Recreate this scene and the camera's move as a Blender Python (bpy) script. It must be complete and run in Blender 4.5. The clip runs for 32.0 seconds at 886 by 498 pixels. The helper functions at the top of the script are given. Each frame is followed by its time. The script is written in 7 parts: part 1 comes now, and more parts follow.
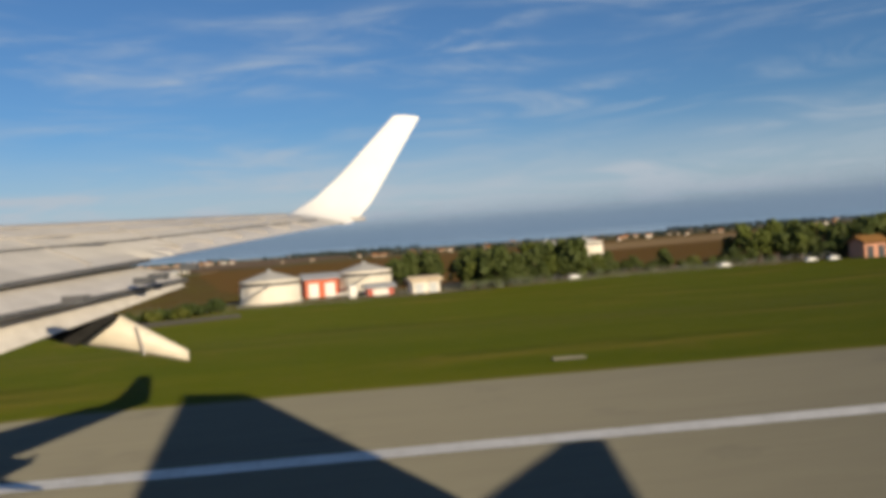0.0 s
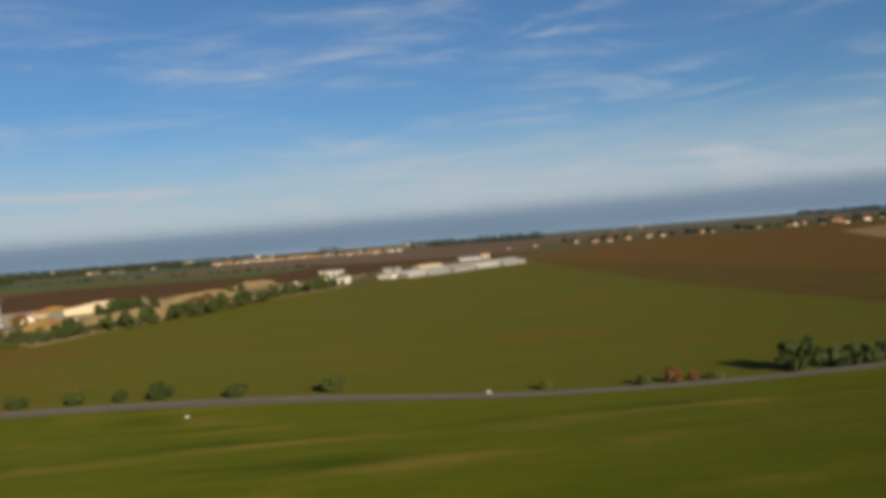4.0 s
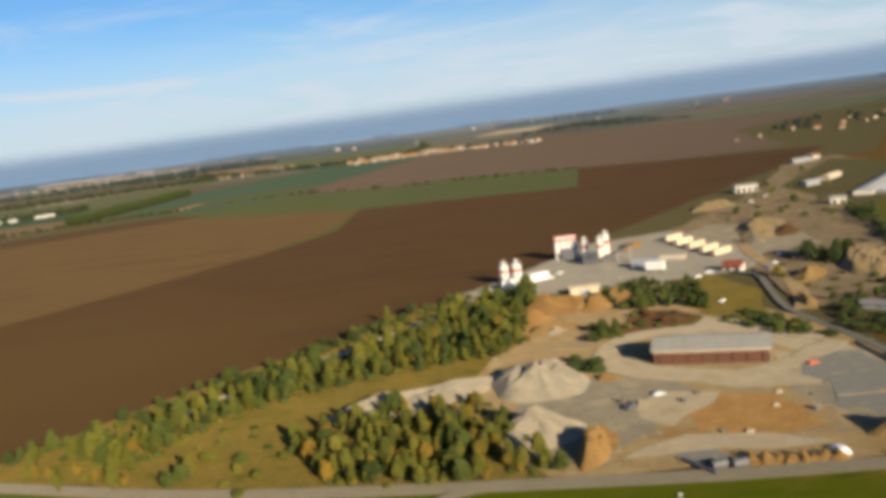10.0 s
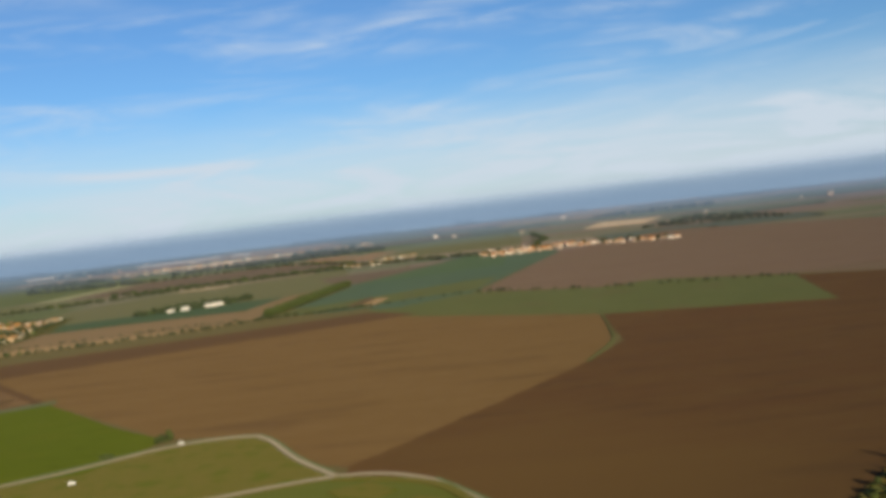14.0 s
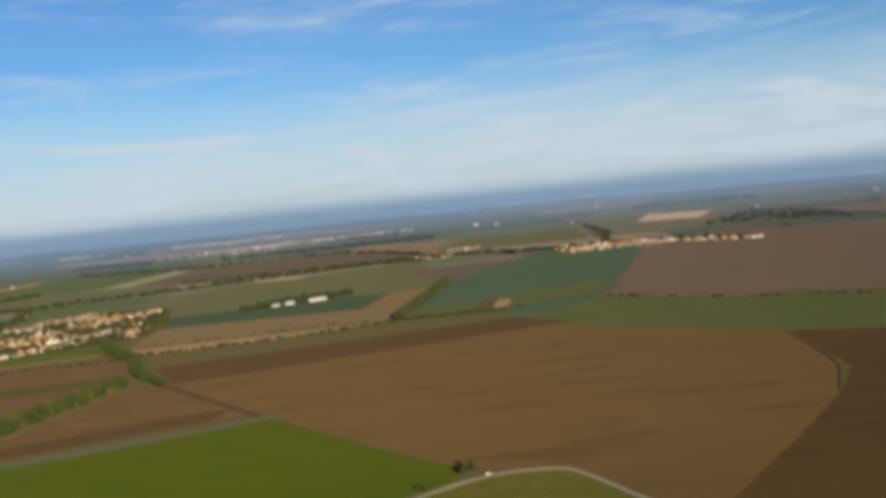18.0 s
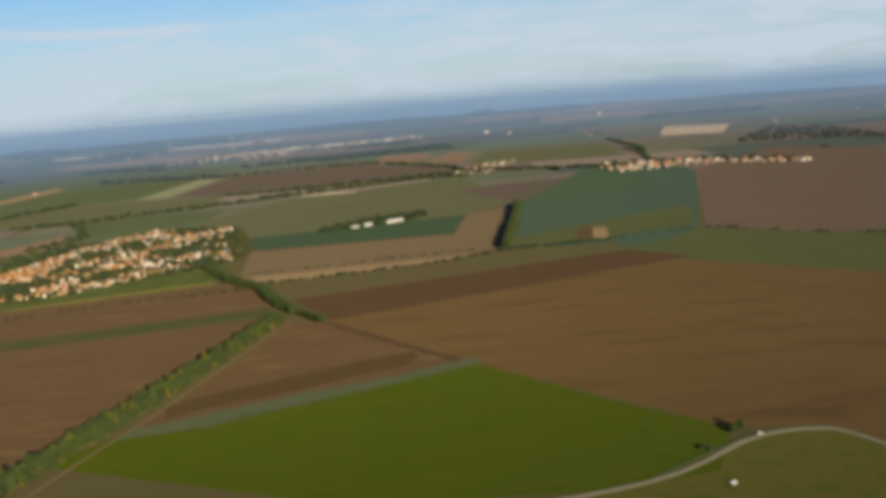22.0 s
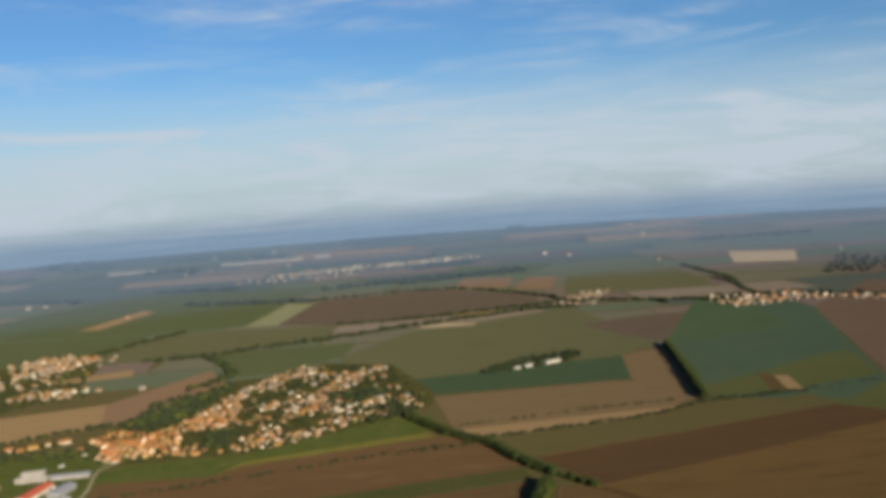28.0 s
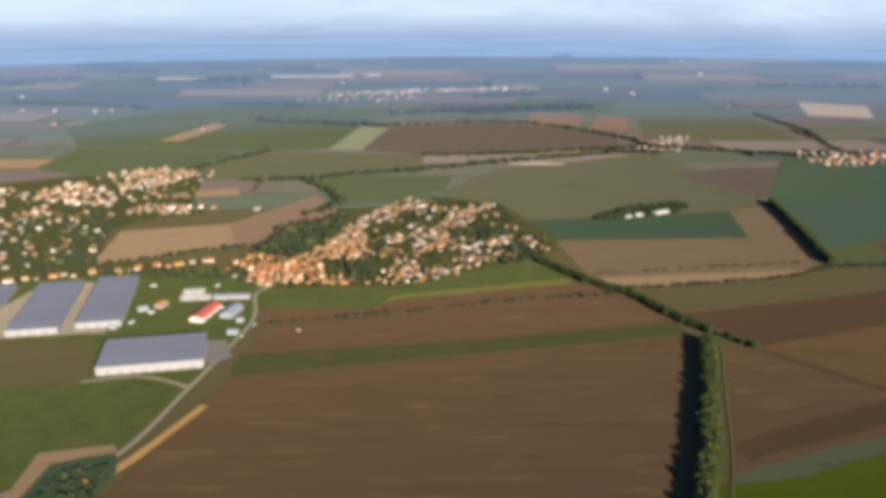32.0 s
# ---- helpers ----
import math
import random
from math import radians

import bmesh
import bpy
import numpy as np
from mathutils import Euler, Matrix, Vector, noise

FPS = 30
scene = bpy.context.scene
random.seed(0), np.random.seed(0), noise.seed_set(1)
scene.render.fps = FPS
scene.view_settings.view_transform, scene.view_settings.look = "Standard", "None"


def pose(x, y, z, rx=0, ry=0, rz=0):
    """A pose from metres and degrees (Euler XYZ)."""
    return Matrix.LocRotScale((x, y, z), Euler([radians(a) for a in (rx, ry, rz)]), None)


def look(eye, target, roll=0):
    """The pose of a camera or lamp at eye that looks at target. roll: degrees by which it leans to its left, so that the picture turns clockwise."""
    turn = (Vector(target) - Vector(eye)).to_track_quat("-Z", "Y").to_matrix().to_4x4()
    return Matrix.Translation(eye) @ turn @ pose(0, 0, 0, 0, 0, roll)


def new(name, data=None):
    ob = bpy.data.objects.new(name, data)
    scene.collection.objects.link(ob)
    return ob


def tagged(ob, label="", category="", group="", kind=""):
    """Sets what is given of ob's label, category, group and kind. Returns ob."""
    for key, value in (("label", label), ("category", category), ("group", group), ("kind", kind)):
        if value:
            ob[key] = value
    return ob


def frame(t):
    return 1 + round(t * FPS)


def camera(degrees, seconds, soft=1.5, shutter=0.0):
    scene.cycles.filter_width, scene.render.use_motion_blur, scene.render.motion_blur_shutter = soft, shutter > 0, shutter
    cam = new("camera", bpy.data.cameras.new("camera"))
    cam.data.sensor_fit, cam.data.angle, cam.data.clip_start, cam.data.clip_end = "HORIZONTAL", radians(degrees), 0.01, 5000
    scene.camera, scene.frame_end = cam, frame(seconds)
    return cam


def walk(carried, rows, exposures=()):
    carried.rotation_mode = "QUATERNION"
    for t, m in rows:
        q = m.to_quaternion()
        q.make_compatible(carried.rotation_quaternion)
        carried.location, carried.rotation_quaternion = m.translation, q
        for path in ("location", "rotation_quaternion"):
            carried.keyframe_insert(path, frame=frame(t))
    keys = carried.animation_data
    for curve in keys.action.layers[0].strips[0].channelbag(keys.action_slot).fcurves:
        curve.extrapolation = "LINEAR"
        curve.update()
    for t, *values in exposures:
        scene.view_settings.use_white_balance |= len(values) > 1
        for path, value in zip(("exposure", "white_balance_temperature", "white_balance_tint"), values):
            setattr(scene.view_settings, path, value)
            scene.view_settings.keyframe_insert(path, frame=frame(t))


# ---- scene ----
# Camera: seconds, x, y, z, turn to the left, tilt up, lean.
cam = camera(54.0, 32.0, soft=5.0)
PATH = [
    (0, 0.00, 0.00, 7.40, -9.48, -0.30, -3.96),
    (0.5, -18.03, 1.09, 7.79, -9.12, 0.27, -4.15),
    (1, -35.98, 2.12, 8.01, -9.32, -0.25, -3.54),
    (1.5, -53.50, 3.00, 8.12, -7.73, -0.90, -3.82),
    (2, -70.35, 3.77, 8.53, -7.76, -0.47, -4.09),
    (2.5, -86.31, 4.47, 9.54, -7.22, -0.50, -2.30),
    (3, -102.00, 5.15, 11.07, -5.94, -0.90, -2.19),
    (3.5, -117.53, 5.80, 13.09, -4.85, -0.54, -3.94),
    (5.5, -180.03, 7.90, 25.42, -2.27, -1.62, -4.48),
    (6, -196.27, 7.84, 28.98, -0.53, -1.08, -5.71),
    (6.5, -212.81, 7.56, 32.56, -0.77, -1.22, -6.13),
    (7, -229.63, 7.07, 36.15, -0.80, -2.71, -5.92),
    (7.5, -246.69, 6.41, 39.76, -1.85, -7.95, -5.38),
    (8, -263.93, 5.59, 43.40, -2.33, -9.89, -6.33),
    (8.5, -281.31, 4.64, 47.07, -2.33, -8.91, -7.18),
    (9, -298.80, 3.58, 50.80, -1.78, -8.72, -8.05),
    (9.5, -316.34, 2.45, 54.59, -1.91, -8.77, -7.57),
    (10, -333.91, 1.31, 58.44, -2.18, -8.55, -7.63),
    (10.5, -351.48, 0.22, 62.36, -2.05, -8.53, -7.25),
    (11, -369.02, -0.74, 66.35, -1.38, -7.73, -7.24),
    (11.5, -386.49, -1.51, 70.42, -1.25, -6.12, -7.71),
    (12, -403.88, -2.03, 74.57, -0.51, -5.00, -6.79),
    (12.5, -421.16, -2.23, 78.80, 0.44, -3.29, -6.91),
    (13, -438.35, -2.18, 83.12, 0.62, -2.83, -6.97),
    (13.5, -455.49, -1.91, 87.53, 0.51, -2.30, -7.29),
    (14, -472.59, -1.50, 92.02, 0.48, -2.71, -6.71),
    (14.5, -489.68, -1.01, 96.60, 0.44, -3.10, -6.32),
    (15, -506.81, -0.49, 101.26, 0.48, -3.03, -6.09),
    (15.5, -523.99, -0.00, 106.02, 0.87, -3.03, -5.84),
    (17.5, -593.73, 0.78, 125.98, 0.47, -4.11, -5.82),
    (18, -611.47, 0.72, 131.25, 0.32, -4.08, -5.65),
    (18.5, -629.34, 0.59, 136.65, 0.09, -3.85, -6.05),
    (19, -647.34, 0.44, 142.20, -1.09, -2.61, -5.84),
    (19.5, -665.49, 0.27, 147.90, -2.36, -2.14, -5.90),
    (20, -683.77, 0.12, 153.76, -3.14, -2.26, -6.15),
    (20.5, -702.20, 0.01, 159.78, -3.29, -2.93, -6.07),
    (21, -720.75, -0.08, 165.94, -3.19, -4.76, -5.09),
    (21.5, -739.39, -0.16, 172.19, -2.73, -8.43, -4.73),
    (22, -758.11, -0.23, 178.49, -1.60, -11.05, -4.64),
    (22.5, -776.87, -0.31, 184.80, -1.34, -11.55, -4.52),
    (23, -795.65, -0.42, 191.07, -1.71, -10.57, -4.85),
    (23.5, -814.43, -0.57, 197.26, -2.08, -9.08, -5.33),
    (24, -833.18, -0.76, 203.34, -2.22, -7.99, -5.49),
    (24.5, -851.87, -1.01, 209.25, -2.67, -7.05, -5.33),
    (25, -870.49, -1.30, 215.01, -3.07, -6.39, -5.02),
    (25.5, -889.04, -1.61, 220.59, -3.77, -5.38, -5.23),
    (26, -907.49, -1.91, 226.00, -3.77, -5.13, -4.71),
    (26.5, -925.84, -2.18, 231.24, -3.19, -4.10, -5.33),
    (28.5, -997.94, -2.53, 250.32, -2.59, -4.57, -3.43),
    (29, -1015.62, -2.36, 254.64, -1.80, -5.46, -3.28),
    (29.5, -1033.18, -2.11, 258.82, -1.70, -6.20, -2.56),
    (30, -1050.65, -1.77, 262.87, -1.66, -7.02, -1.79),
    (30.5, -1068.04, -1.38, 266.83, -1.63, -7.89, -1.08),
    (31, -1085.37, -0.95, 270.71, -1.81, -12.80, -0.35),
    (31.5, -1102.66, -0.48, 274.55, -2.13, -16.45, 0.16),
    (32, -1119.94, -0.00, 278.36, -1.96, -16.10, -0.00),
]
EXPOSURE = [(0.0, 0.20, 6500, 10), (1.0, 0.14, 6600, 10), (3.5, 0.20, 6600, 10), (6.0, 0.17, 6600, 10), (7.0, 0.08, 6500, 10), (8.0, -0.08, 6380, 8), (9.0, 0.35, 6500, 10), (10.0, 0.70, 6500, 10), (11.0, 0.90, 6620, 11), (12.0, 1.00, 6640, 11), (13.0, 0.80, 6500, 10), (15.0, 0.60, 6500, 10), (18.0, 0.55, 6400, 8), (20.0, 0.38, 6300, 7), (21.0, 0.34, 6300, 7), (22.0, 0.54, 6350, 8), (23.0, 0.88, 6450, 10), (24.0, 0.99, 6450, 10), (25.0, 0.80, 6450, 10), (26.0, 0.58, 6450, 10), (29.0, 0.42, 6350, 8), (30.0, 0.38, 6300, 7), (31.0, 0.49, 6250, 9), (32.0, 1.00, 5780, 15)]
walk(cam, [(t, pose(x, y, z, 90 + tilt, 0, turn) @ pose(0, 0, 0, 0, 0, lean)) for t, x, y, z, turn, tilt, lean in PATH], EXPOSURE)

# ---- sky and sun ----
SUN_AZ, SUN_EL = radians(-66.7), radians(17.6)
to_sun = Vector((math.cos(SUN_EL) * math.cos(SUN_AZ), math.cos(SUN_EL) * math.sin(SUN_AZ), math.sin(SUN_EL)))
sun = new("sun", bpy.data.lights.new("sun", "SUN"))
sun.data.energy, sun.data.angle, sun.data.color = 5.0, radians(0.53), (1.0, 0.82, 0.56)
sun.matrix_world = look((0, -50, 300), Vector((0, -50, 300)) - to_sun)

world = bpy.data.worlds.new("sky")
scene.world = world
world.use_nodes = True
wt = world.node_tree
wt.nodes.clear()


def wnode(kind, **values):
    n = wt.nodes.new(kind)
    for key, value in values.items():
        n.inputs[key].default_value = value
    return n


def wmath(op, a, b=0.0):
    n = wt.nodes.new("ShaderNodeMath")
    n.operation, n.use_clamp = op, False
    for k, v in enumerate((a, b)):
        if isinstance(v, (int, float)):
            n.inputs[k].default_value = v
        else:
            wt.links.new(v, n.inputs[k])
    return n.outputs[0]


def wramp(value, lo, hi, a=0.0, b=1.0):
    n = wt.nodes.new("ShaderNodeMapRange")
    n.interpolation_type = "SMOOTHSTEP"
    wt.links.new(value, n.inputs[0])
    for k, v in enumerate((lo, hi, a, b)):
        n.inputs[k + 1].default_value = v
    return n.outputs[0]


sky = wt.nodes.new("ShaderNodeTexSky")
sky.sky_type, sky.sun_disc = "NISHITA", False
sky.sun_elevation, sky.sun_rotation = SUN_EL, math.atan2(to_sun.x, to_sun.y)
sky.altitude, sky.air_density, sky.dust_density, sky.ozone_density = 250, 1.0, 0.4, 2.2
coord = wt.nodes.new("ShaderNodeTexCoord")
split = wt.nodes.new("ShaderNodeSeparateXYZ")
wt.links.new(coord.outputs["Generated"], split.inputs[0])
height = split.outputs[2]
# thin streaks of cirrus, drawn out along the horizon and slightly tilted
stretch = wt.nodes.new("ShaderNodeMapping")
stretch.inputs["Scale"].default_value = (2.2, 2.2, 15.0)
stretch.inputs["Rotation"].default_value = (radians(5), radians(-7), 0)
wt.links.new(coord.outputs["Generated"], stretch.inputs[0])
cirrus = wnode("ShaderNodeTexNoise", Scale=2.1, Detail=7.0, Roughness=0.62, Distortion=1.1)
wt.links.new(stretch.outputs[0], cirrus.inputs["Vector"])
broad = wnode("ShaderNodeTexNoise", Scale=1.7, Detail=3.0, Roughness=0.5, Distortion=0.4)
wt.links.new(stretch.outputs[0], broad.inputs["Vector"])
streaks = wmath("MULTIPLY", wramp(cirrus.outputs[0], 0.40, 0.78), wramp(broad.outputs[0], 0.34, 0.66))
streaks = wmath("MULTIPLY", streaks, 0.62)
bank = wmath("MULTIPLY", wramp(height, 0.150, 0.035), wramp(cirrus.outputs[0], 0.1, 0.62, 0.55, 1.0))
cover = wmath("MINIMUM", wmath("ADD", streaks, wmath("MULTIPLY", bank, 0.78)), 0.93)
haze = wramp(height, -0.010, -0.060)
sky_bg = wnode("ShaderNodeBackground", Strength=0.056)
tint = wt.nodes.new("ShaderNodeMix")
tint.data_type, tint.blend_type = "RGBA", "MULTIPLY"
tint.inputs[0].default_value = 1.0
tint.inputs[7].default_value = (0.62, 0.93, 1.28, 1)
wt.links.new(sky.outputs[0], tint.inputs[6])
wt.links.new(tint.outputs[2], sky_bg.inputs[0])
cloud_bg = wnode("ShaderNodeBackground", Color=(0.79, 0.89, 1.0, 1), Strength=0.50)
haze_bg = wnode("ShaderNodeBackground", Color=(0.46, 0.62, 0.88, 1), Strength=0.27)
mix_a, mix_b, wout = wt.nodes.new("ShaderNodeMixShader"), wt.nodes.new("ShaderNodeMixShader"), wt.nodes.new("ShaderNodeOutputWorld")
wt.links.new(cover, mix_a.inputs[0])
wt.links.new(sky_bg.outputs[0], mix_a.inputs[1])
wt.links.new(cloud_bg.outputs[0], mix_a.inputs[2])
wt.links.new(haze, mix_b.inputs[0])
wt.links.new(mix_a.outputs[0], mix_b.inputs[1])
wt.links.new(haze_bg.outputs[0], mix_b.inputs[2])
wt.links.new(mix_b.outputs[0], wout.inputs[0])


# ---- materials ----
def material(name, base, other, size, rough=0.85, bump=0.0, fine=8.0, stretch=(1, 1, 1), turn=0.0, vary=0.0, metal=0.0, spots=(), contrast=0.5, patch=None):
    """Two colours mixed by a broad and a fine noise at real size (metres), with relief; vary: change from object to object."""
    m = bpy.data.materials.new(name)
    m.use_nodes = True
    nt = m.node_tree
    bsdf = nt.nodes["Principled BSDF"]
    bsdf.inputs["Roughness"].default_value, bsdf.inputs["Metallic"].default_value = rough, metal
    bsdf.inputs["Specular IOR Level"].default_value = 0.25 if rough < 0.8 else 0.03
    bsdf.inputs["Diffuse Roughness"].default_value = 1.0 if rough >= 0.8 else 0.0
    tc, mp = nt.nodes.new("ShaderNodeTexCoord"), nt.nodes.new("ShaderNodeMapping")
    nt.links.new(tc.outputs["Object"], mp.inputs[0])
    mp.inputs["Scale"].default_value, mp.inputs["Rotation"].default_value = stretch, (0, 0, radians(turn))
    broad, fine_n = nt.nodes.new("ShaderNodeTexNoise"), nt.nodes.new("ShaderNodeTexNoise")
    for n, scale, detail in ((broad, 1 / size, 5.0), (fine_n, fine / size, 6.0)):
        nt.links.new(mp.outputs[0], n.inputs["Vector"])
        n.inputs["Scale"].default_value, n.inputs["Detail"].default_value, n.inputs["Roughness"].default_value = scale, detail, 0.62
    add = nt.nodes.new("ShaderNodeMath")
    add.operation = "ADD"
    nt.links.new(broad.outputs[0], add.inputs[0])
    nt.links.new(fine_n.outputs[0], add.inputs[1])
    rng = nt.nodes.new("ShaderNodeMapRange")
    nt.links.new(add.outputs[0], rng.inputs[0])
    rng.inputs[1].default_value, rng.inputs[2].default_value = 1.0 - contrast * 0.5, 1.0 + contrast * 0.5
    mix = nt.nodes.new("ShaderNodeMix")
    mix.data_type = "RGBA"
    nt.links.new(rng.outputs[0], mix.inputs[0])
    mix.inputs[6].default_value, mix.inputs[7].default_value = (*base, 1), (*other, 1)
    colour = mix.outputs[2]
    for blot, across, least in spots:
        sp, sr, sm = nt.nodes.new("ShaderNodeTexNoise"), nt.nodes.new("ShaderNodeMapRange"), nt.nodes.new("ShaderNodeMix")
        nt.links.new(mp.outputs[0] if across > 25 else tc.outputs["Object"], sp.inputs["Vector"])
        sp.inputs["Scale"].default_value, sp.inputs["Detail"].default_value, sp.inputs["Roughness"].default_value = 1 / across, 6.0, 0.6
        nt.links.new(sp.outputs[0], sr.inputs[0])
        sr.inputs[1].default_value, sr.inputs[2].default_value = least, least + 0.12
        sm.data_type = "RGBA"
        nt.links.new(sr.outputs[0], sm.inputs[0])
        nt.links.new(colour, sm.inputs[6])
        sm.inputs[7].default_value = (*blot, 1)
        colour = sm.outputs[2]
    if patch:
        # one broad stain with a soft ragged rim round a place in the field
        tint_rgb, (px, py), inner, outer = patch
        dist, warp, pr, pm = nt.nodes.new("ShaderNodeVectorMath"), nt.nodes.new("ShaderNodeMath"), nt.nodes.new("ShaderNodeMapRange"), nt.nodes.new("ShaderNodeMix")
        dist.operation, warp.operation, pr.interpolation_type, pm.data_type = "DISTANCE", "MULTIPLY_ADD", "SMOOTHSTEP", "RGBA"
        nt.links.new(tc.outputs["Object"], dist.inputs[0])
        dist.inputs[1].default_value = (px, py, 0)
        nt.links.new(broad.outputs[0], warp.inputs[0])
        warp.inputs[1].default_value = -60.0
        nt.links.new(dist.outputs["Value"], warp.inputs[2])
        nt.links.new(warp.outputs[0], pr.inputs[0])
        pr.inputs[1].default_value, pr.inputs[2].default_value, pr.inputs[3].default_value, pr.inputs[4].default_value = outer - 30, inner - 30, 0.0, 1.0
        nt.links.new(pr.outputs[0], pm.inputs[0])
        nt.links.new(colour, pm.inputs[6])
        pm.inputs[7].default_value = (*tint_rgb, 1)
        colour = pm.outputs[2]
    if vary:
        info, hsv, r2 = nt.nodes.new("ShaderNodeObjectInfo"), nt.nodes.new("ShaderNodeHueSaturation"), nt.nodes.new("ShaderNodeMapRange")
        nt.links.new(info.outputs["Random"], r2.inputs[0])
        r2.inputs[3].default_value, r2.inputs[4].default_value = 1 - vary, 1 + vary
        nt.links.new(r2.outputs[0], hsv.inputs["Value"])
        hue = nt.nodes.new("ShaderNodeMapRange")
        nt.links.new(info.outputs["Random"], hue.inputs[0])
        hue.inputs[3].default_value, hue.inputs[4].default_value = 0.5 + vary * 0.05, 0.5 - vary * 0.05
        nt.links.new(hue.outputs[0], hsv.inputs["Hue"])
        nt.links.new(colour, hsv.inputs["Color"])
        colour = hsv.outputs[0]
    nt.links.new(colour, bsdf.inputs["Base Color"])
    if bump:
        b = nt.nodes.new("ShaderNodeBump")
        b.inputs["Strength"].default_value, b.inputs["Distance"].default_value = 0.6, bump
        nt.links.new(fine_n.outputs[0], b.inputs["Height"])
        nt.links.new(b.outputs[0], bsdf.inputs["Normal"])
    return m


M = {}


def mk(name, *a, **k):
    M[name] = material(name, *a, **k)


LONG = dict(stretch=(1, 6, 1), turn=14, bump=0.25)
mk("grass", (0.033, 0.045, 0.011), (0.048, 0.056, 0.016), 24, bump=0.15, contrast=0.4, spots=(((0.072, 0.064, 0.025), 22, 0.60), ((0.026, 0.038, 0.011), 14, 0.57)))
mk("grass_air", (0.042, 0.055, 0.002), (0.055, 0.063, 0.004), 9, bump=0.12, fine=10, stretch=(1, 4.0, 1), turn=94, contrast=0.25, spots=(((0.087, 0.073, 0.012), 26, 0.54), ((0.027, 0.039, 0.002), 27, 0.55), ((0.069, 0.065, 0.009), 6, 0.60)), patch=((0.047, 0.056, 0.012), (-540, 215), 110, 190))
mk("grass_light", (0.089, 0.083, 0.022), (0.066, 0.065, 0.014), 20, bump=0.15)
mk("grass_strip", (0.030, 0.037, 0.013), (0.040, 0.042, 0.015), 25, bump=0.15, contrast=0.4, spots=(((0.052, 0.041, 0.017), 18, 0.54), ((0.023, 0.029, 0.010), 9, 0.6)))
mk("grass_dry", (0.117, 0.085, 0.021), (0.081, 0.067, 0.015), 9, bump=0.2, contrast=0.35, spots=(((0.051, 0.053, 0.008), 7, 0.57),))
mk("crop_bright", (0.034, 0.047, 0.003), (0.041, 0.053, 0.004), 60, bump=0.12, stretch=(1, 5, 1), turn=-25, contrast=0.5, spots=(((0.050, 0.052, 0.005), 40, 0.57), ((0.028, 0.040, 0.003), 26, 0.58)))
mk("crop_thin", (0.055, 0.043, 0.009), (0.047, 0.033, 0.009), 22, bump=0.15, stretch=(1, 3, 1), turn=4, contrast=0.5, spots=(((0.044, 0.025, 0.011), 26, 0.53), ((0.052, 0.048, 0.005), 18, 0.55)))
mk("crop_olive", (0.058, 0.057, 0.006), (0.047, 0.053, 0.006), 55, bump=0.15, stretch=(1, 4, 1), turn=4, contrast=0.35, spots=(((0.071, 0.048, 0.009), 40, 0.56), ((0.064, 0.053, 0.007), 12, 0.57)), patch=((0.074, 0.038, 0.010), (-226, 158), 8, 54))
mk("crop_red", (0.073, 0.037, 0.010), (0.060, 0.041, 0.008), 26, bump=0.15, contrast=0.5)
mk("plough_shade", (0.049, 0.034, 0.016), (0.056, 0.040, 0.020), 90, contrast=0.5, spots=(((0.042, 0.029, 0.015), 50, 0.55), ((0.063, 0.045, 0.023), 30, 0.60)), **LONG)
mk("meadow_pale", (0.043, 0.053, 0.025), (0.052, 0.060, 0.034), 30, bump=0.12, contrast=0.5, spots=(((0.033, 0.045, 0.017), 24, 0.56),))
mk("plough_damp", (0.043, 0.028, 0.012), (0.048, 0.034, 0.015), 60, contrast=0.5, spots=(((0.039, 0.026, 0.012), 30, 0.52), ((0.051, 0.038, 0.018), 30, 0.58)), **LONG)
mk("plough_dark", (0.041, 0.022, 0.010), (0.048, 0.030, 0.012), 90, contrast=0.5, spots=(((0.033, 0.020, 0.010), 70, 0.54), ((0.056, 0.035, 0.016), 30, 0.60)), patch=((0.051, 0.032, 0.012), (-455, 255), 15, 150), **LONG)
mk("plough_brown", (0.064, 0.041, 0.016), (0.074, 0.049, 0.021), 90, contrast=0.5, spots=(((0.053, 0.034, 0.015), 110, 0.54), ((0.080, 0.056, 0.024), 34, 0.60)), **LONG)
mk("plough_deep", (0.040, 0.025, 0.013), (0.052, 0.033, 0.016), 110, contrast=0.8, **LONG)
mk("plough_red", (0.067, 0.043, 0.022), (0.056, 0.036, 0.018), 120, contrast=0.7, spots=(((0.080, 0.054, 0.026), 60, 0.54), ((0.045, 0.029, 0.016), 90, 0.58)), **LONG)
mk("plough_purple", (0.052, 0.042, 0.031), (0.064, 0.050, 0.039), 90, contrast=0.6, spots=(((0.044, 0.037, 0.028), 70, 0.57),), **LONG)
mk("plough_rose", (0.066, 0.047, 0.034), (0.076, 0.057, 0.041), 120, contrast=0.6, spots=(((0.062, 0.042, 0.028), 90, 0.56), ((0.054, 0.052, 0.028), 160, 0.60)), **LONG)
mk("stubble_tan", (0.078, 0.057, 0.032), (0.090, 0.067, 0.038), 90, contrast=0.8, spots=(((0.067, 0.050, 0.027), 50, 0.57),), **LONG)
mk("stubble_olive", (0.058, 0.050, 0.022), (0.049, 0.044, 0.020), 80, contrast=0.8, spots=(((0.041, 0.046, 0.019), 60, 0.56),), **LONG)
mk("stubble_grey", (0.052, 0.054, 0.028), (0.062, 0.063, 0.034), 110, contrast=0.8, spots=(((0.044, 0.053, 0.024), 90, 0.56),), **LONG)
mk("stubble_rose", (0.099, 0.067, 0.044), (0.112, 0.077, 0.050), 90, contrast=0.8, **LONG)
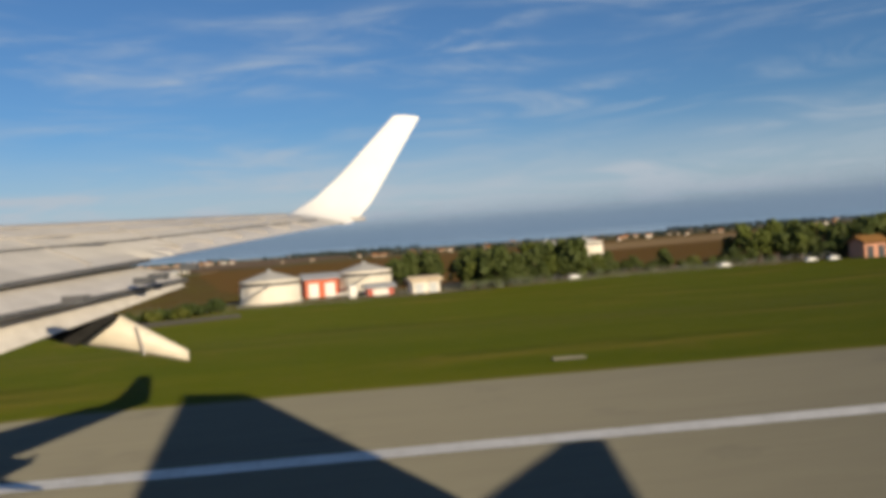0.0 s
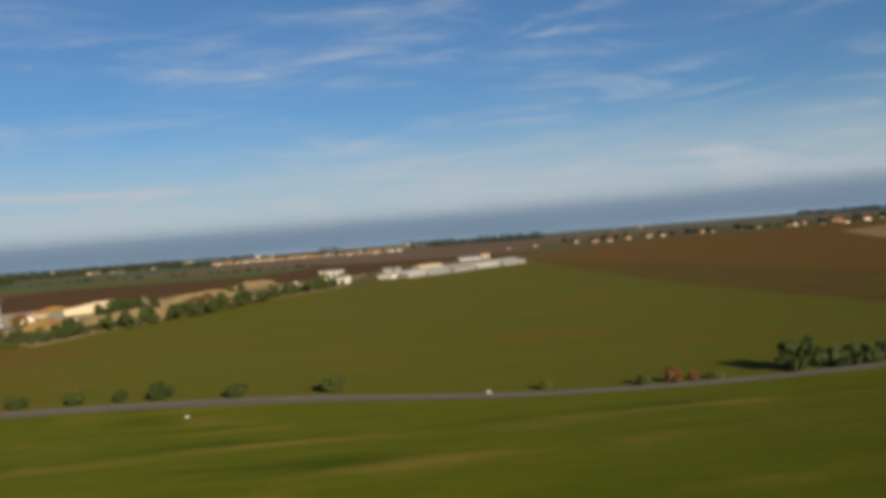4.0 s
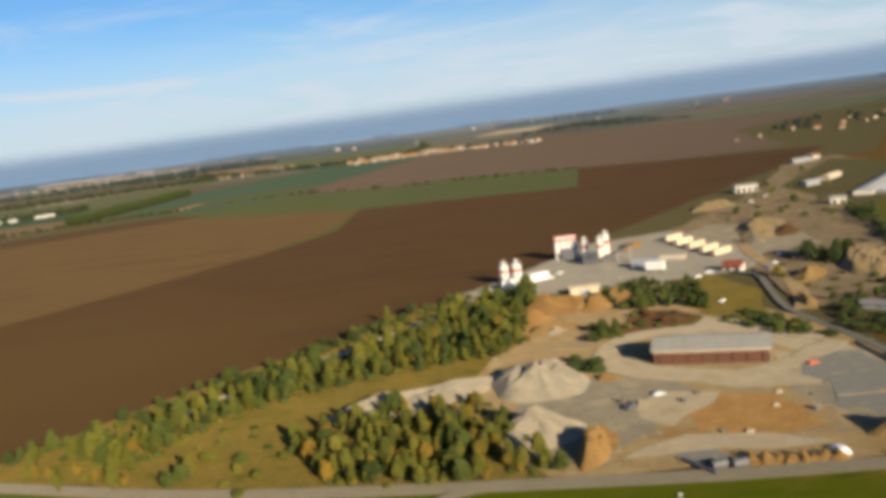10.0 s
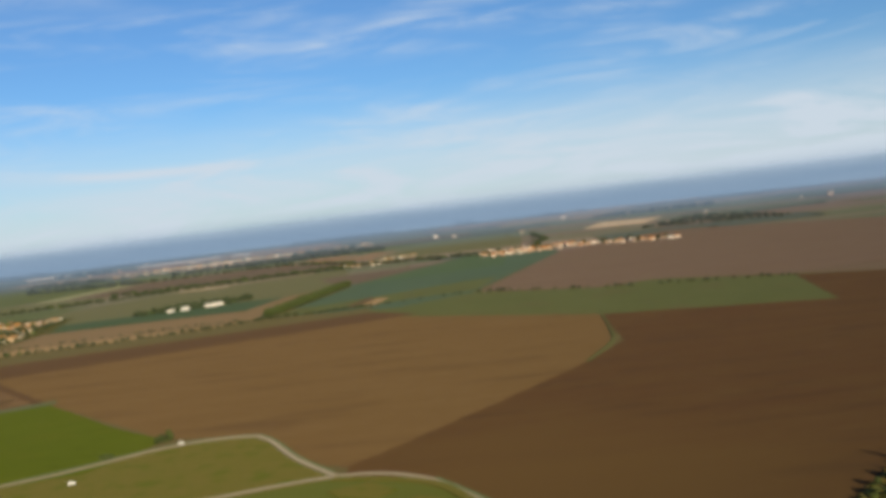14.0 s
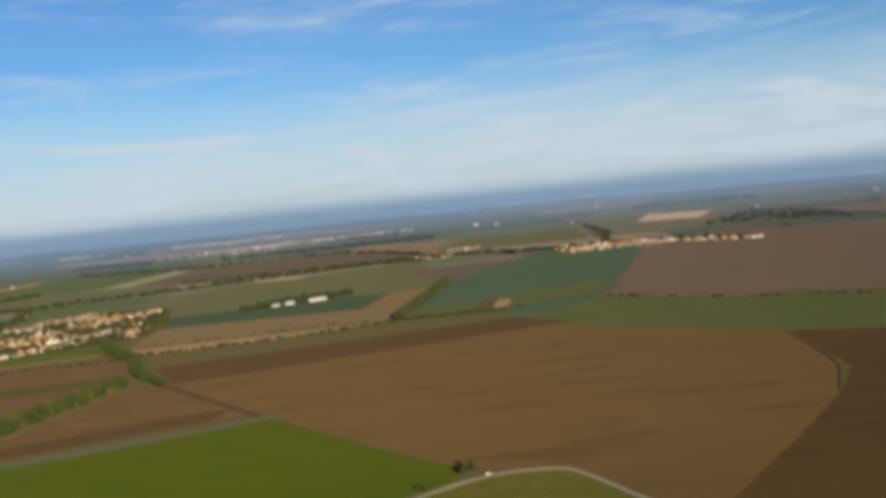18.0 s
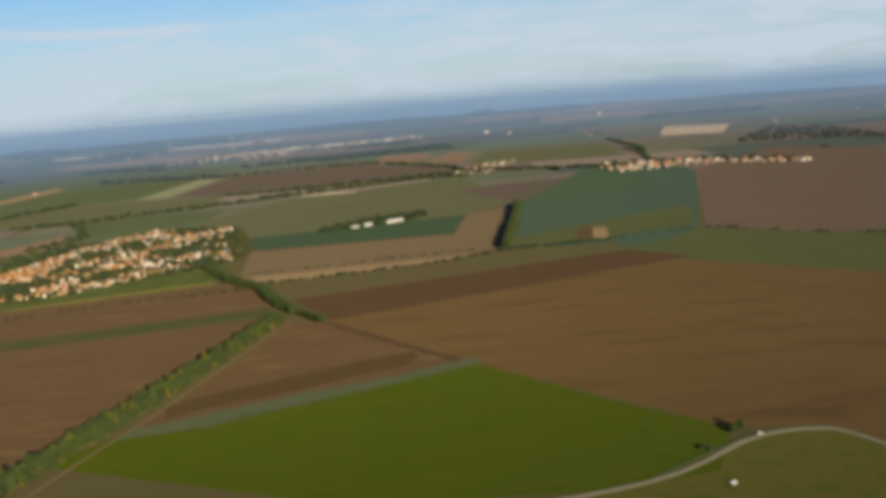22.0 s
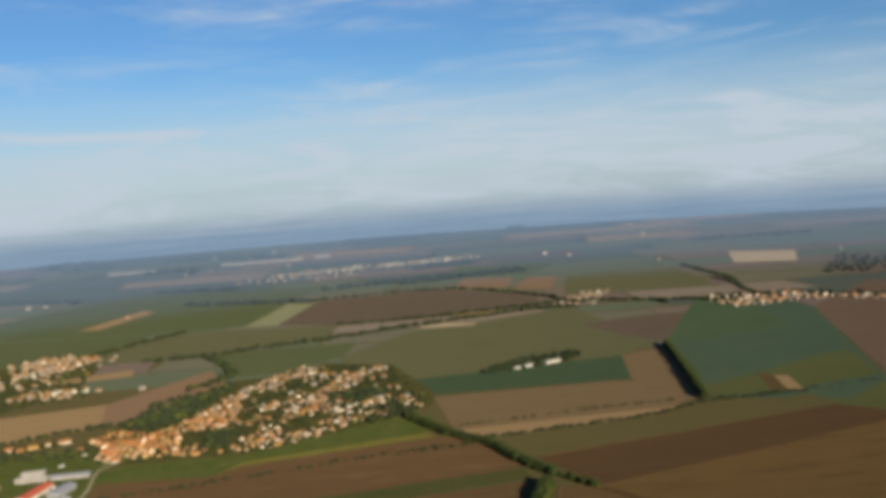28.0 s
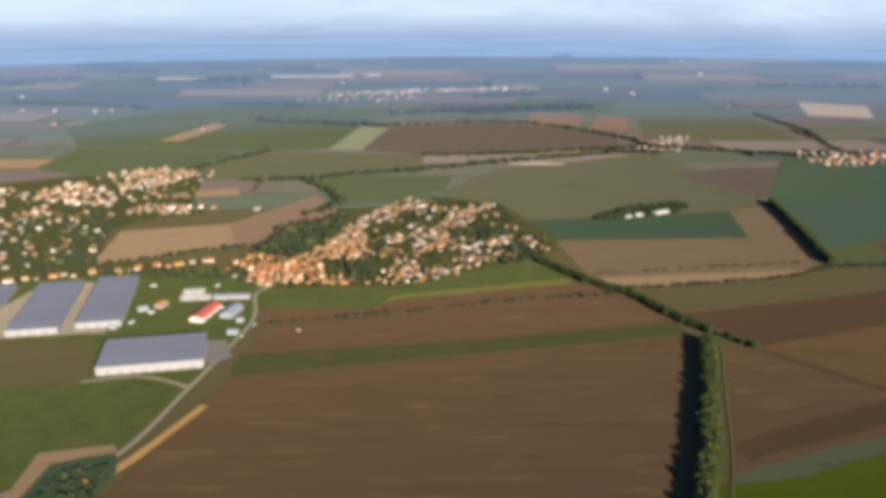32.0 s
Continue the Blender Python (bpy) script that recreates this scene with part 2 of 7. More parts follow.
mk("straw", (0.149, 0.106, 0.058), (0.125, 0.089, 0.050), 60, contrast=0.8, spots=(((0.108, 0.076, 0.041), 40, 0.57),), **LONG)
mk("straw_pale", (0.238, 0.193, 0.135), (0.205, 0.168, 0.119), 60, contrast=0.8, spots=(((0.176, 0.139, 0.094), 40, 0.57),), **LONG)
mk("wheat_dark", (0.024, 0.040, 0.022), (0.030, 0.046, 0.025), 80, bump=0.1, contrast=0.8)
mk("wheat_teal", (0.030, 0.048, 0.032), (0.036, 0.055, 0.037), 100, bump=0.1, contrast=0.6, spots=(((0.037, 0.052, 0.031), 90, 0.57),))
mk("wheat_green", (0.040, 0.052, 0.023), (0.049, 0.059, 0.029), 100, bump=0.1, contrast=0.6, spots=(((0.054, 0.053, 0.025), 80, 0.58),))
mk("wheat_olive", (0.041, 0.049, 0.018), (0.048, 0.055, 0.022), 70, bump=0.1, contrast=0.5, spots=(((0.049, 0.047, 0.021), 60, 0.56),))
mk("wheat_fresh", (0.030, 0.050, 0.026), (0.038, 0.056, 0.031), 90, bump=0.1, contrast=0.6)
mk("grass_worn", (0.055, 0.055, 0.011), (0.065, 0.057, 0.015), 11, bump=0.15, contrast=0.5, spots=(((0.042, 0.052, 0.007), 9, 0.52),))
mk("verge_green", (0.044, 0.062, 0.026), (0.054, 0.070, 0.032), 5, bump=0.15, contrast=0.5)
mk("wheat_pale", (0.099, 0.108, 0.062), (0.108, 0.115, 0.071), 60, bump=0.1)
mk("garden", (0.028, 0.033, 0.009), (0.044, 0.040, 0.014), 16, bump=0.2, contrast=0.4, spots=(((0.078, 0.055, 0.028), 14, 0.60),))
mk("yard_orange", (0.238, 0.140, 0.051), (0.186, 0.109, 0.040), 4, bump=0.2, contrast=0.3, spots=(((0.283, 0.198, 0.096), 5, 0.58),))
mk("spoil", (0.143, 0.110, 0.067), (0.099, 0.076, 0.046), 6, bump=0.25, contrast=0.3, spots=(((0.069, 0.053, 0.030), 9, 0.55), ((0.051, 0.053, 0.016), 7, 0.58), ((0.193, 0.161, 0.115), 4, 0.60)))
mk("gravel_blue", (0.139, 0.142, 0.129), (0.111, 0.113, 0.105), 4, bump=0.2, contrast=0.35, spots=(((0.196, 0.170, 0.123), 4, 0.56),))
mk("gravel_pale", (0.265, 0.228, 0.159), (0.217, 0.185, 0.130), 4, bump=0.2, contrast=0.35, spots=(((0.201, 0.153, 0.090), 6, 0.58),))
# Far land and woods: colours greyed and blued to carry the distant haze.
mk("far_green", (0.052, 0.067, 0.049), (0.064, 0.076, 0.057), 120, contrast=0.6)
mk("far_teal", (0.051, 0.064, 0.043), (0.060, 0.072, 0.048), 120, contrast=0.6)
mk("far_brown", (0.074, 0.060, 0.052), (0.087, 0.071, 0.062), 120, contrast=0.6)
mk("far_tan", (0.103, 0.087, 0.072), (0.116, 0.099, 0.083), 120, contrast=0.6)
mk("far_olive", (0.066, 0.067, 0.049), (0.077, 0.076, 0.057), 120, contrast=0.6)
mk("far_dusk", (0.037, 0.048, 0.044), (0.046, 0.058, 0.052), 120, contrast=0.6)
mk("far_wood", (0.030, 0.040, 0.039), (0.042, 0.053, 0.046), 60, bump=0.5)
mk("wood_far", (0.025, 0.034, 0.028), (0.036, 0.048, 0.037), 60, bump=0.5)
mk("asphalt", (0.144, 0.140, 0.111), (0.120, 0.115, 0.094), 5, rough=0.9, bump=0.01, fine=14, stretch=(0.15, 1, 1), turn=4, contrast=0.7, spots=(((0.103, 0.100, 0.085), 3, 0.60),))
mk("road", (0.152, 0.136, 0.101), (0.124, 0.113, 0.085), 7, rough=0.9, bump=0.02)
mk("road_mid", (0.080, 0.078, 0.070), (0.066, 0.065, 0.060), 7, rough=0.9, bump=0.02)
mk("road_dark", (0.098, 0.096, 0.088), (0.080, 0.079, 0.074), 7, rough=0.9, bump=0.02)
mk("marking", (0.72, 0.71, 0.68), (0.52, 0.51, 0.48), 1.2, rough=0.7)
mk("concrete", (0.184, 0.173, 0.143), (0.152, 0.143, 0.120), 9, bump=0.03, contrast=0.3, spots=(((0.120, 0.110, 0.092), 6, 0.60), ((0.230, 0.212, 0.175), 5, 0.60)))
mk("yard", (0.207, 0.154, 0.081), (0.161, 0.120, 0.062), 6, bump=0.15, contrast=0.3, spots=(((0.161, 0.104, 0.041), 15, 0.57), ((0.138, 0.120, 0.087), 10, 0.57), ((0.248, 0.202, 0.129), 4, 0.58)))
mk("yard_grey", (0.161, 0.145, 0.108), (0.124, 0.113, 0.086), 5, contrast=0.3, bump=0.05, spots=(((0.207, 0.175, 0.120), 8, 0.54), ((0.101, 0.094, 0.078), 4, 0.62)))
mk("gravel", (0.292, 0.256, 0.188), (0.208, 0.185, 0.140), 4, bump=0.3, contrast=0.35, stretch=(1, 1, 0.4), spots=(((0.176, 0.156, 0.123), 5, 0.60),))
mk("sand", (0.248, 0.155, 0.057), (0.173, 0.104, 0.040), 3.5, bump=0.2, contrast=0.35)
mk("soil_heap", (0.235, 0.156, 0.064), (0.160, 0.101, 0.041), 4, bump=0.25, contrast=0.35, spots=(((0.112, 0.108, 0.024), 6, 0.60),))
mk("soil_dark", (0.093, 0.052, 0.026), (0.064, 0.041, 0.020), 4, bump=0.25, spots=(((0.070, 0.064, 0.017), 5, 0.58),))
mk("white_paint", (0.80, 0.79, 0.76), (0.68, 0.66, 0.62), 3, rough=0.5)
mk("silo_white", (0.80, 0.77, 0.72), (0.66, 0.61, 0.55), 2.4, rough=0.5, stretch=(2, 2, 0.3))
mk("red_paint", (0.55, 0.075, 0.04), (0.44, 0.07, 0.045), 2, rough=0.5)
mk("orange_red", (0.62, 0.13, 0.05), (0.52, 0.11, 0.05), 2, rough=0.55)
mk("grey_metal", (0.42, 0.44, 0.46), (0.33, 0.345, 0.36), 2.5, rough=0.45, metal=0.3)
mk("dark_metal", (0.10, 0.105, 0.115), (0.15, 0.15, 0.155), 2, rough=0.5, metal=0.3)
mk("roof_grey", (0.36, 0.375, 0.40), (0.295, 0.305, 0.325), 9, rough=0.6, stretch=(0.4, 3, 1))
mk("roof_shed", (0.345, 0.333, 0.282), (0.276, 0.269, 0.228), 6, rough=0.7, stretch=(3, 0.4, 1))
mk("roof_hall", (0.236, 0.237, 0.237), (0.200, 0.199, 0.199), 20, rough=0.6, stretch=(0.3, 2, 1), contrast=0.4)
mk("brick_wall", (0.136, 0.060, 0.038), (0.096, 0.045, 0.030), 2.5, bump=0.02, rough=0.79)
mk("cream_wall", (0.66, 0.55, 0.38), (0.58, 0.47, 0.32), 4, vary=0.12, rough=0.79)
mk("house_wall", (0.432, 0.330, 0.213), (0.348, 0.264, 0.172), 3, vary=0.35, rough=0.79)
mk("far_plaster", (0.345, 0.287, 0.223), (0.264, 0.217, 0.168), 4, rough=0.79)
mk("hall_wall", (0.35, 0.335, 0.31), (0.28, 0.27, 0.25), 6, stretch=(1, 1, 0.3), contrast=0.4, rough=0.79)
mk("salmon_wall", (0.66, 0.33, 0.22), (0.56, 0.28, 0.19), 3, rough=0.79)
mk("roof_pale", (0.46, 0.45, 0.42), (0.38, 0.37, 0.345), 6, rough=0.7, stretch=(3, 0.4, 1))
mk("house_white", (0.756, 0.702, 0.608), (0.608, 0.560, 0.479), 3, vary=0.15, rough=0.79)
mk("house_yellow", (0.550, 0.375, 0.154), (0.463, 0.312, 0.132), 3, vary=0.2, rough=0.79)
mk("roof_tile", (0.268, 0.138, 0.048), (0.197, 0.099, 0.039), 1.6, bump=0.04, vary=0.4)
mk("roof_brown", (0.227, 0.120, 0.060), (0.168, 0.096, 0.052), 1.6, bump=0.04, vary=0.25)
mk("roof_dull_red", (0.26, 0.065, 0.04), (0.20, 0.055, 0.035), 1.6, rough=0.7)
mk("roof_slate", (0.192, 0.188, 0.184), (0.248, 0.240, 0.232), 1.6, bump=0.03, vary=0.2)
mk("glass_dark", (0.05, 0.06, 0.075), (0.08, 0.09, 0.10), 3, rough=0.15)
mk("bark", (0.13, 0.09, 0.06), (0.08, 0.055, 0.04), 0.6, bump=0.03, rough=0.79)
mk("leaf_green", (0.044, 0.064, 0.010), (0.066, 0.082, 0.014), 1.8, rough=0.7, vary=0.35)
mk("leaf_dark", (0.032, 0.049, 0.010), (0.051, 0.066, 0.014), 1.8, rough=0.7, vary=0.25)
mk("leaf_olive", (0.084, 0.094, 0.010), (0.114, 0.111, 0.014), 1.8, rough=0.7, vary=0.35)
# Leaf green with distant haze mixed in as a bluer, greyer tone.
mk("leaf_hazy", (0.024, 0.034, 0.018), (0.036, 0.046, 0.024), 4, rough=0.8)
mk("leaf_yellow", (0.200, 0.132, 0.012), (0.149, 0.108, 0.014), 1.8, rough=0.7, vary=0.3)
mk("leaf_red", (0.13, 0.055, 0.018), (0.10, 0.05, 0.018), 1.5, rough=0.7, vary=0.2)
mk("car_white", (0.78, 0.78, 0.77), (0.70, 0.70, 0.69), 2, rough=0.3)
mk("car_blue", (0.05, 0.12, 0.34), (0.06, 0.13, 0.30), 2, rough=0.3)
mk("rubber", (0.02, 0.02, 0.02), (0.035, 0.034, 0.033), 0.5, rough=0.9)
mk("wing_skin", (0.56, 0.54, 0.51), (0.44, 0.425, 0.40), 1.6, rough=0.42, metal=0.1, stretch=(0.5, 2, 1), contrast=0.4)
mk("wing_panel", (0.64, 0.615, 0.58), (0.52, 0.495, 0.465), 0.9, rough=0.42, metal=0.05, contrast=0.4)
mk("wing_dirty", (0.30, 0.28, 0.265), (0.44, 0.42, 0.40), 0.7, rough=0.5)
mk("winglet_white", (0.86, 0.855, 0.84), (0.82, 0.81, 0.79), 3, rough=0.3)
mk("fairing_cream", (0.70, 0.64, 0.53), (0.60, 0.54, 0.44), 0.9, rough=0.45)


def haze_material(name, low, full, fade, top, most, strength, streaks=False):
    """Glowing blue-grey haze sheet: thin at its foot, fullest at mid height, thinning out upwards into the sky."""
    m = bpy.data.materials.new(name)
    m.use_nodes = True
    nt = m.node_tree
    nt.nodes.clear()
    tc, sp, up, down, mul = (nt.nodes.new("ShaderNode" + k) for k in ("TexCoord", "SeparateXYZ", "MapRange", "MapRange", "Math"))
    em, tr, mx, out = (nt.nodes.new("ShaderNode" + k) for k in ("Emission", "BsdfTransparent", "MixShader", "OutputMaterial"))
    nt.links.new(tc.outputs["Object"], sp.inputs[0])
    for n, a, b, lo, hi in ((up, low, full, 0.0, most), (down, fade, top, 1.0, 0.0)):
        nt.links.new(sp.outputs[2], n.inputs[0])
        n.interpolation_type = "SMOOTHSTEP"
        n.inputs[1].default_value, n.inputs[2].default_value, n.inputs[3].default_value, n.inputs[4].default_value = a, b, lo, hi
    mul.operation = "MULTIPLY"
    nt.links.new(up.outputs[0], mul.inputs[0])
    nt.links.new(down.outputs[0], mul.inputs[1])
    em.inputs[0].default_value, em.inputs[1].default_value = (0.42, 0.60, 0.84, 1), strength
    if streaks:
        # stretched noise streaks, drawn into the glow as faint long low ridges and woods
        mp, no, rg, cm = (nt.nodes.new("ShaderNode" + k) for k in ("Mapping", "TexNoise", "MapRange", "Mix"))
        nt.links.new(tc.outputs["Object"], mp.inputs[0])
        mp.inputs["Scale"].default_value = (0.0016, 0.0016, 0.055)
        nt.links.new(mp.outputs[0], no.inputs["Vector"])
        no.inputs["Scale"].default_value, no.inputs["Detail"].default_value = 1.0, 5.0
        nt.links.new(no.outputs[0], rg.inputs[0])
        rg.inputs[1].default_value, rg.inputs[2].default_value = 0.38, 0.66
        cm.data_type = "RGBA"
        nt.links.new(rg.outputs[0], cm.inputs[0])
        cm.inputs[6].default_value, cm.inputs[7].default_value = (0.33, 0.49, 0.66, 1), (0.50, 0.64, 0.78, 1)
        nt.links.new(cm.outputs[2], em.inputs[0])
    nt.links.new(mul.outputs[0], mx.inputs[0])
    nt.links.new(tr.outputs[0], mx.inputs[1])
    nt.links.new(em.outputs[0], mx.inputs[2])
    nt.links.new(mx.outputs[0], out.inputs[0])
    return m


# Emissive sheets that lay blue-grey haze over the land behind them.
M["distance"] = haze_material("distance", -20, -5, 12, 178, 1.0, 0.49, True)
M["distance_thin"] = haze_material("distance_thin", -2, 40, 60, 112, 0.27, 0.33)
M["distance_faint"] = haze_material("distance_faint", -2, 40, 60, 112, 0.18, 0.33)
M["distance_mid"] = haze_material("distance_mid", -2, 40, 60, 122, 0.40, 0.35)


# ---- building helpers ----
def part(name, bm, mat, parent=None, label="", smooth=False):
    """Links a bmesh as one mesh object under a thing or a part."""
    me = bpy.data.meshes.new(name)
    bm.to_mesh(me)
    bm.free()
    return linked(name, me, mat, parent, label, smooth)


def linked(name, me, mat=None, parent=None, label="", smooth=False):
    if mat and not me.materials:
        me.materials.append(M[mat])
    if smooth:
        me.polygons.foreach_set("use_smooth", [True] * len(me.polygons))
    ob = new(name, me)
    if parent:
        ob.parent = parent
    return tagged(ob, label) if label else ob


def thing(name, x, y, rz=0.0, label="", category="", group="", z=0.0):
    ob = new(name)
    ob.empty_display_size = 0.5
    ob.matrix_basis = pose(x, y, z, 0, 0, rz)
    return tagged(ob, label, category, group)


def box(bm, cx, cy, z0, sx, sy, sz, rz=0.0, bevel=0.0):
    made = bmesh.ops.create_cube(bm, size=1.0, matrix=pose(cx, cy, z0 + sz / 2, 0, 0, rz) @ Matrix.Diagonal((sx, sy, sz, 1)))
    if bevel:
        edges = list({e for v in made["verts"] for e in v.link_edges})
        bmesh.ops.bevel(bm, geom=edges, offset=bevel, segments=1, affect="EDGES")
    return bm


def boxed(cx, cy, z0, sx, sy, sz, rz=0.0, bevel=0.0):
    return box(bmesh.new(), cx, cy, z0, sx, sy, sz, rz, bevel)


def tube(bm, p, q, r0, r1=None, sides=10):
    p, q = Vector(p), Vector(q)
    m = Matrix.Translation((p + q) / 2) @ (q - p).to_track_quat("Z", "Y").to_matrix().to_4x4()
    bmesh.ops.create_cone(bm, cap_ends=True, segments=sides, radius1=r0, radius2=r0 if r1 is None else r1, depth=(q - p).length, matrix=m)
    return bm


def gable(sx, sy, z0, rise, over=0.4, thick=0.18):
    """A pitched roof along x over a plan of sx by sy, with eaves."""
    bm = bmesh.new()
    a, b = sx / 2 + over, sy / 2 + over
    drop = rise * over / (sy / 2)
    rows = []
    for x in (-a, a):
        rows.append([bm.verts.new((x, y, z)) for y, z in ((-b, z0 - drop), (0, z0 + rise), (b, z0 - drop), (b, z0 - drop - thick), (0, z0 + rise - thick), (-b, z0 - drop - thick))])
    for k in range(6):
        bm.faces.new((rows[0][k], rows[0][(k + 1) % 6], rows[1][(k + 1) % 6], rows[1][k]))
    bm.faces.new(rows[0][::-1])
    bm.faces.new(rows[1])
    bmesh.ops.recalc_face_normals(bm, faces=bm.faces)
    return bm


def gable_walls(sx, sy, h, rise):
    bm = bmesh.new()
    a, b = sx / 2, sy / 2
    ends = []
    for x in (-a, a):
        ends.append([bm.verts.new((x, y, z)) for y, z in ((-b, -0.3), (b, -0.3), (b, h), (0, h + rise - 0.2), (-b, h))])
    for k in range(5):
        bm.faces.new((ends[0][k], ends[0][(k + 1) % 5], ends[1][(k + 1) % 5], ends[1][k]))
    bm.faces.new(ends[0][::-1])
    bm.faces.new(ends[1])
    bmesh.ops.recalc_face_normals(bm, faces=bm.faces)
    return bm


# ---- the ground ----
bm = bmesh.new()
bmesh.ops.create_grid(bm, x_segments=8, y_segments=8, size=1.0, matrix=pose(-400, 2200, 0) @ Matrix.Diagonal((7000, 5200, 1, 1)))
ground = tagged(part("ground", bm, "stubble_olive"), "flat open farmland stretching to the horizon", "ground", kind="structure")

layer = [0]


def rough_edge(corners, amount):
    """Breaks straight borders into short uneven pieces, as wear and ploughing leave them."""
    out = []
    for (ax, ay), (bx, by) in zip(corners, corners[1:] + corners[:1]):
        length = math.hypot(bx - ax, by - ay)
        n = max(1, min(60, int(length / (amount * 2.4))))
        for k in range(n):
            x, y = ax + (bx - ax) * k / n, ay + (by - ay) * k / n
            w = amount if k else amount * 0.5
            q = Vector((x, y, 0)) / (amount * 5)
            out.append((x + w * (noise.noise(q) + 0.6 * noise.noise(q * 3.1)), y + w * (noise.noise(q + Vector((9, 4, 2))) + 0.6 * noise.noise(q * 3.1 + Vector((5, 8, 1))))))
    return out


def sheet(name, mat, corners, label, category="field", z=None, ragged=0.0):
    """A flat piece of ground laid on the ground sheet, with its own low bank."""
    layer[0] += 1
    z = 0.06 + 0.005 * layer[0] if z is None else z
    bm = bmesh.new()
    if ragged:
        corners = rough_edge(corners, ragged)
    top = [bm.verts.new((x, y, z)) for x, y in corners]
    low = [bm.verts.new((x, y, -0.05)) for x, y in corners]
    f = bm.faces.new(top)
    f.normal_update()
    if f.normal.z < 0:
        f.normal_flip()
    for k in range(len(top)):
        bm.faces.new((top[k], low[k], low[k - 1], top[k - 1]))
    return tagged(part(name, bm, mat), label, category, kind="structure")


count = {}


def field(mat, corners, label):
    count["field"] = count.get("field", 0) + 1
    ragged = 3.0 if mat in ("yard", "yard_grey", "soil_dark", "soil_heap", "spoil", "yard_orange", "grass_dry", "gravel", "grass", "gravel_pale", "gravel_blue") else 1.4
    return sheet("field_%d" % count["field"], mat, corners, label, ragged=ragged)


def smooth_line(points, step=6.0):
    """A rounded line through points (Catmull-Rom)."""
    p = [Vector((*q, 0)) for q in points]
    p = [2 * p[0] - p[1]] + p + [2 * p[-1] - p[-2]]
    out = []
    for a, b, c, d in zip(p, p[1:], p[2:], p[3:]):
        n = max(2, int((c - b).length / step))
        for k in range(n):
            t = k / n
            out.append(0.5 * (2 * b + (c - a) * t + (2 * a - 5 * b + 4 * c - d) * t * t + (3 * b - a - 3 * c + d) * t ** 3))
    return out + [p[-2]]


def ribbon(name, mat, points, width, label, category="road", z=None, side=0.0):
    layer[0] += 1
    z = 0.06 + 0.005 * layer[0] if z is None else z
    line = smooth_line(points)
    bm = bmesh.new()
    prev = None
    for k, q in enumerate(line):
        d = (line[min(k + 1, len(line) - 1)] - line[max(k - 1, 0)]).normalized()
        n = Vector((-d.y, d.x, 0))
        w = width * (1 + (0.45 if category == "track" else 0.10) * noise.noise(q * 0.11))
        row = [bm.verts.new((*(q + n * (side + s * w / 2)).xy, h)) for s, h in ((-1.06, -0.02), (-1, z), (1, z), (1.06, -0.02))]
        if prev:
            for a in range(3):
                bm.faces.new((prev[a], row[a], row[a + 1], prev[a + 1]))
        prev = row
    bmesh.ops.recalc_face_normals(bm, faces=bm.faces)
    return tagged(part(name, bm, mat), label, category, kind="structure")


# distant patchwork of fields, haze mixed into their muted colours: one joined sheet
def far_patchwork():
    rnd = random.Random(5)
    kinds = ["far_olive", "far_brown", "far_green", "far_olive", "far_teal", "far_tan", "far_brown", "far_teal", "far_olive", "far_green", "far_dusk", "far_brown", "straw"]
    verts, faces, mats = [], [], []
    y = 1180.0
    while y < 5300:
        deep = rnd.uniform(70, 130) * (1 + (y - 1180) / 1900)
        x = -5200.0
        while x < 4600:
            wide = rnd.uniform(160, 520) * (1 + (y - 1180) / 3000)
            tilt = 0.12 * (x + 900)
            k = len(verts)
            g = rnd.uniform(3, 12)
            verts += [(x + g, y + tilt * 0.2 + g, 0.03), (x + wide, y + tilt * 0.2 + rnd.uniform(0, 25), 0.03), (x + wide + rnd.uniform(-30, 30), y + deep + tilt * 0.2, 0.03), (x + rnd.uniform(-20, 20), y + deep + tilt * 0.2, 0.03)]
            faces.append((k, k + 1, k + 2, k + 3))
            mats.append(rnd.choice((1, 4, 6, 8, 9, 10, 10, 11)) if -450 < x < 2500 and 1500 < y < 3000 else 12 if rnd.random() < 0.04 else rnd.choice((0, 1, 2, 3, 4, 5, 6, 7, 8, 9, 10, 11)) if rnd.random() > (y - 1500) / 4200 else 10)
            x += wide
        y += deep
    me = bpy.data.meshes.new("far_fields")
    me.from_pydata(verts, [], faces)
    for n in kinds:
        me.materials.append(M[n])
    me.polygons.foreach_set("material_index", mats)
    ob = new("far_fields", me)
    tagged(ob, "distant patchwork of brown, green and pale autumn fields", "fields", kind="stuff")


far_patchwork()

# the skyline: haze put in as glowing sheets, the inner ones among the far fields
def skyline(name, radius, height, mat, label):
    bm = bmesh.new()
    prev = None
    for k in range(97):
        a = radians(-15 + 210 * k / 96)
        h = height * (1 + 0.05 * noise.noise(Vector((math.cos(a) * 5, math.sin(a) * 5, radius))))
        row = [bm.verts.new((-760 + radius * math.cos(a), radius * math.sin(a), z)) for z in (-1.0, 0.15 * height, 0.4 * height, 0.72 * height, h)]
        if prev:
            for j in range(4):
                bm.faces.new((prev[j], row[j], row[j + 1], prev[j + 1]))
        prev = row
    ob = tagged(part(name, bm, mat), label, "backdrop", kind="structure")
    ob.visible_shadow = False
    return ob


skyline("backdrop", 4380, 178, "distance", "glowing blue-grey haze backdrop with faint hills along the horizon")
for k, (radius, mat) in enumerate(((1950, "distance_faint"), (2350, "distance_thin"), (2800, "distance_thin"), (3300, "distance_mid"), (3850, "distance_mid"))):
    skyline("backdrop_%d" % (k + 2), radius, 125, mat, "thin glowing blue-grey haze sheet before the horizon")

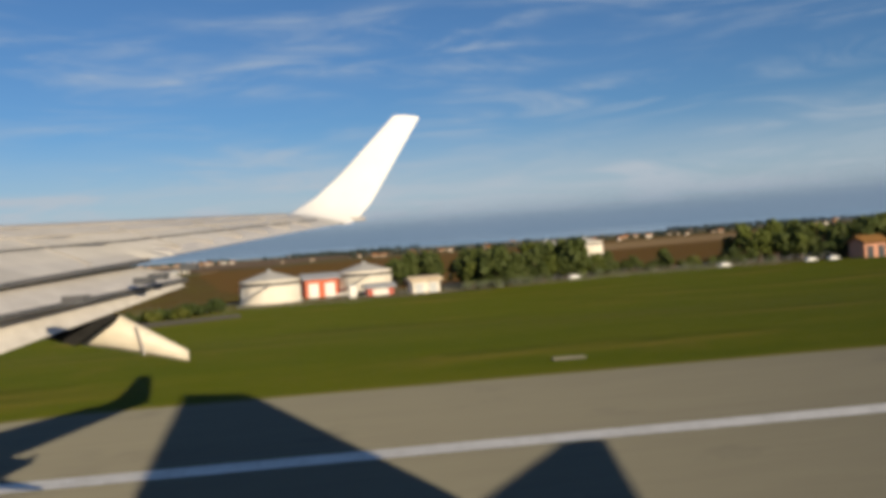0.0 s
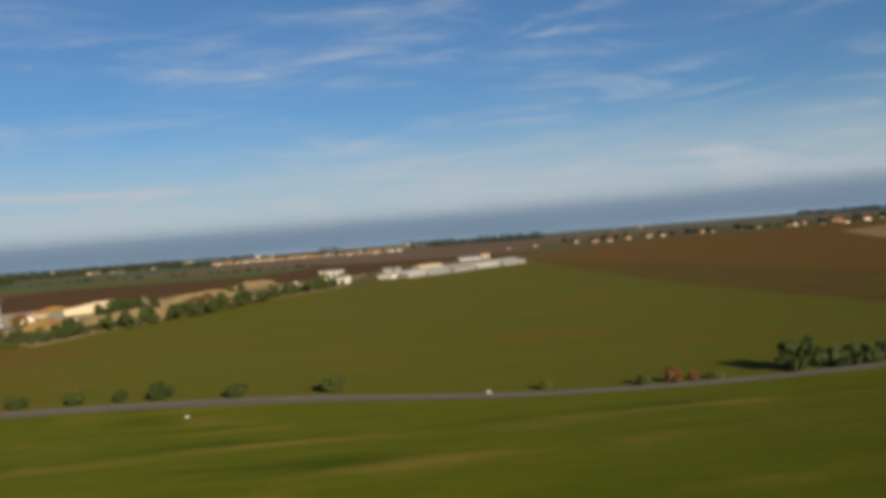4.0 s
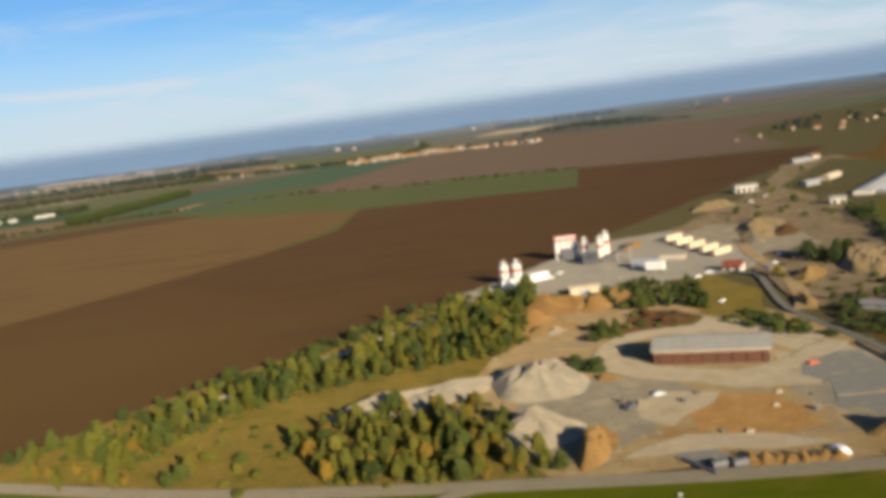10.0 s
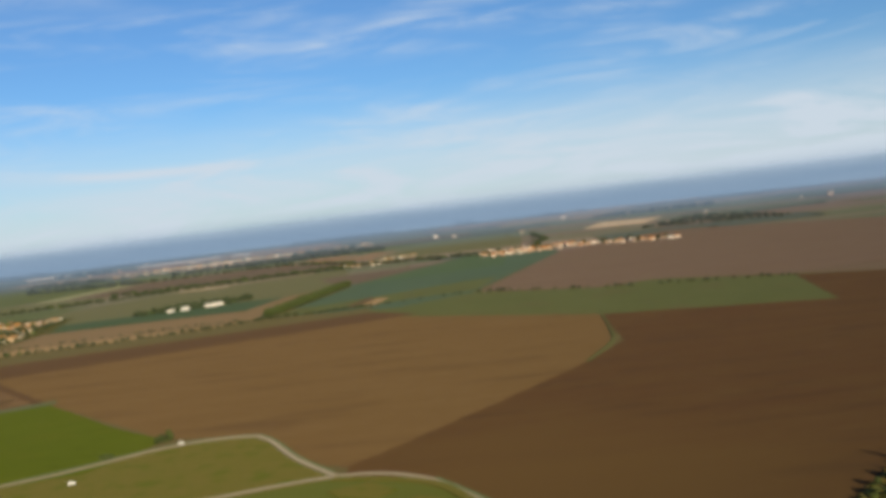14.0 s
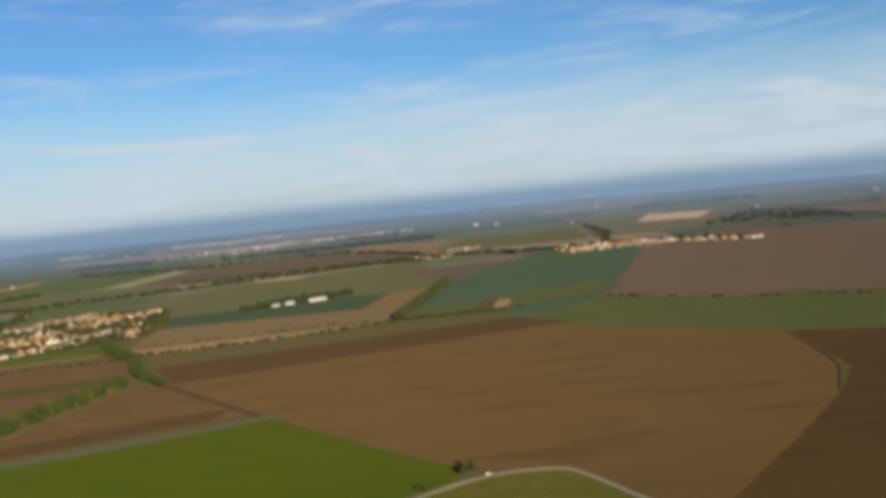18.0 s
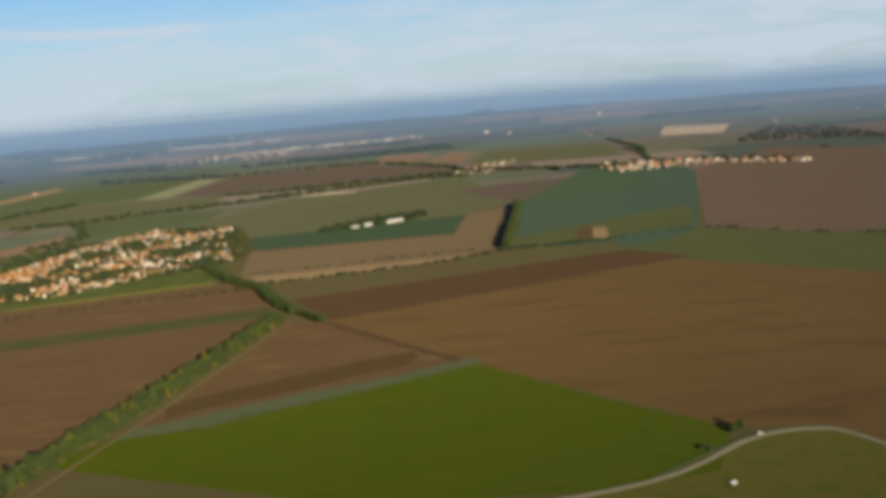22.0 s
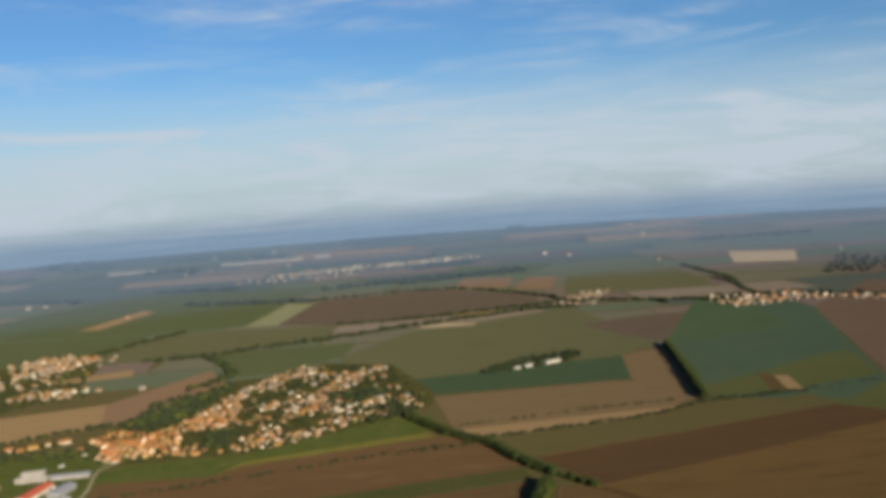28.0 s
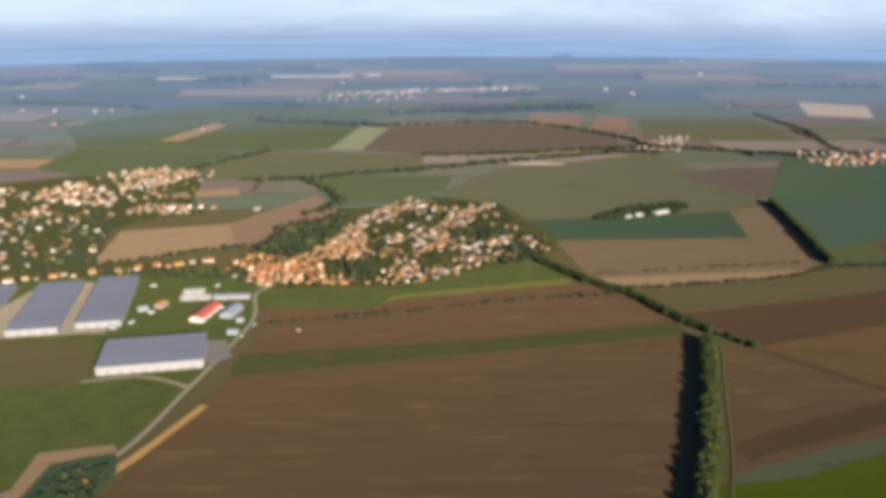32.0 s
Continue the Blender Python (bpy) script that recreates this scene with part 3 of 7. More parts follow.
# near the airfield
field("grass_worn", [(-600, 286), (-523, 306), (-543, 338), (-562, 375), (-575, 386), (-608, 383), (-664, 350), (-700, 335)], "olive meadow between two perimeter roads")
field("crop_olive", [(-232, 114.5), (-169, 104), (-145, 98), (-118, 87.5), (-98, 85.2), (-80, 88), (-62, 94), (-15, 112), (-9, 141), (-55, 140), (-62, 220), (-60, 330), (-53, 471), (-155, 338), (-184, 280), (-215, 192), (-236, 181), (-238.3, 166), (-243, 146), (-244.3, 130), (-240, 118)], "olive young crop with a reddish bare patch at its corner")
field("crop_thin", [(-53, 472), (-60, 330), (-62, 220), (-55, 140), (-6, 147), (-20, 220), (-34, 330)], "patchy crop thinning out into bare earth")
field("crop_red", [(-53, 474), (-34, 330), (-20, 220), (-6, 147), (30, 158), (330, 150), (420, 304), (900, 420), (700, 900), (60, 690), (-20, 560), (-91, 545)], "bare reddish-brown ploughed field behind the sheds")
field("straw", [(60, 262), (79, 347), (163, 549), (245, 620), (360, 715), (420, 560), (130, 356)], "pale tan strip of straw stubble in the ploughed land")
field("plough_dark", [(-521, 308), (-488, 290), (-467, 259), (-443, 202), (-428, 172), (-400, 198), (-369, 234), (-337, 268), (-307, 287), (-252, 363), (-91, 545), (-15, 640), (-97, 690), (-182, 740), (-215, 585), (-367, 640), (-375, 520), (-406, 466), (-452, 404), (-520, 318)], "dark brown freshly ploughed field")
field("plough_brown", [(-520, 318), (-452, 404), (-406, 466), (-382, 521), (-367, 640), (-525, 771), (-572, 815), (-720, 850), (-880, 790), (-840, 664), (-728, 526), (-613, 396), (-575, 388), (-560, 378), (-543, 338)], "wide light brown ploughed field")
field("wheat_olive", [(-572, 822), (-525, 771), (-367, 640), (-215, 588), (-182, 742), (-280, 833), (-336, 817), (-449, 905), (-600, 905)], "dull green winter crop strip between ploughed fields")
field("wheat_olive", [(-344, 798), (-182, 742), (-216, 590), (-362, 648)], "fresh green corner of winter crop")
field("plough_rose", [(-298, 1400), (-60, 1654), (300, 1200), (50, 981), (-20, 690), (-97, 690), (-280, 833), (-336, 817), (-449, 907)], "wide reddish-brown ploughed field below a village")
field("wheat_teal", [(-607, 1200), (-400, 1450), (-298, 1398), (-456, 907), (-531, 846), (-663, 893)], "blue-green winter wheat field")
field("crop_bright", [(-960, 425), (-923, 467), (-818, 491), (-728, 526), (-650, 432), (-613, 396), (-634, 352), (-680, 342), (-800, 352)], "bright fresh green crop field")
field("plough_red", [(-925, 462), (-880, 600), (-868, 668), (-834, 657), (-782, 590), (-736, 530), (-818, 488)], "brown ploughed wedge between a tree row and a green crop")
# round the village
field("plough_deep", [(-872, 742), (-832, 663), (-660, 722), (-507, 778), (-555, 830), (-700, 788)], "dark brown ploughed strip beside a tree row")
field("plough_damp", [(-916, 496), (-895, 512), (-837, 537), (-800, 552), (-768, 563), (-764, 552), (-771, 536), (-836, 508), (-885, 491), (-912, 478)], "dark damp strip of ploughed earth")
field("meadow_pale", [(-934, 452), (-924, 466), (-836, 500), (-780, 517), (-730, 540), (-724, 527), (-781, 502), (-832, 482), (-886, 459)], "pale grassy margin along the bright crop")
field("yard_orange", [(-690, 926), (-676, 934), (-680, 898), (-692, 893)], "small orange patch of bare earth beside a tree belt")
field("stubble_olive", [(-910, 797), (-711, 847), (-560, 874), (-555, 832), (-700, 790), (-878, 746)], "olive-brown stubble field")
field("stubble_tan", [(-951, 991), (-741, 999), (-661, 976), (-686, 890), (-720, 855), (-914, 814), (-939, 859)], "tan stubble field beside the village")
field("straw", [(-930, 850), (-695, 872), (-729, 848), (-914, 814)], "straw-coloured strip along a hedge")
field("wheat_dark", [(-1028, 1083), (-692, 1136), (-715, 1003), (-987, 1002)], "dark green winter crop behind the village")
field("stubble_grey", [(-979, 1447), (-669, 1592), (-614, 1217), (-692, 1136), (-1028, 1083), (-1080, 1272)], "grey-olive stubble field round a farm")
field("plough_purple", [(-690, 1400), (-590, 1440), (-495, 1445), (-610, 1200), (-650, 1270)], "dull purple-brown ploughed field")
field("stubble_tan", [(-692, 1136), (-623, 1174), (-668, 890), (-694, 887), (-715, 1003)], "narrow tan stubble strip beside a tree belt")
field("wheat_teal", [(-609, 1199), (-482, 1430), (-421, 1600), (-300, 1500), (-298, 1398), (-456, 908), (-590, 920), (-663, 886)], "blue-green winter wheat beyond a tree belt")
field("wheat_fresh", [(-616, 1191), (-500, 1440), (-425, 1600), (-380, 1450), (-397, 1258), (-580, 1187)], "fresh green corner of a wheat field")
field("wheat_olive", [(-655, 940), (-560, 990), (-465, 1047), (-418, 1064), (-450, 935), (-570, 897), (-666, 893)], "olive weedy strip at the foot of the wheat")
field("plough_shade", [(-571, 987), (-561, 963), (-574, 899), (-592, 898)], "small dark brown ploughed patch")
field("straw", [(-560, 963), (-546, 957), (-558, 893), (-573, 899)], "small straw-coloured patch in green crop")
field("straw_pale", [(-960, 1500), (-905, 1513), (-852, 1494), (-863, 1478), (-945, 1488)], "pale straw oval beside a wood")
field("garden", [(-1330, 880), (-1310, 850), (-1262, 826), (-1139, 830), (-1020, 898), (-955, 955), (-950, 1015), (-1000, 1195), (-1100, 1245), (-1160, 1180), (-1225, 1165), (-1300, 1000)], "green gardens of the village")
field("garden", [(-1800, 850), (-1540, 845), (-1340, 915), (-1345, 935), (-1480, 912), (-1500, 1060), (-1430, 1195), (-1460, 1400), (-1580, 1470), (-1800, 1330)], "green gardens of the town")
field("straw", [(-1471, 913), (-1483, 1056), (-1357, 1088), (-1329, 980)], "tan stubble field between two villages")
field("stubble_rose", [(-1357, 1088), (-1263, 1258), (-1210, 1119), (-1263, 997), (-1329, 980)], "rosy tan stubble field")
field("straw", [(-1496, 1266), (-1389, 1310), (-1376, 1262), (-1473, 1239)], "pale straw strip beyond the town")
field("stubble_grey", [(-1498, 1440), (-1389, 1641), (-1101, 1589), (-1108, 1461), (-1293, 1372), (-1400, 1366)], "grey-brown stubble field")
field("wheat_green", [(-1762, 1474), (-1766, 1693), (-1453, 1644), (-1500, 1450), (-1591, 1382)], "dull green winter crop field")
field("wheat_green", [(-1284, 1371), (-1057, 1400), (-1071, 1291), (-1154, 1200), (-1225, 1195)], "green meadow beside a hedge")
field("wheat_green", [(-1908, 1982), (-1706, 2344), (-1180, 2265), (-1238, 2005), (-1275, 1676), (-1391, 1654), (-1771, 1707)], "large dull green field")
field("straw", [(-1636, 1772), (-1580, 2035), (-1540, 1990), (-1591, 1770)], "narrow orange straw strip")
field("wheat_pale", [(-1284, 1657), (-1236, 1968), (-1170, 1966), (-1219, 1648)], "pale green strip of young crop")
field("plough_purple", [(-1219, 1648), (-1170, 1966), (-899, 2012), (-693, 1815), (-718, 1657), (-1091, 1588)], "mauve-brown ploughed field")
field("stubble_rose", [(-865, 1973), (-822, 2195), (-700, 2158), (-738, 1960)], "pinkish stubble field")
field("stubble_rose", [(-733, 1915), (-663, 2135), (-598, 2111), (-654, 1878)], "pinkish stubble field")
field("stubble_grey", [(-643, 1775), (-578, 2080), (-299, 2091), (-333, 1727)], "grey-brown stubble field")
field("straw_pale", [(-52, 2400), (95, 2300), (-10, 2065), (-146, 2120)], "pale straw rectangle far off")
field("wheat_green", [(-873, 2255), (-807, 2560), (-537, 2435), (-651, 2189)], "dull green far field")
field("plough_purple", [(-713, 2752), (-408, 2831), (-403, 2640), (-787, 2590)], "mauve far field")
field("plough_red", [(-1255, 725), (-1262, 772), (-1159, 768), (-1139, 791), (-957, 832), (-905, 800), (-1030, 780), (-1143, 752)], "dark brown ploughed strip below the village")
field("plough_red", [(-1258, 655), (-1254, 727), (-1138, 753), (-1030, 782), (-904, 800), (-885, 716), (-1089, 678)], "brown ploughed strip below a hedge")
field("plough_red", [(-1440, 395), (-1300, 452), (-1262, 612), (-1090, 650), (-889, 684), (-940, 540), (-975, 430), (-1010, 330)], "large reddish-brown ploughed field")
field("grass_strip", [(-1262, 616), (-1262, 660), (-1089, 682), (-886, 720), (-886, 690), (-1090, 654)], "narrow green grass strip between ploughed fields")
field("grass_light", [(-1159, 768), (-1139, 803), (-966, 850), (-957, 832), (-1139, 791)], "light green grass strip below the village")
field("grass", [(-1275, 772), (-1262, 822), (-1139, 826), (-1019, 900), (-973, 930), (-955, 900), (-966, 848), (-1139, 803), (-1159, 768)], "green meadow at the foot of the village")
field("stubble_olive", [(-1640, 640), (-1391, 693), (-1366, 613), (-1430, 600), (-1600, 560)], "olive-brown rough ground before the warehouses")
field("grass", [(-1500, 420), (-1600, 560), (-1430, 600), (-1364, 612), (-1289, 595), (-1313, 505), (-1362, 460)], "green meadow beside the road")
field("grass", [(-1520, 700), (-1520, 860), (-1404, 880), (-1272, 890), (-1266, 735), (-1289, 600), (-1366, 613), (-1391, 693)], "mown grass round the warehouses")
field("grass_dry", [(-428, 171), (-402, 202), (-337, 268), (-307, 290), (-285, 250), (-318, 200), (-318, 131), (-372, 143)], "dry yellow grass and scrub at the field's edge")
field("yard", [(-318, 205), (-300, 255), (-262, 262), (-243, 200), (-240, 175), (-248, 150), (-253, 119.5), (-270, 122), (-300, 128), (-318, 131.5), (-330, 165)], "sandy trampled ground of a builders' yard")
field("yard_grey", [(-266, 163), (-262, 170), (-254, 175), (-244, 172), (-243, 160), (-250, 130), (-264, 134), (-268, 150)], "grey crushed-stone lot")
field("yard_grey", [(-322, 152), (-312, 178), (-300, 176), (-285, 168), (-282, 160), (-297, 144), (-308, 136), (-320, 136)], "grey gravel floor round the heaps")
field("yard_orange", [(-289, 141), (-288, 156), (-281.5, 158), (-270.5, 152), (-269.5, 136), (-279.6, 133)], "orange-brown trampled sand in the yard")
field("gravel_pale", [(-293, 189), (-290, 194), (-285, 179), (-265, 164), (-260, 177), (-254, 171), (-262, 155), (-274, 159), (-283, 167)], "pale crushed-stone apron in front of the brick shed")
field("gravel_pale", [(-276, 210), (-265, 207), (-246, 178), (-244, 164), (-255, 174), (-260, 191)], "pale worn track behind the brick shed")
field("gravel_pale", [(-297, 150), (-296, 157), (-290, 163), (-279, 158), (-282, 153), (-289, 148), (-293, 144)], "pale sandy strip across the yard")
field("gravel_blue", [(-297, 134), (-295, 136), (-290, 133), (-289, 128), (-295, 128)], "bluish-grey patch of fine gravel")
field("gravel_blue", [(-263, 161), (-254.5, 173), (-245, 170), (-247.5, 146), (-251.5, 134), (-264, 143), (-260, 155)], "bluish-grey crushed stone in the lot")
field("grass_dry", [(-268, 122.6), (-262, 123.6), (-251, 121.6), (-250.4, 118.4), (-258, 119.4), (-267, 121)], "weedy bank between the yard and the road")
field("gravel_pale", [(-304, 134), (-300, 138), (-292, 140), (-279, 135), (-272, 128), (-284, 129), (-288, 133), (-299, 133)], "pale trampled sand along the front of the yard")
field("yard_orange", [(-308, 142), (-308, 148), (-304, 150), (-303, 144), (-304, 138)], "orange sand spilled beside a heap")
field("soil_dark", [(-287, 209), (-276, 230), (-262, 214), (-266, 204), (-276, 202)], "dark brown weedy soil behind the shed")
field("grass_dry", [(-258, 262), (-246, 268), (-240, 232), (-249, 206), (-258, 206), (-262, 228)], "weedy grass beside the access road")
field("gravel", [(-276, 200), (-262, 210), (-253, 196), (-262, 190)], "pale gravel turning place behind the shed")
field("spoil", [(-236, 222), (-229, 250), (-214, 282), (-197, 286), (-186, 268), (-205, 214), (-226, 205)], "brown dug-over ground with scrub")
field("concrete", [(-322, 278), (-300, 300), (-262, 345), (-228, 350), (-205, 300), (-226, 262), (-262, 258), (-296, 264)], "pale concrete apron of a concrete plant")
field("spoil", [(-236, 208), (-228, 262), (-205, 300), (-228, 350), (-150, 440), (-95, 540), (-50, 560), (-60, 470), (-148, 336), (-175, 285), (-205, 190)], "sandy excavated ground between scrub")
field("yard_grey", [(-228, 330), (-212, 270), (-195, 285), (-190, 330), (-212, 350)], "grey gravel lot with parked trailers")
field("stubble_olive", [(-150, 352), (-148, 336), (-50, 470), (-60, 545), (-140, 440)], "rough grassy yard round white sheds")

field("grass_worn", [(-489, 250), (-480, 262), (-472, 248), (-463, 232), (-461, 214), (-470, 208), (-475, 224), (-484, 234)], "worn brownish patch in the airfield grass")
field("grass_worn", [(-524, 291), (-510, 296), (-499, 285), (-507, 279), (-519, 283)], "worn brownish patch in the airfield grass")
field("grass_worn", [(-500, 270), (-492, 276), (-484, 270), (-490, 262), (-498, 262)], "worn brownish patch in the airfield grass")

# ---- runway and roads ----
FWD, SIDE = Vector((-0.9976, 0.0686, 0)), Vector((0.0686, 0.9976, 0))


def along(a, s):
    q = FWD * a + SIDE * s
    return (q.x, q.y)


def plateau(x, y):
    """The airfield lies on a low flat rise that falls away gently to the country road."""
    a, s = -0.9976 * x + 0.0686 * y, 0.0686 * x + 0.9976 * y
    t, u = min(1, max(0, (88 - s) / 56)), min(1, max(0, (430 - a) / 270))
    return 3.27 * t * t * (3 - 2 * t) * u * u * (3 - 2 * u)


def draped(name, mat, inner, outer, z, label, category):
    """A strip of ground between two lines, laid over the rise and divided across it."""
    bm = bmesh.new()
    rows = []
    for (ax, ay), (bx, by) in zip(inner, outer):
        n = 44 if category == "grass" else 3
        pts = [(ax + (bx - ax) * k / n, ay + (by - ay) * k / n) for k in range(n + 1)]
        rows.append([bm.verts.new((x, y, plateau(x, y) + z)) for x, y in pts])
    for p, q in zip(rows, rows[1:]):
        for k in range(len(p) - 1):
            bm.faces.new((p[k], q[k], q[k + 1], p[k + 1]))
    bmesh.ops.recalc_face_normals(bm, faces=bm.faces)
    if bm.faces[0].normal.z < 0:
        bmesh.ops.reverse_faces(bm, faces=bm.faces)
    return tagged(part(name, bm, mat, smooth=True), label, category, kind="structure")


def spread(points, step=14.0):
    """A line with further points between its corners."""
    out = [points[0]]
    for (ax, ay), (bx, by) in zip(points, points[1:]):
        n = max(1, int(math.hypot(bx - ax, by - ay) / step))
        out += [(ax + (bx - ax) * k / n, ay + (by - ay) * k / n) for k in range(1, n + 1)]
    return out


edge = spread([(700, 128), (170, 140), (100, 137), (78, 144), (56, 146), (42, 140), (28, 132), (16, 128), (-2, 130), (-12, 128), (-18, 107), (-22, 104), (-45, 97.3), (-62, 92.6), (-80, 86.6), (-98, 84), (-120, 86.4), (-145, 96.9), (-169, 102.6), (-191, 104), (-233, 111.5), (-300, 123), (-372, 142.5), (-428, 168), (-443, 201), (-467, 258), (-487, 290), (-522, 306), (-600, 286), (-700, 335), (-920, 300)])
draped("airfield_grass", "grass_air", [along(-0.9976 * x + 0.0686 * y, -260) for x, y in edge], edge, 0.05, "mown airfield grass with dry patches", "grass")
rim = [(-650, 25.2), (8, 25.2), (12, 24.4), (18, 21.4), (24.7, 18.1), (30, 16.6), (34, 15.9), (40, 15.0), (46, 14.0), (58, 13.4), (700, 13.0)]
rim = [(-0.9976 * x + 0.0686 * y, 0.0686 * x + 0.9976 * y) for x, y in spread([along(*q) for q in rim], 20.0)]
draped("runway", "asphalt", [along(a, -28.4) for a, s in rim], [along(a, s) for a, s in rim], 0.08, "grey asphalt runway with worn tyre-streaked surface", "runway")
for k, s in enumerate((-17.15, 17.15)):
    draped("runway_marking_%d" % (k + 1), "marking", [along(a, s - 0.38) for a in range(-650, 30, 20)], [along(a, s + 0.38) for a in range(-650, 30, 20)], 0.10, "white painted runway edge line", "marking")
draped("runway_verge", "grass_light", [along(a, s) for a, s in rim], [along(a, s + 0.5) for a, s in rim], 0.07, "thin dry verge along the runway", "verge")
ribbon("road_8", "road_mid", [(-8, 112), (-22, 104.8), (-45, 98), (-62, 93.2), (-80, 87.2), (-98, 84.6), (-120, 87), (-145, 97.5), (-169, 103), (-191, 104.6), (-232, 112.4)], 1.9, "grey narrow country road along the crop")
ribbon("road_1", "road", [(-231, 112.2), (-262, 118), (-300, 125), (-372, 144), (-430, 168), (-520, 196), (-700, 230)], 3.3, "pale narrow country road beside the airfield")
ribbon("path_5", "road", [(-326, 131), (-333, 130), (-338, 126), (-346, 118), (-360, 105)], 1.8, "pale track across the airfield grass", "track")
ribbon("road_2", "road", [(-600, 288), (-523, 308), (-488, 292), (-469, 259), (-445, 202), (-430, 171)], 2.2, "narrow pale perimeter road round the airfield")
ribbon("verge_1", "verge_green", [(-488, 292), (-469, 259), (-445, 202), (-430, 171)], 1.6, "bluish-green verge along the perimeter road", "verge", side=1.8)
ribbon("verge_3", "grass_worn", [(-523, 308), (-488, 292), (-469, 259), (-445, 202), (-430, 171)], 3.6, "dry grassy verge inside the perimeter road", "verge", side=-2.6)
ribbon("verge_2", "verge_green", [(-526, 312), (-543, 338), (-562, 375), (-575, 385), (-608, 381), (-664, 348)], 1.3, "bluish-green verge along the perimeter road", "verge", side=-1.9)
ribbon("furrow", "plough_deep", [(-834, 656), (-808, 622), (-782, 589), (-757, 558), (-738, 534)], 5.5, "dark damp line across the ploughed field", "track")
ribbon("headland", "wheat_olive", [(-367, 640), (-374, 565), (-382, 521), (-406, 466)], 1.6, "thin dry grass headland between ploughed fields", "verge")
ribbon("track", "gravel", [(-392, 189), (-380, 203), (-365, 218), (-349, 232), (-332, 250), (-315, 269), (-303, 282)], 4.2, "grey gravel track through the tree belt", "track")
ribbon("road_3", "road", [(-523, 308), (-543, 338), (-562, 375), (-575, 385), (-608, 381), (-664, 348), (-760, 330)], 2.3, "narrow pale perimeter road along the fields")
ribbon("road_4", "road_dark", [(-239, 113), (-245.5, 117), (-246.3, 129), (-243.8, 146), (-241.1, 167), (-241.4, 184), (-242.5, 208), (-237.5, 231), (-233, 251), (-240, 266)], 1.9, "grey access road into the works")
ribbon("road_5", "road", [(-1375, 440), (-1356, 460), (-1311, 497), (-1289, 595), (-1271, 695), (-1266, 749), (-1275, 810), (-1262, 840)], 2.8, "grey country road past the warehouses to the village")
ribbon("road_6", "road", [(-1286, 598), (-1329, 619), (-1372, 611)], 3.6, "pale access lane to a warehouse")
ribbon("road_7", "stubble_tan", [(-864, 668), (-893, 575), (-919, 488), (-940, 430), (-955, 385)], 1.4, "sandy track beside a tree row")
ribbon("bank_1", "sand", [(-1270, 568), (-1296, 500), (-1312, 468)], 6.0, "bare orange earth verge beside the road", "verge")
ribbon("path_2", "gravel_pale", [(-246, 178), (-258, 170), (-272, 165), (-284, 170), (-293, 180), (-294, 190), (-286, 202), (-272, 204), (-258, 196), (-246, 182)], 6.0, "light gravel track round a shed", "track")
ribbon("path_4", "yard", [(-240, 205), (-232, 225), (-226, 250), (-222, 280), (-214, 310)], 4.0, "sandy track beside the spoil banks", "track")


# ---- trees ----
def crown_mesh(name, mat, seed, rx, rz, base, clumps=210, leaves=560, size=0.19):
    """A crown of many small uneven clumps and loose leaves, with gaps."""
    rnd = random.Random(seed)
    ico = bmesh.new()
    bmesh.ops.create_cone(ico, segments=5, radius1=0.9, radius2=0.55, depth=1.3, cap_ends=True, cap_tris=False)
    iv = [v.co.copy() for v in ico.verts]
    jf = [[v.index for v in f.verts] for f in ico.faces]
    ico.free()
    verts, faces = [], []
    lobes = [Vector((rnd.uniform(-1, 1), rnd.uniform(-1, 1), rnd.uniform(-0.9, 1))) * 0.45 for _ in range(6)]
    for _ in range(clumps):
        d = Vector((rnd.gauss(0, 1), rnd.gauss(0, 1), rnd.gauss(0, 1))).normalized() * rnd.uniform(0.25, 0.62) + rnd.choice(lobes)
        if d.length > 1.02:
            d *= 0.95 / d.length
        slim = 1.12 - 0.38 * d.z if rz > rx else 1.0
        c = Vector((d.x * rx * slim, d.y * rx * slim, base + rz + d.z * rz))
        s = rx * size * rnd.uniform(0.5, 1.15)
        k = len(verts)
        turn = Matrix.Rotation(rnd.uniform(0, 6.3), 3, Vector((rnd.gauss(0, 1), rnd.gauss(0, 1), rnd.gauss(0, 1))).normalized())
        for v in iv:
            q = turn @ v * s * (0.6 + 0.75 * rnd.random())
            verts.append((c.x + q.x, c.y + q.y, c.z + q.z))
        faces += [[k + i for i in f] for f in jf]
    for _ in range(leaves):
        d = Vector((rnd.gauss(0, 1), rnd.gauss(0, 1), rnd.gauss(0, 1))).normalized() * rnd.uniform(0.45, 0.75) + rnd.choice(lobes)
        if d.length > 1.08:
            d *= 1.0 / d.length
        slim = 1.12 - 0.38 * d.z if rz > rx else 1.0
        c = Vector((d.x * rx * slim, d.y * rx * slim, base + rz + d.z * rz))
        s = rx * rnd.uniform(0.05, 0.11)
        a, b = Vector((rnd.gauss(0, 1), rnd.gauss(0, 1), rnd.gauss(0, 1))).normalized() * s, Vector((rnd.gauss(0, 1), rnd.gauss(0, 1), rnd.gauss(0, 1))).normalized() * s
        k = len(verts)
        verts += [tuple(c - a), tuple(c + b), tuple(c + a), tuple(c - b)]
        faces.append([k, k + 1, k + 2, k + 3])
    me = bpy.data.meshes.new(name)
    me.from_pydata(verts, [], faces)
    me.materials.append(M[mat])
    return me


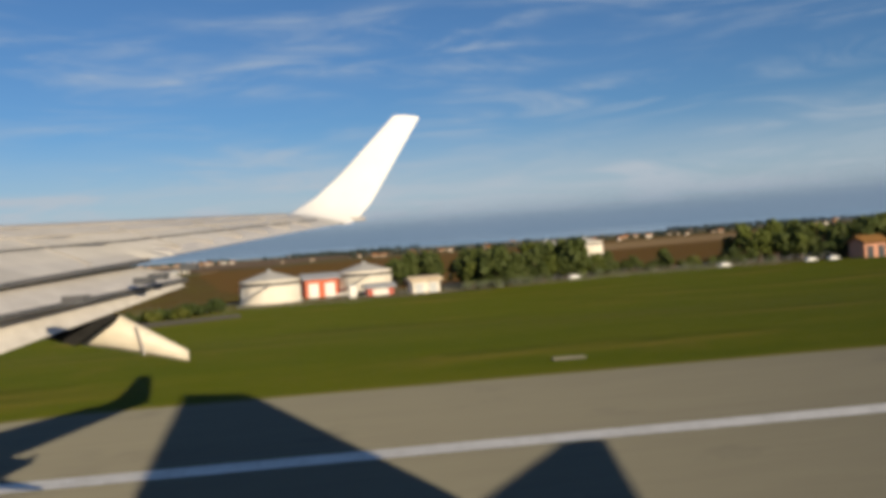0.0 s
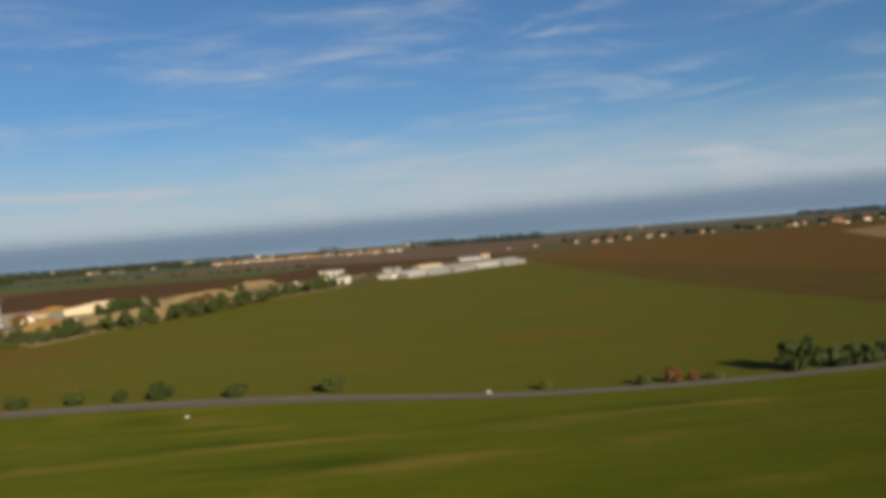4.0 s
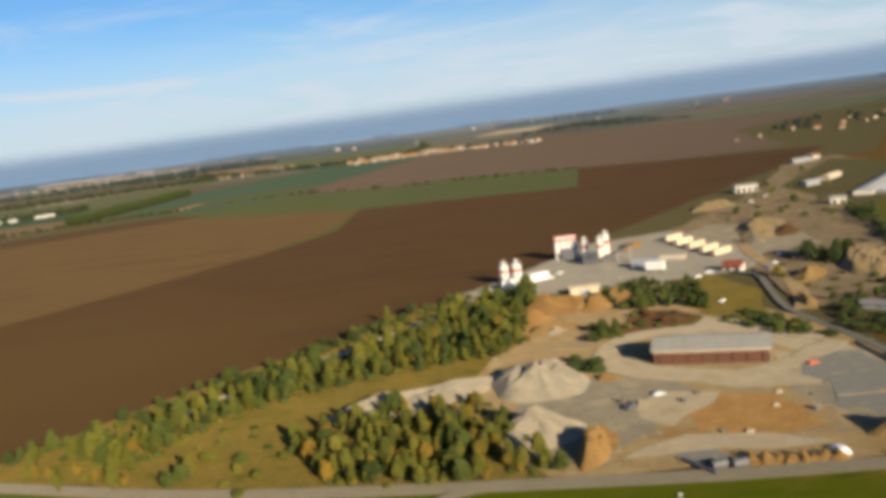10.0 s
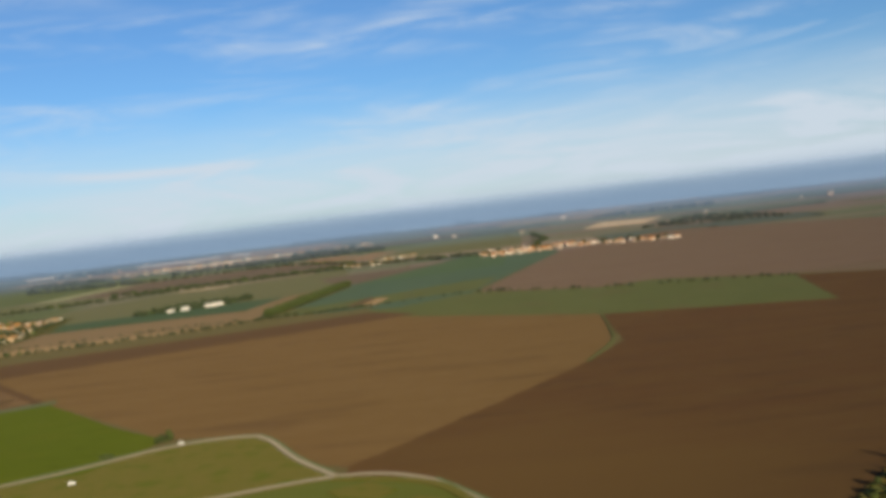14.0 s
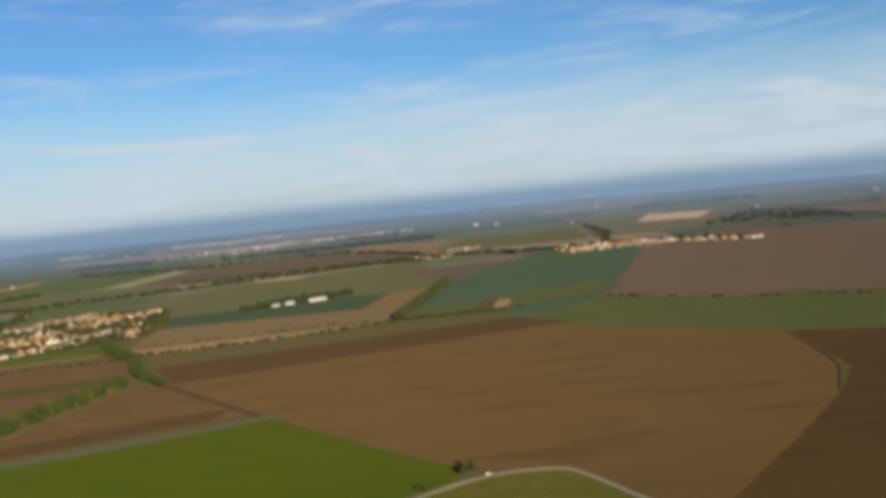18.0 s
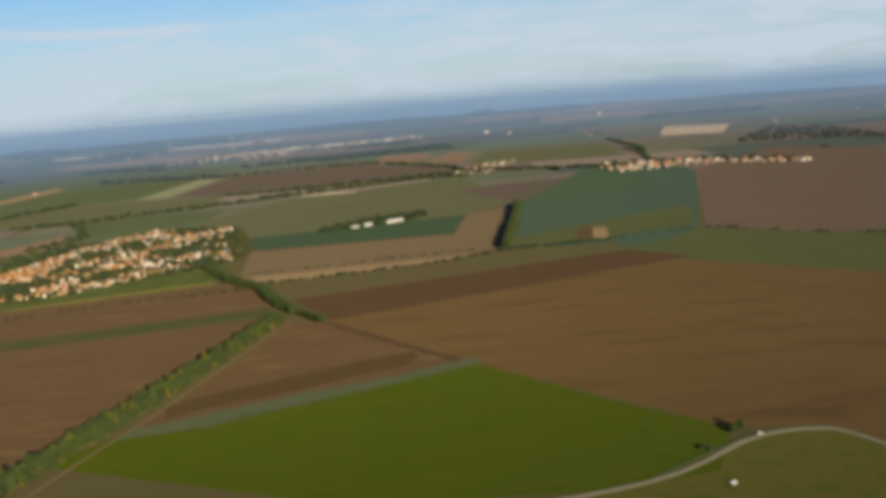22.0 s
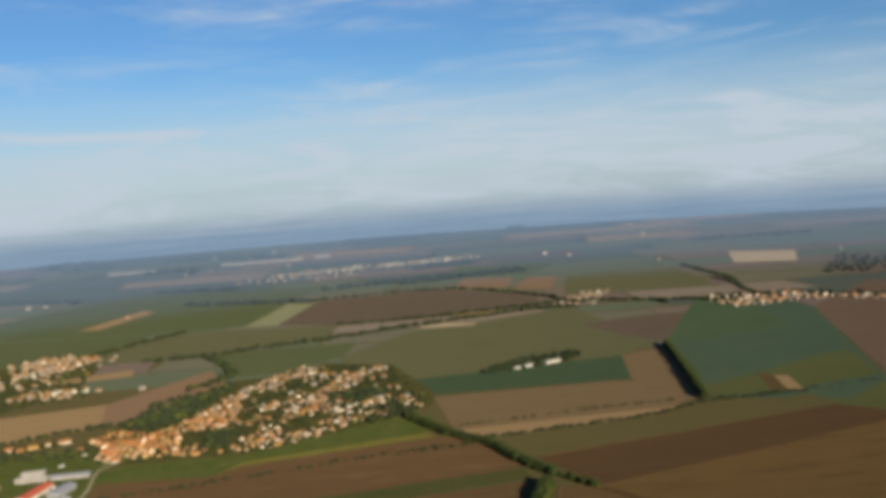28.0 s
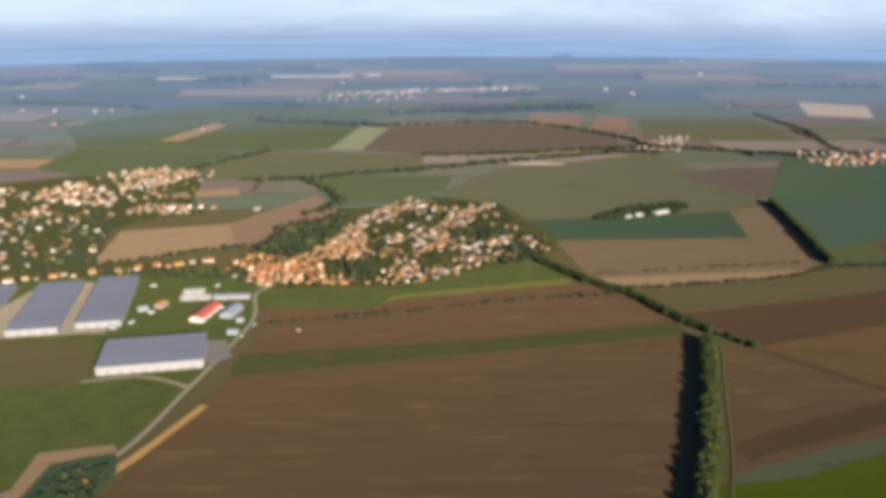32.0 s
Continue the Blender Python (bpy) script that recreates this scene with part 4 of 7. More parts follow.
def trunk_mesh(name, seed, h, r, spread):
    rnd = random.Random(seed)
    bm = bmesh.new()
    tube(bm, (0, 0, -0.4), (0, 0, h * 0.45), r, r * 0.7, 7)
    tube(bm, (0, 0, h * 0.44), (0.1 * spread, 0, h * 0.8), r * 0.7, r * 0.25, 6)
    for k in range(5):
        a = k * 1.26 + rnd.random()
        z = h * rnd.uniform(0.3, 0.55)
        tube(bm, (0, 0, z), (spread * math.cos(a) * 0.7, spread * math.sin(a) * 0.7, z + h * 0.25), r * 0.4, r * 0.12, 5)
    me = bpy.data.meshes.new(name)
    bm.to_mesh(me)
    bm.free()
    me.materials.append(M["bark"])
    return me


TREES = {}
for kind, mat, rx, rz, base, size in (("green", "leaf_green", 1.7, 2.3, 0.5, 0.22), ("dark", "leaf_dark", 1.9, 2.3, 0.5, 0.22), ("olive", "leaf_olive", 1.15, 2.6, 0.5, 0.25),
                                      ("yellow", "leaf_yellow", 1.1, 2.0, 0.5, 0.25), ("bush", "leaf_green", 1.7, 1.05, 0.0, 0.24), ("olivebush", "leaf_olive", 1.6, 1.0, 0.0, 0.24), ("red", "leaf_red", 1.5, 1.3, 0.2, 0.24), ("darkbush", "leaf_dark", 1.8, 1.1, 0.0, 0.24)):
    TREES[kind] = [(trunk_mesh("trunk", s, base + rz * 1.6, 0.05 * rx + 0.05, rx * 0.7), crown_mesh("crown", mat, 31 * s + len(kind), rx, rz, base, size=size)) for s in (1, 2, 3)]
WORDS = {"green": "leafy broad green tree", "dark": "dense dark green tree", "olive": "tall slender olive-green autumn tree", "yellow": "bright yellow autumn tree", "bush": "low rounded green bush",
         "olivebush": "low yellowish-green bush", "red": "small russet-red autumn shrub", "darkbush": "low dark green bush"}


def tree(kind, x, y, s, rnd, where, group):
    t, c = rnd.choice(TREES[kind])
    low = "bush" in kind or kind == "red"
    ob = thing("bush" if low else "tree", x, y, rnd.uniform(0, 360), WORDS[kind] + " " + where, "bush" if low else "tree", group)
    ob.scale = (s * rnd.uniform(0.8, 1.3), s * rnd.uniform(0.8, 1.3), s * rnd.uniform(0.8, 1.2))
    linked("trunk", t, parent=ob)
    linked("crown", c, parent=ob)
    return ob


def inside(x, y, poly):
    hit = False
    for (ax, ay), (bx, by) in zip(poly, poly[1:] + poly[:1]):
        if (ay > y) != (by > y) and x < (bx - ax) * (y - ay) / (by - ay) + ax:
            hit = not hit
    return hit


def scatter(poly, gap, rnd, most):
    xs, ys = [p[0] for p in poly], [p[1] for p in poly]
    out = []
    for _ in range(most * 14):
        x, y = rnd.uniform(min(xs), max(xs)), rnd.uniform(min(ys), max(ys))
        if inside(x, y, poly) and all((x - a) ** 2 + (y - b) ** 2 > gap * gap for a, b in out):
            out.append((x, y))
            if len(out) >= most:
                break
    return out


def wood(poly, gap, most, kinds, scale, seed, where, group):
    rnd = random.Random(seed)
    for x, y in scatter(poly, gap, rnd, most):
        tree(rnd.choice(kinds), x, y, scale * rnd.uniform(0.7, 1.25), rnd, where, group)


LIGHT = {}
for kind, mat, rx, rz, base in (("green", "leaf_green", 1.7, 2.3, 0.5), ("dark", "leaf_dark", 1.9, 2.3, 0.5), ("olive", "leaf_olive", 1.15, 2.6, 0.5), ("yellow", "leaf_yellow", 1.1, 2.0, 0.5), ("bush", "leaf_green", 1.7, 1.05, 0.0), ("olivebush", "leaf_olive", 1.6, 1.0, 0.0), ("darkbush", "leaf_dark", 1.8, 1.1, 0.0)):
    LIGHT[kind] = []
    for s in (5, 6, 7):
        me = crown_mesh("light", mat, 17 * s + len(kind), rx, rz, base, clumps=80, leaves=130, size=0.27)
        LIGHT[kind].append(([v.co.copy() for v in me.vertices], [tuple(f.vertices) for f in me.polygons], mat))
        bpy.data.meshes.remove(me)


def joined_trees(name, label, spots, seed):
    """Trees that stand too close to be told apart, with trunks and crowns of clumps, as one object."""
    rnd = random.Random(seed)
    mats = ["leaf_green", "leaf_dark", "leaf_olive", "leaf_yellow", "bark"]
    verts, faces, index = [], [], []
    for kind, x, y, s in spots:
        pts, polys, mat = rnd.choice(LIGHT[kind])
        a, k = rnd.uniform(0, math.tau), len(verts)
        ca, sa = math.cos(a) * s * rnd.uniform(0.85, 1.15), math.sin(a) * s
        verts += [(x + p.x * ca - p.y * sa, y + p.x * sa + p.y * ca, p.z * s) for p in pts]
        faces += [[k + i for i in f] for f in polys]
        index += [mats.index(mat)] * len(polys)
        k, t = len(verts), 0.16 * s
        verts += [(x - t, y - t, -0.3), (x + t, y - t, -0.3), (x + t, y + t, -0.3), (x - t, y + t, -0.3), (x, y, 3.2 * s)]
        faces += [[k, k + 1, k + 4], [k + 1, k + 2, k + 4], [k + 2, k + 3, k + 4], [k + 3, k, k + 4]]
        index += [4] * 4
    me = bpy.data.meshes.new(name)
    me.from_pydata(verts, [], faces)
    for m in mats:
        me.materials.append(M[m])
    me.polygons.foreach_set("material_index", index)
    return tagged(new(name, me), label, "trees", kind="stuff")


def row_spots(points, gap, kinds, scale, width, seed):
    rnd = random.Random(seed)
    return [(rnd.choice(kinds), q.x + rnd.uniform(-width, width), q.y + rnd.uniform(-width, width), scale * rnd.uniform(0.75, 1.2)) for q in smooth_line(points, gap)]


def wood_spots(poly, gap, most, kinds, scale, seed):
    rnd = random.Random(seed)
    return [(rnd.choice(kinds), x, y, scale * rnd.uniform(0.7, 1.25)) for x, y in scatter(poly, gap, rnd, most)]


MIX = ["green", "olive", "green", "olive", "olive", "green", "olive", "olive", "olive", "yellow", "green", "dark"]
BELT = [(-410, 174), (-398, 178), (-377, 204), (-361, 213), (-345, 227), (-328, 245), (-311, 263), (-300, 274), (-298, 262), (-306, 224), (-312, 206), (-350, 198), (-378, 186), (-392, 160)]
COPSE = [(-364, 166), (-346, 172), (-323, 172), (-319, 148), (-312, 131), (-336, 134), (-352, 140)]
OUTER = [(-424, 173), (-400, 199), (-370, 232), (-338, 265), (-310, 285), (-318, 274), (-335, 255), (-352, 237), (-368, 223), (-380, 209), (-400, 185)]
wood(OUTER, 2.2, 60, ["green", "dark", "bush", "olive", "darkbush"], 0.72, 31, "at the edge of the ploughed field", "trees along the ploughed field")
wood(BELT, 2.3, 150, MIX, 1.0, 11, "in the belt beside the ploughed field", "trees along the ploughed field")
wood(COPSE, 1.8, 95, ["olive", "yellow", "olive", "green", "olive", "yellow", "olive"], 0.80, 12, "in the young copse beside the road", "trees of the roadside copse")
joined_trees("undergrowth", "dense mixed undergrowth and saplings between the trees", wood_spots(OUTER, 1.7, 150, ["bush", "darkbush", "olivebush", "green"], 0.62, 115) + wood_spots(BELT, 1.6, 520, ["bush", "green", "olive", "darkbush", "olivebush", "olive", "bush", "olivebush"], 0.72, 111) + wood_spots(COPSE, 1.6, 210, ["olivebush", "olive", "olivebush", "olive", "yellow", "bush"], 0.62, 112) + row_spots([(-416, 172), (-396, 156), (-380, 150)], 2.5, ["olive", "green", "yellow", "olivebush"], 0.9, 4.0, 113), 110)
wood([(-345, 205), (-318, 214), (-306, 212), (-312, 200)], 2.4, 16, ["olive", "yellow", "yellow", "olive"], 0.7, 13, "beside the gravel heap", "trees by the gravel heap")
wood([(-282, 247), (-278, 230), (-266, 226), (-258, 217), (-250, 250), (-267, 262)], 2.2, 34, ["green", "dark", "green", "bush", "darkbush"], 0.66, 14, "between the shed and the concrete plant", "trees at the concrete plant")
wood([(-616, 389), (-612, 395), (-608, 393), (-611, 386)], 1.8, 4, ["darkbush", "dark"], 0.9, 35, "beside a white hut", "bushes by the perimeter road")
wood([(-637, 372), (-632, 378), (-629, 375), (-633, 370)], 1.8, 4, ["darkbush"], 0.9, 36, "at the corner of the green crop", "bushes by the perimeter road")
wood([(-305, 180), (-300, 190), (-295, 187), (-296, 179)], 1.7, 12, ["darkbush", "bush", "green", "darkbush"], 0.85, 32, "between heaps in the yard", "bushes in the yard")
wood([(-295, 205), (-292, 215), (-285, 213), (-286, 204)], 1.9, 12, ["darkbush", "bush", "green"], 0.85, 33, "below the orange scarp", "bushes in the yard")
wood([(-285, 212), (-276, 226), (-266, 214), (-272, 206)], 2.4, 16, ["red", "bush", "red", "olivebush"], 0.62, 34, "on dark weedy soil", "bushes in the yard")
joined_trees("plant_scrub", "scrub below the concrete plant", wood_spots([(-282, 247), (-278, 230), (-266, 226), (-258, 217), (-250, 250), (-267, 262)], 2.3, 60, ["green", "dark", "bush", "olivebush", "bush"], 0.6, 114), 114)
wood([(-261, 204), (-251, 212), (-247, 198), (-245, 182), (-254, 189)], 2.4, 34, ["bush", "darkbush", "bush", "olivebush"], 0.75, 15, "beside the access road", "bushes by the access road")
joined_trees("scrub_wood", "green scrub wood at the edge of the olive field", [q for q in wood_spots([(-240, 185), (-236, 177), (-222, 178), (-206, 190), (-193, 235), (-206, 228), (-216, 213), (-229, 214)], 2.2, 190, ["dark", "darkbush", "bush", "darkbush", "green", "bush"], 0.58, 16) if (q[1] + 224.5) ** 2 + (q[2] - 199) ** 2 > 42] + wood_spots([(-193, 235), (-206, 192), (-180, 245), (-166, 300), (-148, 338), (-158, 340), (-176, 282), (-188, 262)], 3.0, 110, ["dark", "dark", "darkbush", "green"], 0.8, 26), 16)
joined_trees("spoil_bushes", "bushes on the excavated ground", wood_spots([(-209, 270), (-198, 262), (-208, 250), (-214, 258)], 3.0, 14, ["green", "dark", "bush"], 1.0, 17) + wood_spots([(-232, 222), (-226, 252), (-205, 284), (-190, 275), (-210, 216)], 6.0, 26, ["bush", "olivebush", "darkbush", "olivebush"], 0.7, 27) + [("yellow", -230, 243, 1.0), ("yellow", -228.5, 245, 0.8)], 17)
joined_trees("works_trees", "trees between the white sheds", wood_spots([(-210, 340), (-165, 330), (-120, 420), (-90, 520), (-150, 445)], 10.0, 26, ["olive", "dark", "darkbush", "dark", "bush"], 0.8, 18), 18)
wood([(-372, 142), (-400, 196), (-372, 180), (-355, 142)], 4.0, 16, ["olivebush", "bush", "olivebush"], 0.7, 19, "in dry grass", "bushes in dry grass")
# scattered bushes by the first road
rnd = random.Random(21)
for x, y, kind, s in ((-106, 88.2, "red", 0.7), (-104, 88.2, "red", 0.5), (-102, 88, "bush", 0.55), (-109, 88.4, "bush", 0.55), (-118, 90.5, "bush", 0.6), (-139, 101, "bush", 1.0), (-150, 103.5, "darkbush", 0.8), (-159, 106.5, "darkbush", 1.15), (-163.5, 107, "darkbush", 0.7), (-168.5, 107.5, "darkbush", 0.9), (-175.5, 108, "darkbush", 0.95), (-184, 108, "darkbush", 1.1), (-186.5, 108.4, "olivebush", 0.9), (-190, 108.6, "darkbush", 0.9), (-197, 108.5, "bush", 0.6), (-203, 109.5, "bush", 0.55), (-207.5, 110, "darkbush", 0.75), (-219.5, 113, "darkbush", 1.0), (-222, 113.6, "olivebush", 0.9)):
    tree(kind, x, y, s * 0.78, rnd, "beside the country road", "bushes along the country road")
joined_trees("depot_trees", "dark trees and bushes among the depot's tanks", wood_spots([(27, 140), (32, 136), (44, 143), (56, 150), (50, 158), (26, 148)], 2.6, 60, ["dark", "dark", "dark", "green", "darkbush"], 1.2, 22) + wood_spots([(16, 158), (24, 160), (26, 170), (17, 168)], 3.0, 9, ["dark"], 1.35, 122)
             + row_spots([(27, 136), (32, 135.5), (44, 142.5), (58, 149), (70, 149), (84, 147)], 1.7, ["darkbush", "bush", "darkbush", "dark"], 0.75, 1.4, 123) + row_spots([(52, 158), (66, 160), (82, 158)], 2.2, ["dark", "darkbush", "bush"], 0.8, 2.0, 126) + wood_spots([(82, 148), (96, 145), (118, 150), (170, 158), (170, 176), (84, 162)], 3.4, 110, ["dark", "darkbush", "dark", "green"], 1.35, 124) + row_spots([(100, 142.5), (125, 144), (160, 146)], 2.0, ["dark", "darkbush", "green"], 1.1, 1.2, 127), 22)
joined_trees("roadside_hedge", "uneven dark green hedge beside the country road", row_spots([(-94.5, 87.9), (-92, 88.3)], 1.2, ["darkbush", "dark"], 0.75, 0.6, 27) + row_spots([(-90, 88.5), (-84, 89.0), (-79, 89.9)], 1.3, ["darkbush", "bush", "darkbush"], 0.85, 1.0, 28) + row_spots([(-75, 93), (-71, 94)], 1.9, ["bush", "darkbush"], 0.55, 0.8, 128) + row_spots([(-66, 95.4), (-60, 97)], 3.1, ["bush", "dark"], 0.45, 0.7, 129) + row_spots([(-56, 98.5), (-44, 102), (-29, 108), (-19, 114), (-12, 124)], 1.2, ["darkbush", "bush", "darkbush", "darkbush", "olivebush"], 0.8, 1.2, 29), 28)
# rows of trees between the fields
joined_trees("tree_row", "long dense row of dark green trees between ploughed fields", row_spots([(-971, 388), (-957, 428), (-932, 492), (-905, 574), (-875, 670)], 0.55, ["dark", "green", "dark", "dark", "olive", "green", "dark"], 1.7, 4.8, 23) + row_spots([(-967, 388), (-953, 428), (-928, 492), (-901, 574), (-871, 668)], 1.6, ["bush", "olivebush", "darkbush", "yellow"], 1.2, 2.0, 123), 23)
joined_trees("hedgerow", "dark green hedgerow running to the village", row_spots([(-982, 908), (-938, 826), (-911, 796), (-886, 734), (-864, 694)], 1.0, ["dark", "dark", "darkbush", "dark"], 1.45, 3.4, 24) + row_spots([(-860, 689), (-837, 659)], 1.2, ["dark", "darkbush"], 1.25, 2.6, 124), 24)
joined_trees("shelter_belt", "dark narrow shelter belt between fields", row_spots([(-668, 889), (-644, 1010), (-617, 1182)], 1.3, ["dark"], 1.85, 3.0, 25), 25)


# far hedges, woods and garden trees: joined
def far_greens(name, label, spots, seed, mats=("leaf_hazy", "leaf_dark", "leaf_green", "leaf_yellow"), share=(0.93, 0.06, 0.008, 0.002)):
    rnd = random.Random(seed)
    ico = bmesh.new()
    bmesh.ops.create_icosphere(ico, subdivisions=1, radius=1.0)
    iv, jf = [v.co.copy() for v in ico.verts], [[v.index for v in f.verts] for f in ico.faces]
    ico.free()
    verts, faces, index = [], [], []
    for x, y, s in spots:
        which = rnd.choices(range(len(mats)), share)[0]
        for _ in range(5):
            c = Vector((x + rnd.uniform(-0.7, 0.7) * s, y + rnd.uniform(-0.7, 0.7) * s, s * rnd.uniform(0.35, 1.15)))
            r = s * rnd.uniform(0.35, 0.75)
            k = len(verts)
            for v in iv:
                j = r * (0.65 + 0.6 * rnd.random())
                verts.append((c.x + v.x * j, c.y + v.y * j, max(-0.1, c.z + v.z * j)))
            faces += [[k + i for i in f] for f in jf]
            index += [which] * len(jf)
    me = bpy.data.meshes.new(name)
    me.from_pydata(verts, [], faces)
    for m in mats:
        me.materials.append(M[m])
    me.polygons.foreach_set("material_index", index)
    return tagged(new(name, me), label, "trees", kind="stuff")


def line_spots(points, gap, s, width, rnd, skip=0.0):
    return [(q.x + rnd.uniform(-width, width), q.y + rnd.uniform(-width, width), s * rnd.uniform(0.6, 1.25)) for q in smooth_line(points, gap) if rnd.random() >= skip]


rnd = random.Random(40)
spots = []
for pts, gap, s, w, skip in (([(-914, 814), (-820, 828), (-729, 848), (-686, 872), (-640, 880), (-560, 885)], 5, 2.2, 2.5, 0.25), ([(-939, 862), (-820, 880), (-695, 896)], 9, 1.6, 2, 0.5), ([(-1250, 728), (-1138, 753), (-1030, 781), (-910, 800)], 7, 2.2, 3, 0.45),
                              ([(-674, 884), (-560, 890), (-450, 905), (-330, 815), (-180, 742)], 12, 2.0, 3, 0.5), ([(-1390, 1366), (-1280, 1372), (-1240, 1395), (-1090, 1452), (-1000, 1500), (-880, 1545), (-720, 1606), (-660, 1590)], 6, 4.5, 8, 0.1),
                              ([(-1100, 1588), (-1000, 1590), (-760, 1640), (-660, 1665), (-480, 1590), (-380, 1530)], 6, 4.5, 6, 0.1), ([(-660, 1665), (-700, 1800), (-880, 2010), (-1170, 1985), (-1240, 2010)], 9, 4.5, 5, 0.15), ([(-324, 1560), (-298, 1720), (-267, 1860), (-270, 1985), (-268, 2150)], 7, 3.8, 5, 0.1),
                              ([(-1498, 1445), (-1440, 1560), (-1389, 1641)], 7, 5, 4, 0.1), ([(-1260, 1130), (-1225, 1195), (-1240, 1270), (-1300, 1370)], 7, 5, 6, 0.2), ([(-869, 1100), (-835, 1112), (-800, 1132), (-752, 1164), (-745, 1150)], 5, 3.5, 4, 0.2), ([(-812, 1112), (-802, 1116)], 4, 3.0, 3, 0.0), ([(-770, 1128), (-762, 1136)], 4, 3.0, 3, 0.0), ([(-1470, 905), (-1330, 975), (-1280, 965)], 8, 3.5, 5, 0.2),
                              ([(-1330, 610), (-1300, 590)], 10, 2.0, 2, 0.3), ([(-440, 1590), (-300, 1575), (-200, 1530), (-110, 1435)], 9, 4, 14, 0.2)):
    spots += line_spots(pts, gap * 0.55, s * 0.9, w, rnd, skip * 0.6)
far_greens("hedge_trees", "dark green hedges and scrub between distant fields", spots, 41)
spots = []
for poly, gap, n, s in (([(-1310, 905), (-1290, 1080), (-1220, 1115), (-1240, 975), (-1262, 900)], 7, 130, 3.4), ([(-1720, 860), (-1480, 860), (-1500, 1080), (-1400, 1130), (-1460, 1340), (-1720, 1260)], 8, 470, 3.0), ([(-1310, 850), (-1262, 830), (-1139, 832), (-1020, 900), (-960, 965), (-960, 1010), (-1005, 1185), (-1100, 1230), (-1150, 1170), (-1240, 960)], 6, 560, 2.6), ([(-1290, 985), (-1249, 950), (-1222, 1010), (-1205, 1120), (-1213, 1150), (-1245, 1095)], 6, 130, 4.2), ([(-880, 1092), (-850, 1135), (-752, 1182), (-738, 1160), (-800, 1124)], 5, 130, 4.2), ([(-1193, 911), (-1168, 910), (-1165, 849), (-1184, 854)], 5, 40, 3.0), ([(-1640, 1116), (-1534, 1185), (-1505, 1112), (-1470, 925), (-1458, 890), (-1536, 881)], 7, 260, 3.2),
                        ([(-1040, 900), (-1010, 905), (-972, 940), (-990, 990)], 6, 40, 3.0), ([(-1085, 1000), (-1070, 1040), (-1010, 1050), (-1000, 1015), (-1040, 1000)], 6, 60, 4.0), ([(-1470, 870), (-1290, 855), (-1290, 880), (-1460, 900)], 7, 60, 3.0), ([(-1345, 440), (-1342, 466), (-1326, 484), (-1310, 484), (-1306, 440)], 3.5, 60, 2.0)):
    spots += [(x, y, s * rnd.uniform(0.6, 1.3)) for x, y in scatter(poly, gap, rnd, n)]
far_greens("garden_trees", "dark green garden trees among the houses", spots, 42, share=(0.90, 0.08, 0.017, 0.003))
spots = []
for k in range(46):
    y = rnd.uniform(1900, 4700)
    x = rnd.uniform(-1.05, 0.85) * y - 600
    a, n = rnd.uniform(-0.5, 0.5), rnd.randint(20, 60)
    if -900 < x < 800 and y < 2800:
        continue
    for j in range(n):
        spots.append((x + j * 9 * math.cos(a) + rnd.uniform(-8, 8), y + j * 9 * math.sin(a) + rnd.uniform(-8, 8), rnd.uniform(5, 9)))
for x, y in scatter([(-75, 1800), (40, 1990), (130, 2120), (200, 1950), (185, 1640), (115, 1710)], 14, rnd, 150):
    spots.append((x, y, rnd.uniform(3, 5)))
for x in range(60, 1500, 9):
    spots.append((x + rnd.uniform(-8, 8), 905 + 0.12 * x + rnd.uniform(-60, 60), rnd.uniform(2.2, 4.5)))
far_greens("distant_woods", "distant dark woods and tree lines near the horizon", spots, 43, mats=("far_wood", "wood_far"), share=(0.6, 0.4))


# ---- houses ----
HOUSE = []
for k, (sx, sy, h, rise, wall, roof) in enumerate(((9, 7, 3.4, 2.9, "house_wall", "roof_tile"), (11, 7.5, 3.2, 3.1, "house_white", "roof_tile"), (8, 7.5, 4.8, 2.7, "house_wall", "roof_brown"), (13, 6.5, 3.0, 2.6, "house_yellow", "roof_tile"),
                                                   (10, 8, 4.6, 1.2, "house_white", "roof_slate"), (7, 6, 3.0, 2.4, "house_white", "roof_brown"))):
    w, r = gable_walls(sx, sy, h, rise), gable(sx, sy, h, rise)
    c = boxed(sx * 0.22, 0.9, h + rise * 0.55, 0.7, 0.6, rise * 0.75)
    meshes = []
    for name, b, mat in (("wall", w, wall), ("roof", r, roof), ("chimney", c, "roof_brown")):
        me = bpy.data.meshes.new(name)
        b.to_mesh(me)
        b.free()
        me.materials.append(M[mat])
        meshes.append(me)
    HOUSE.append((meshes, {"house_wall": "plastered", "house_white": "white-walled", "house_yellow": "ochre-walled"}[wall] + " house with " + {"roof_tile": "an orange tiled roof", "roof_brown": "a brown tiled roof", "roof_slate": "a low grey roof"}[roof]))


def house(x, y, rz, k, s, where, group):
    meshes, words = HOUSE[k]
    ob = thing("house", x, y, rz, words + " " + where, "house", group)
    ob.scale = (s, s, s)
    for me in meshes:
        linked(me.name.split(".")[0], me, parent=ob)
    return ob


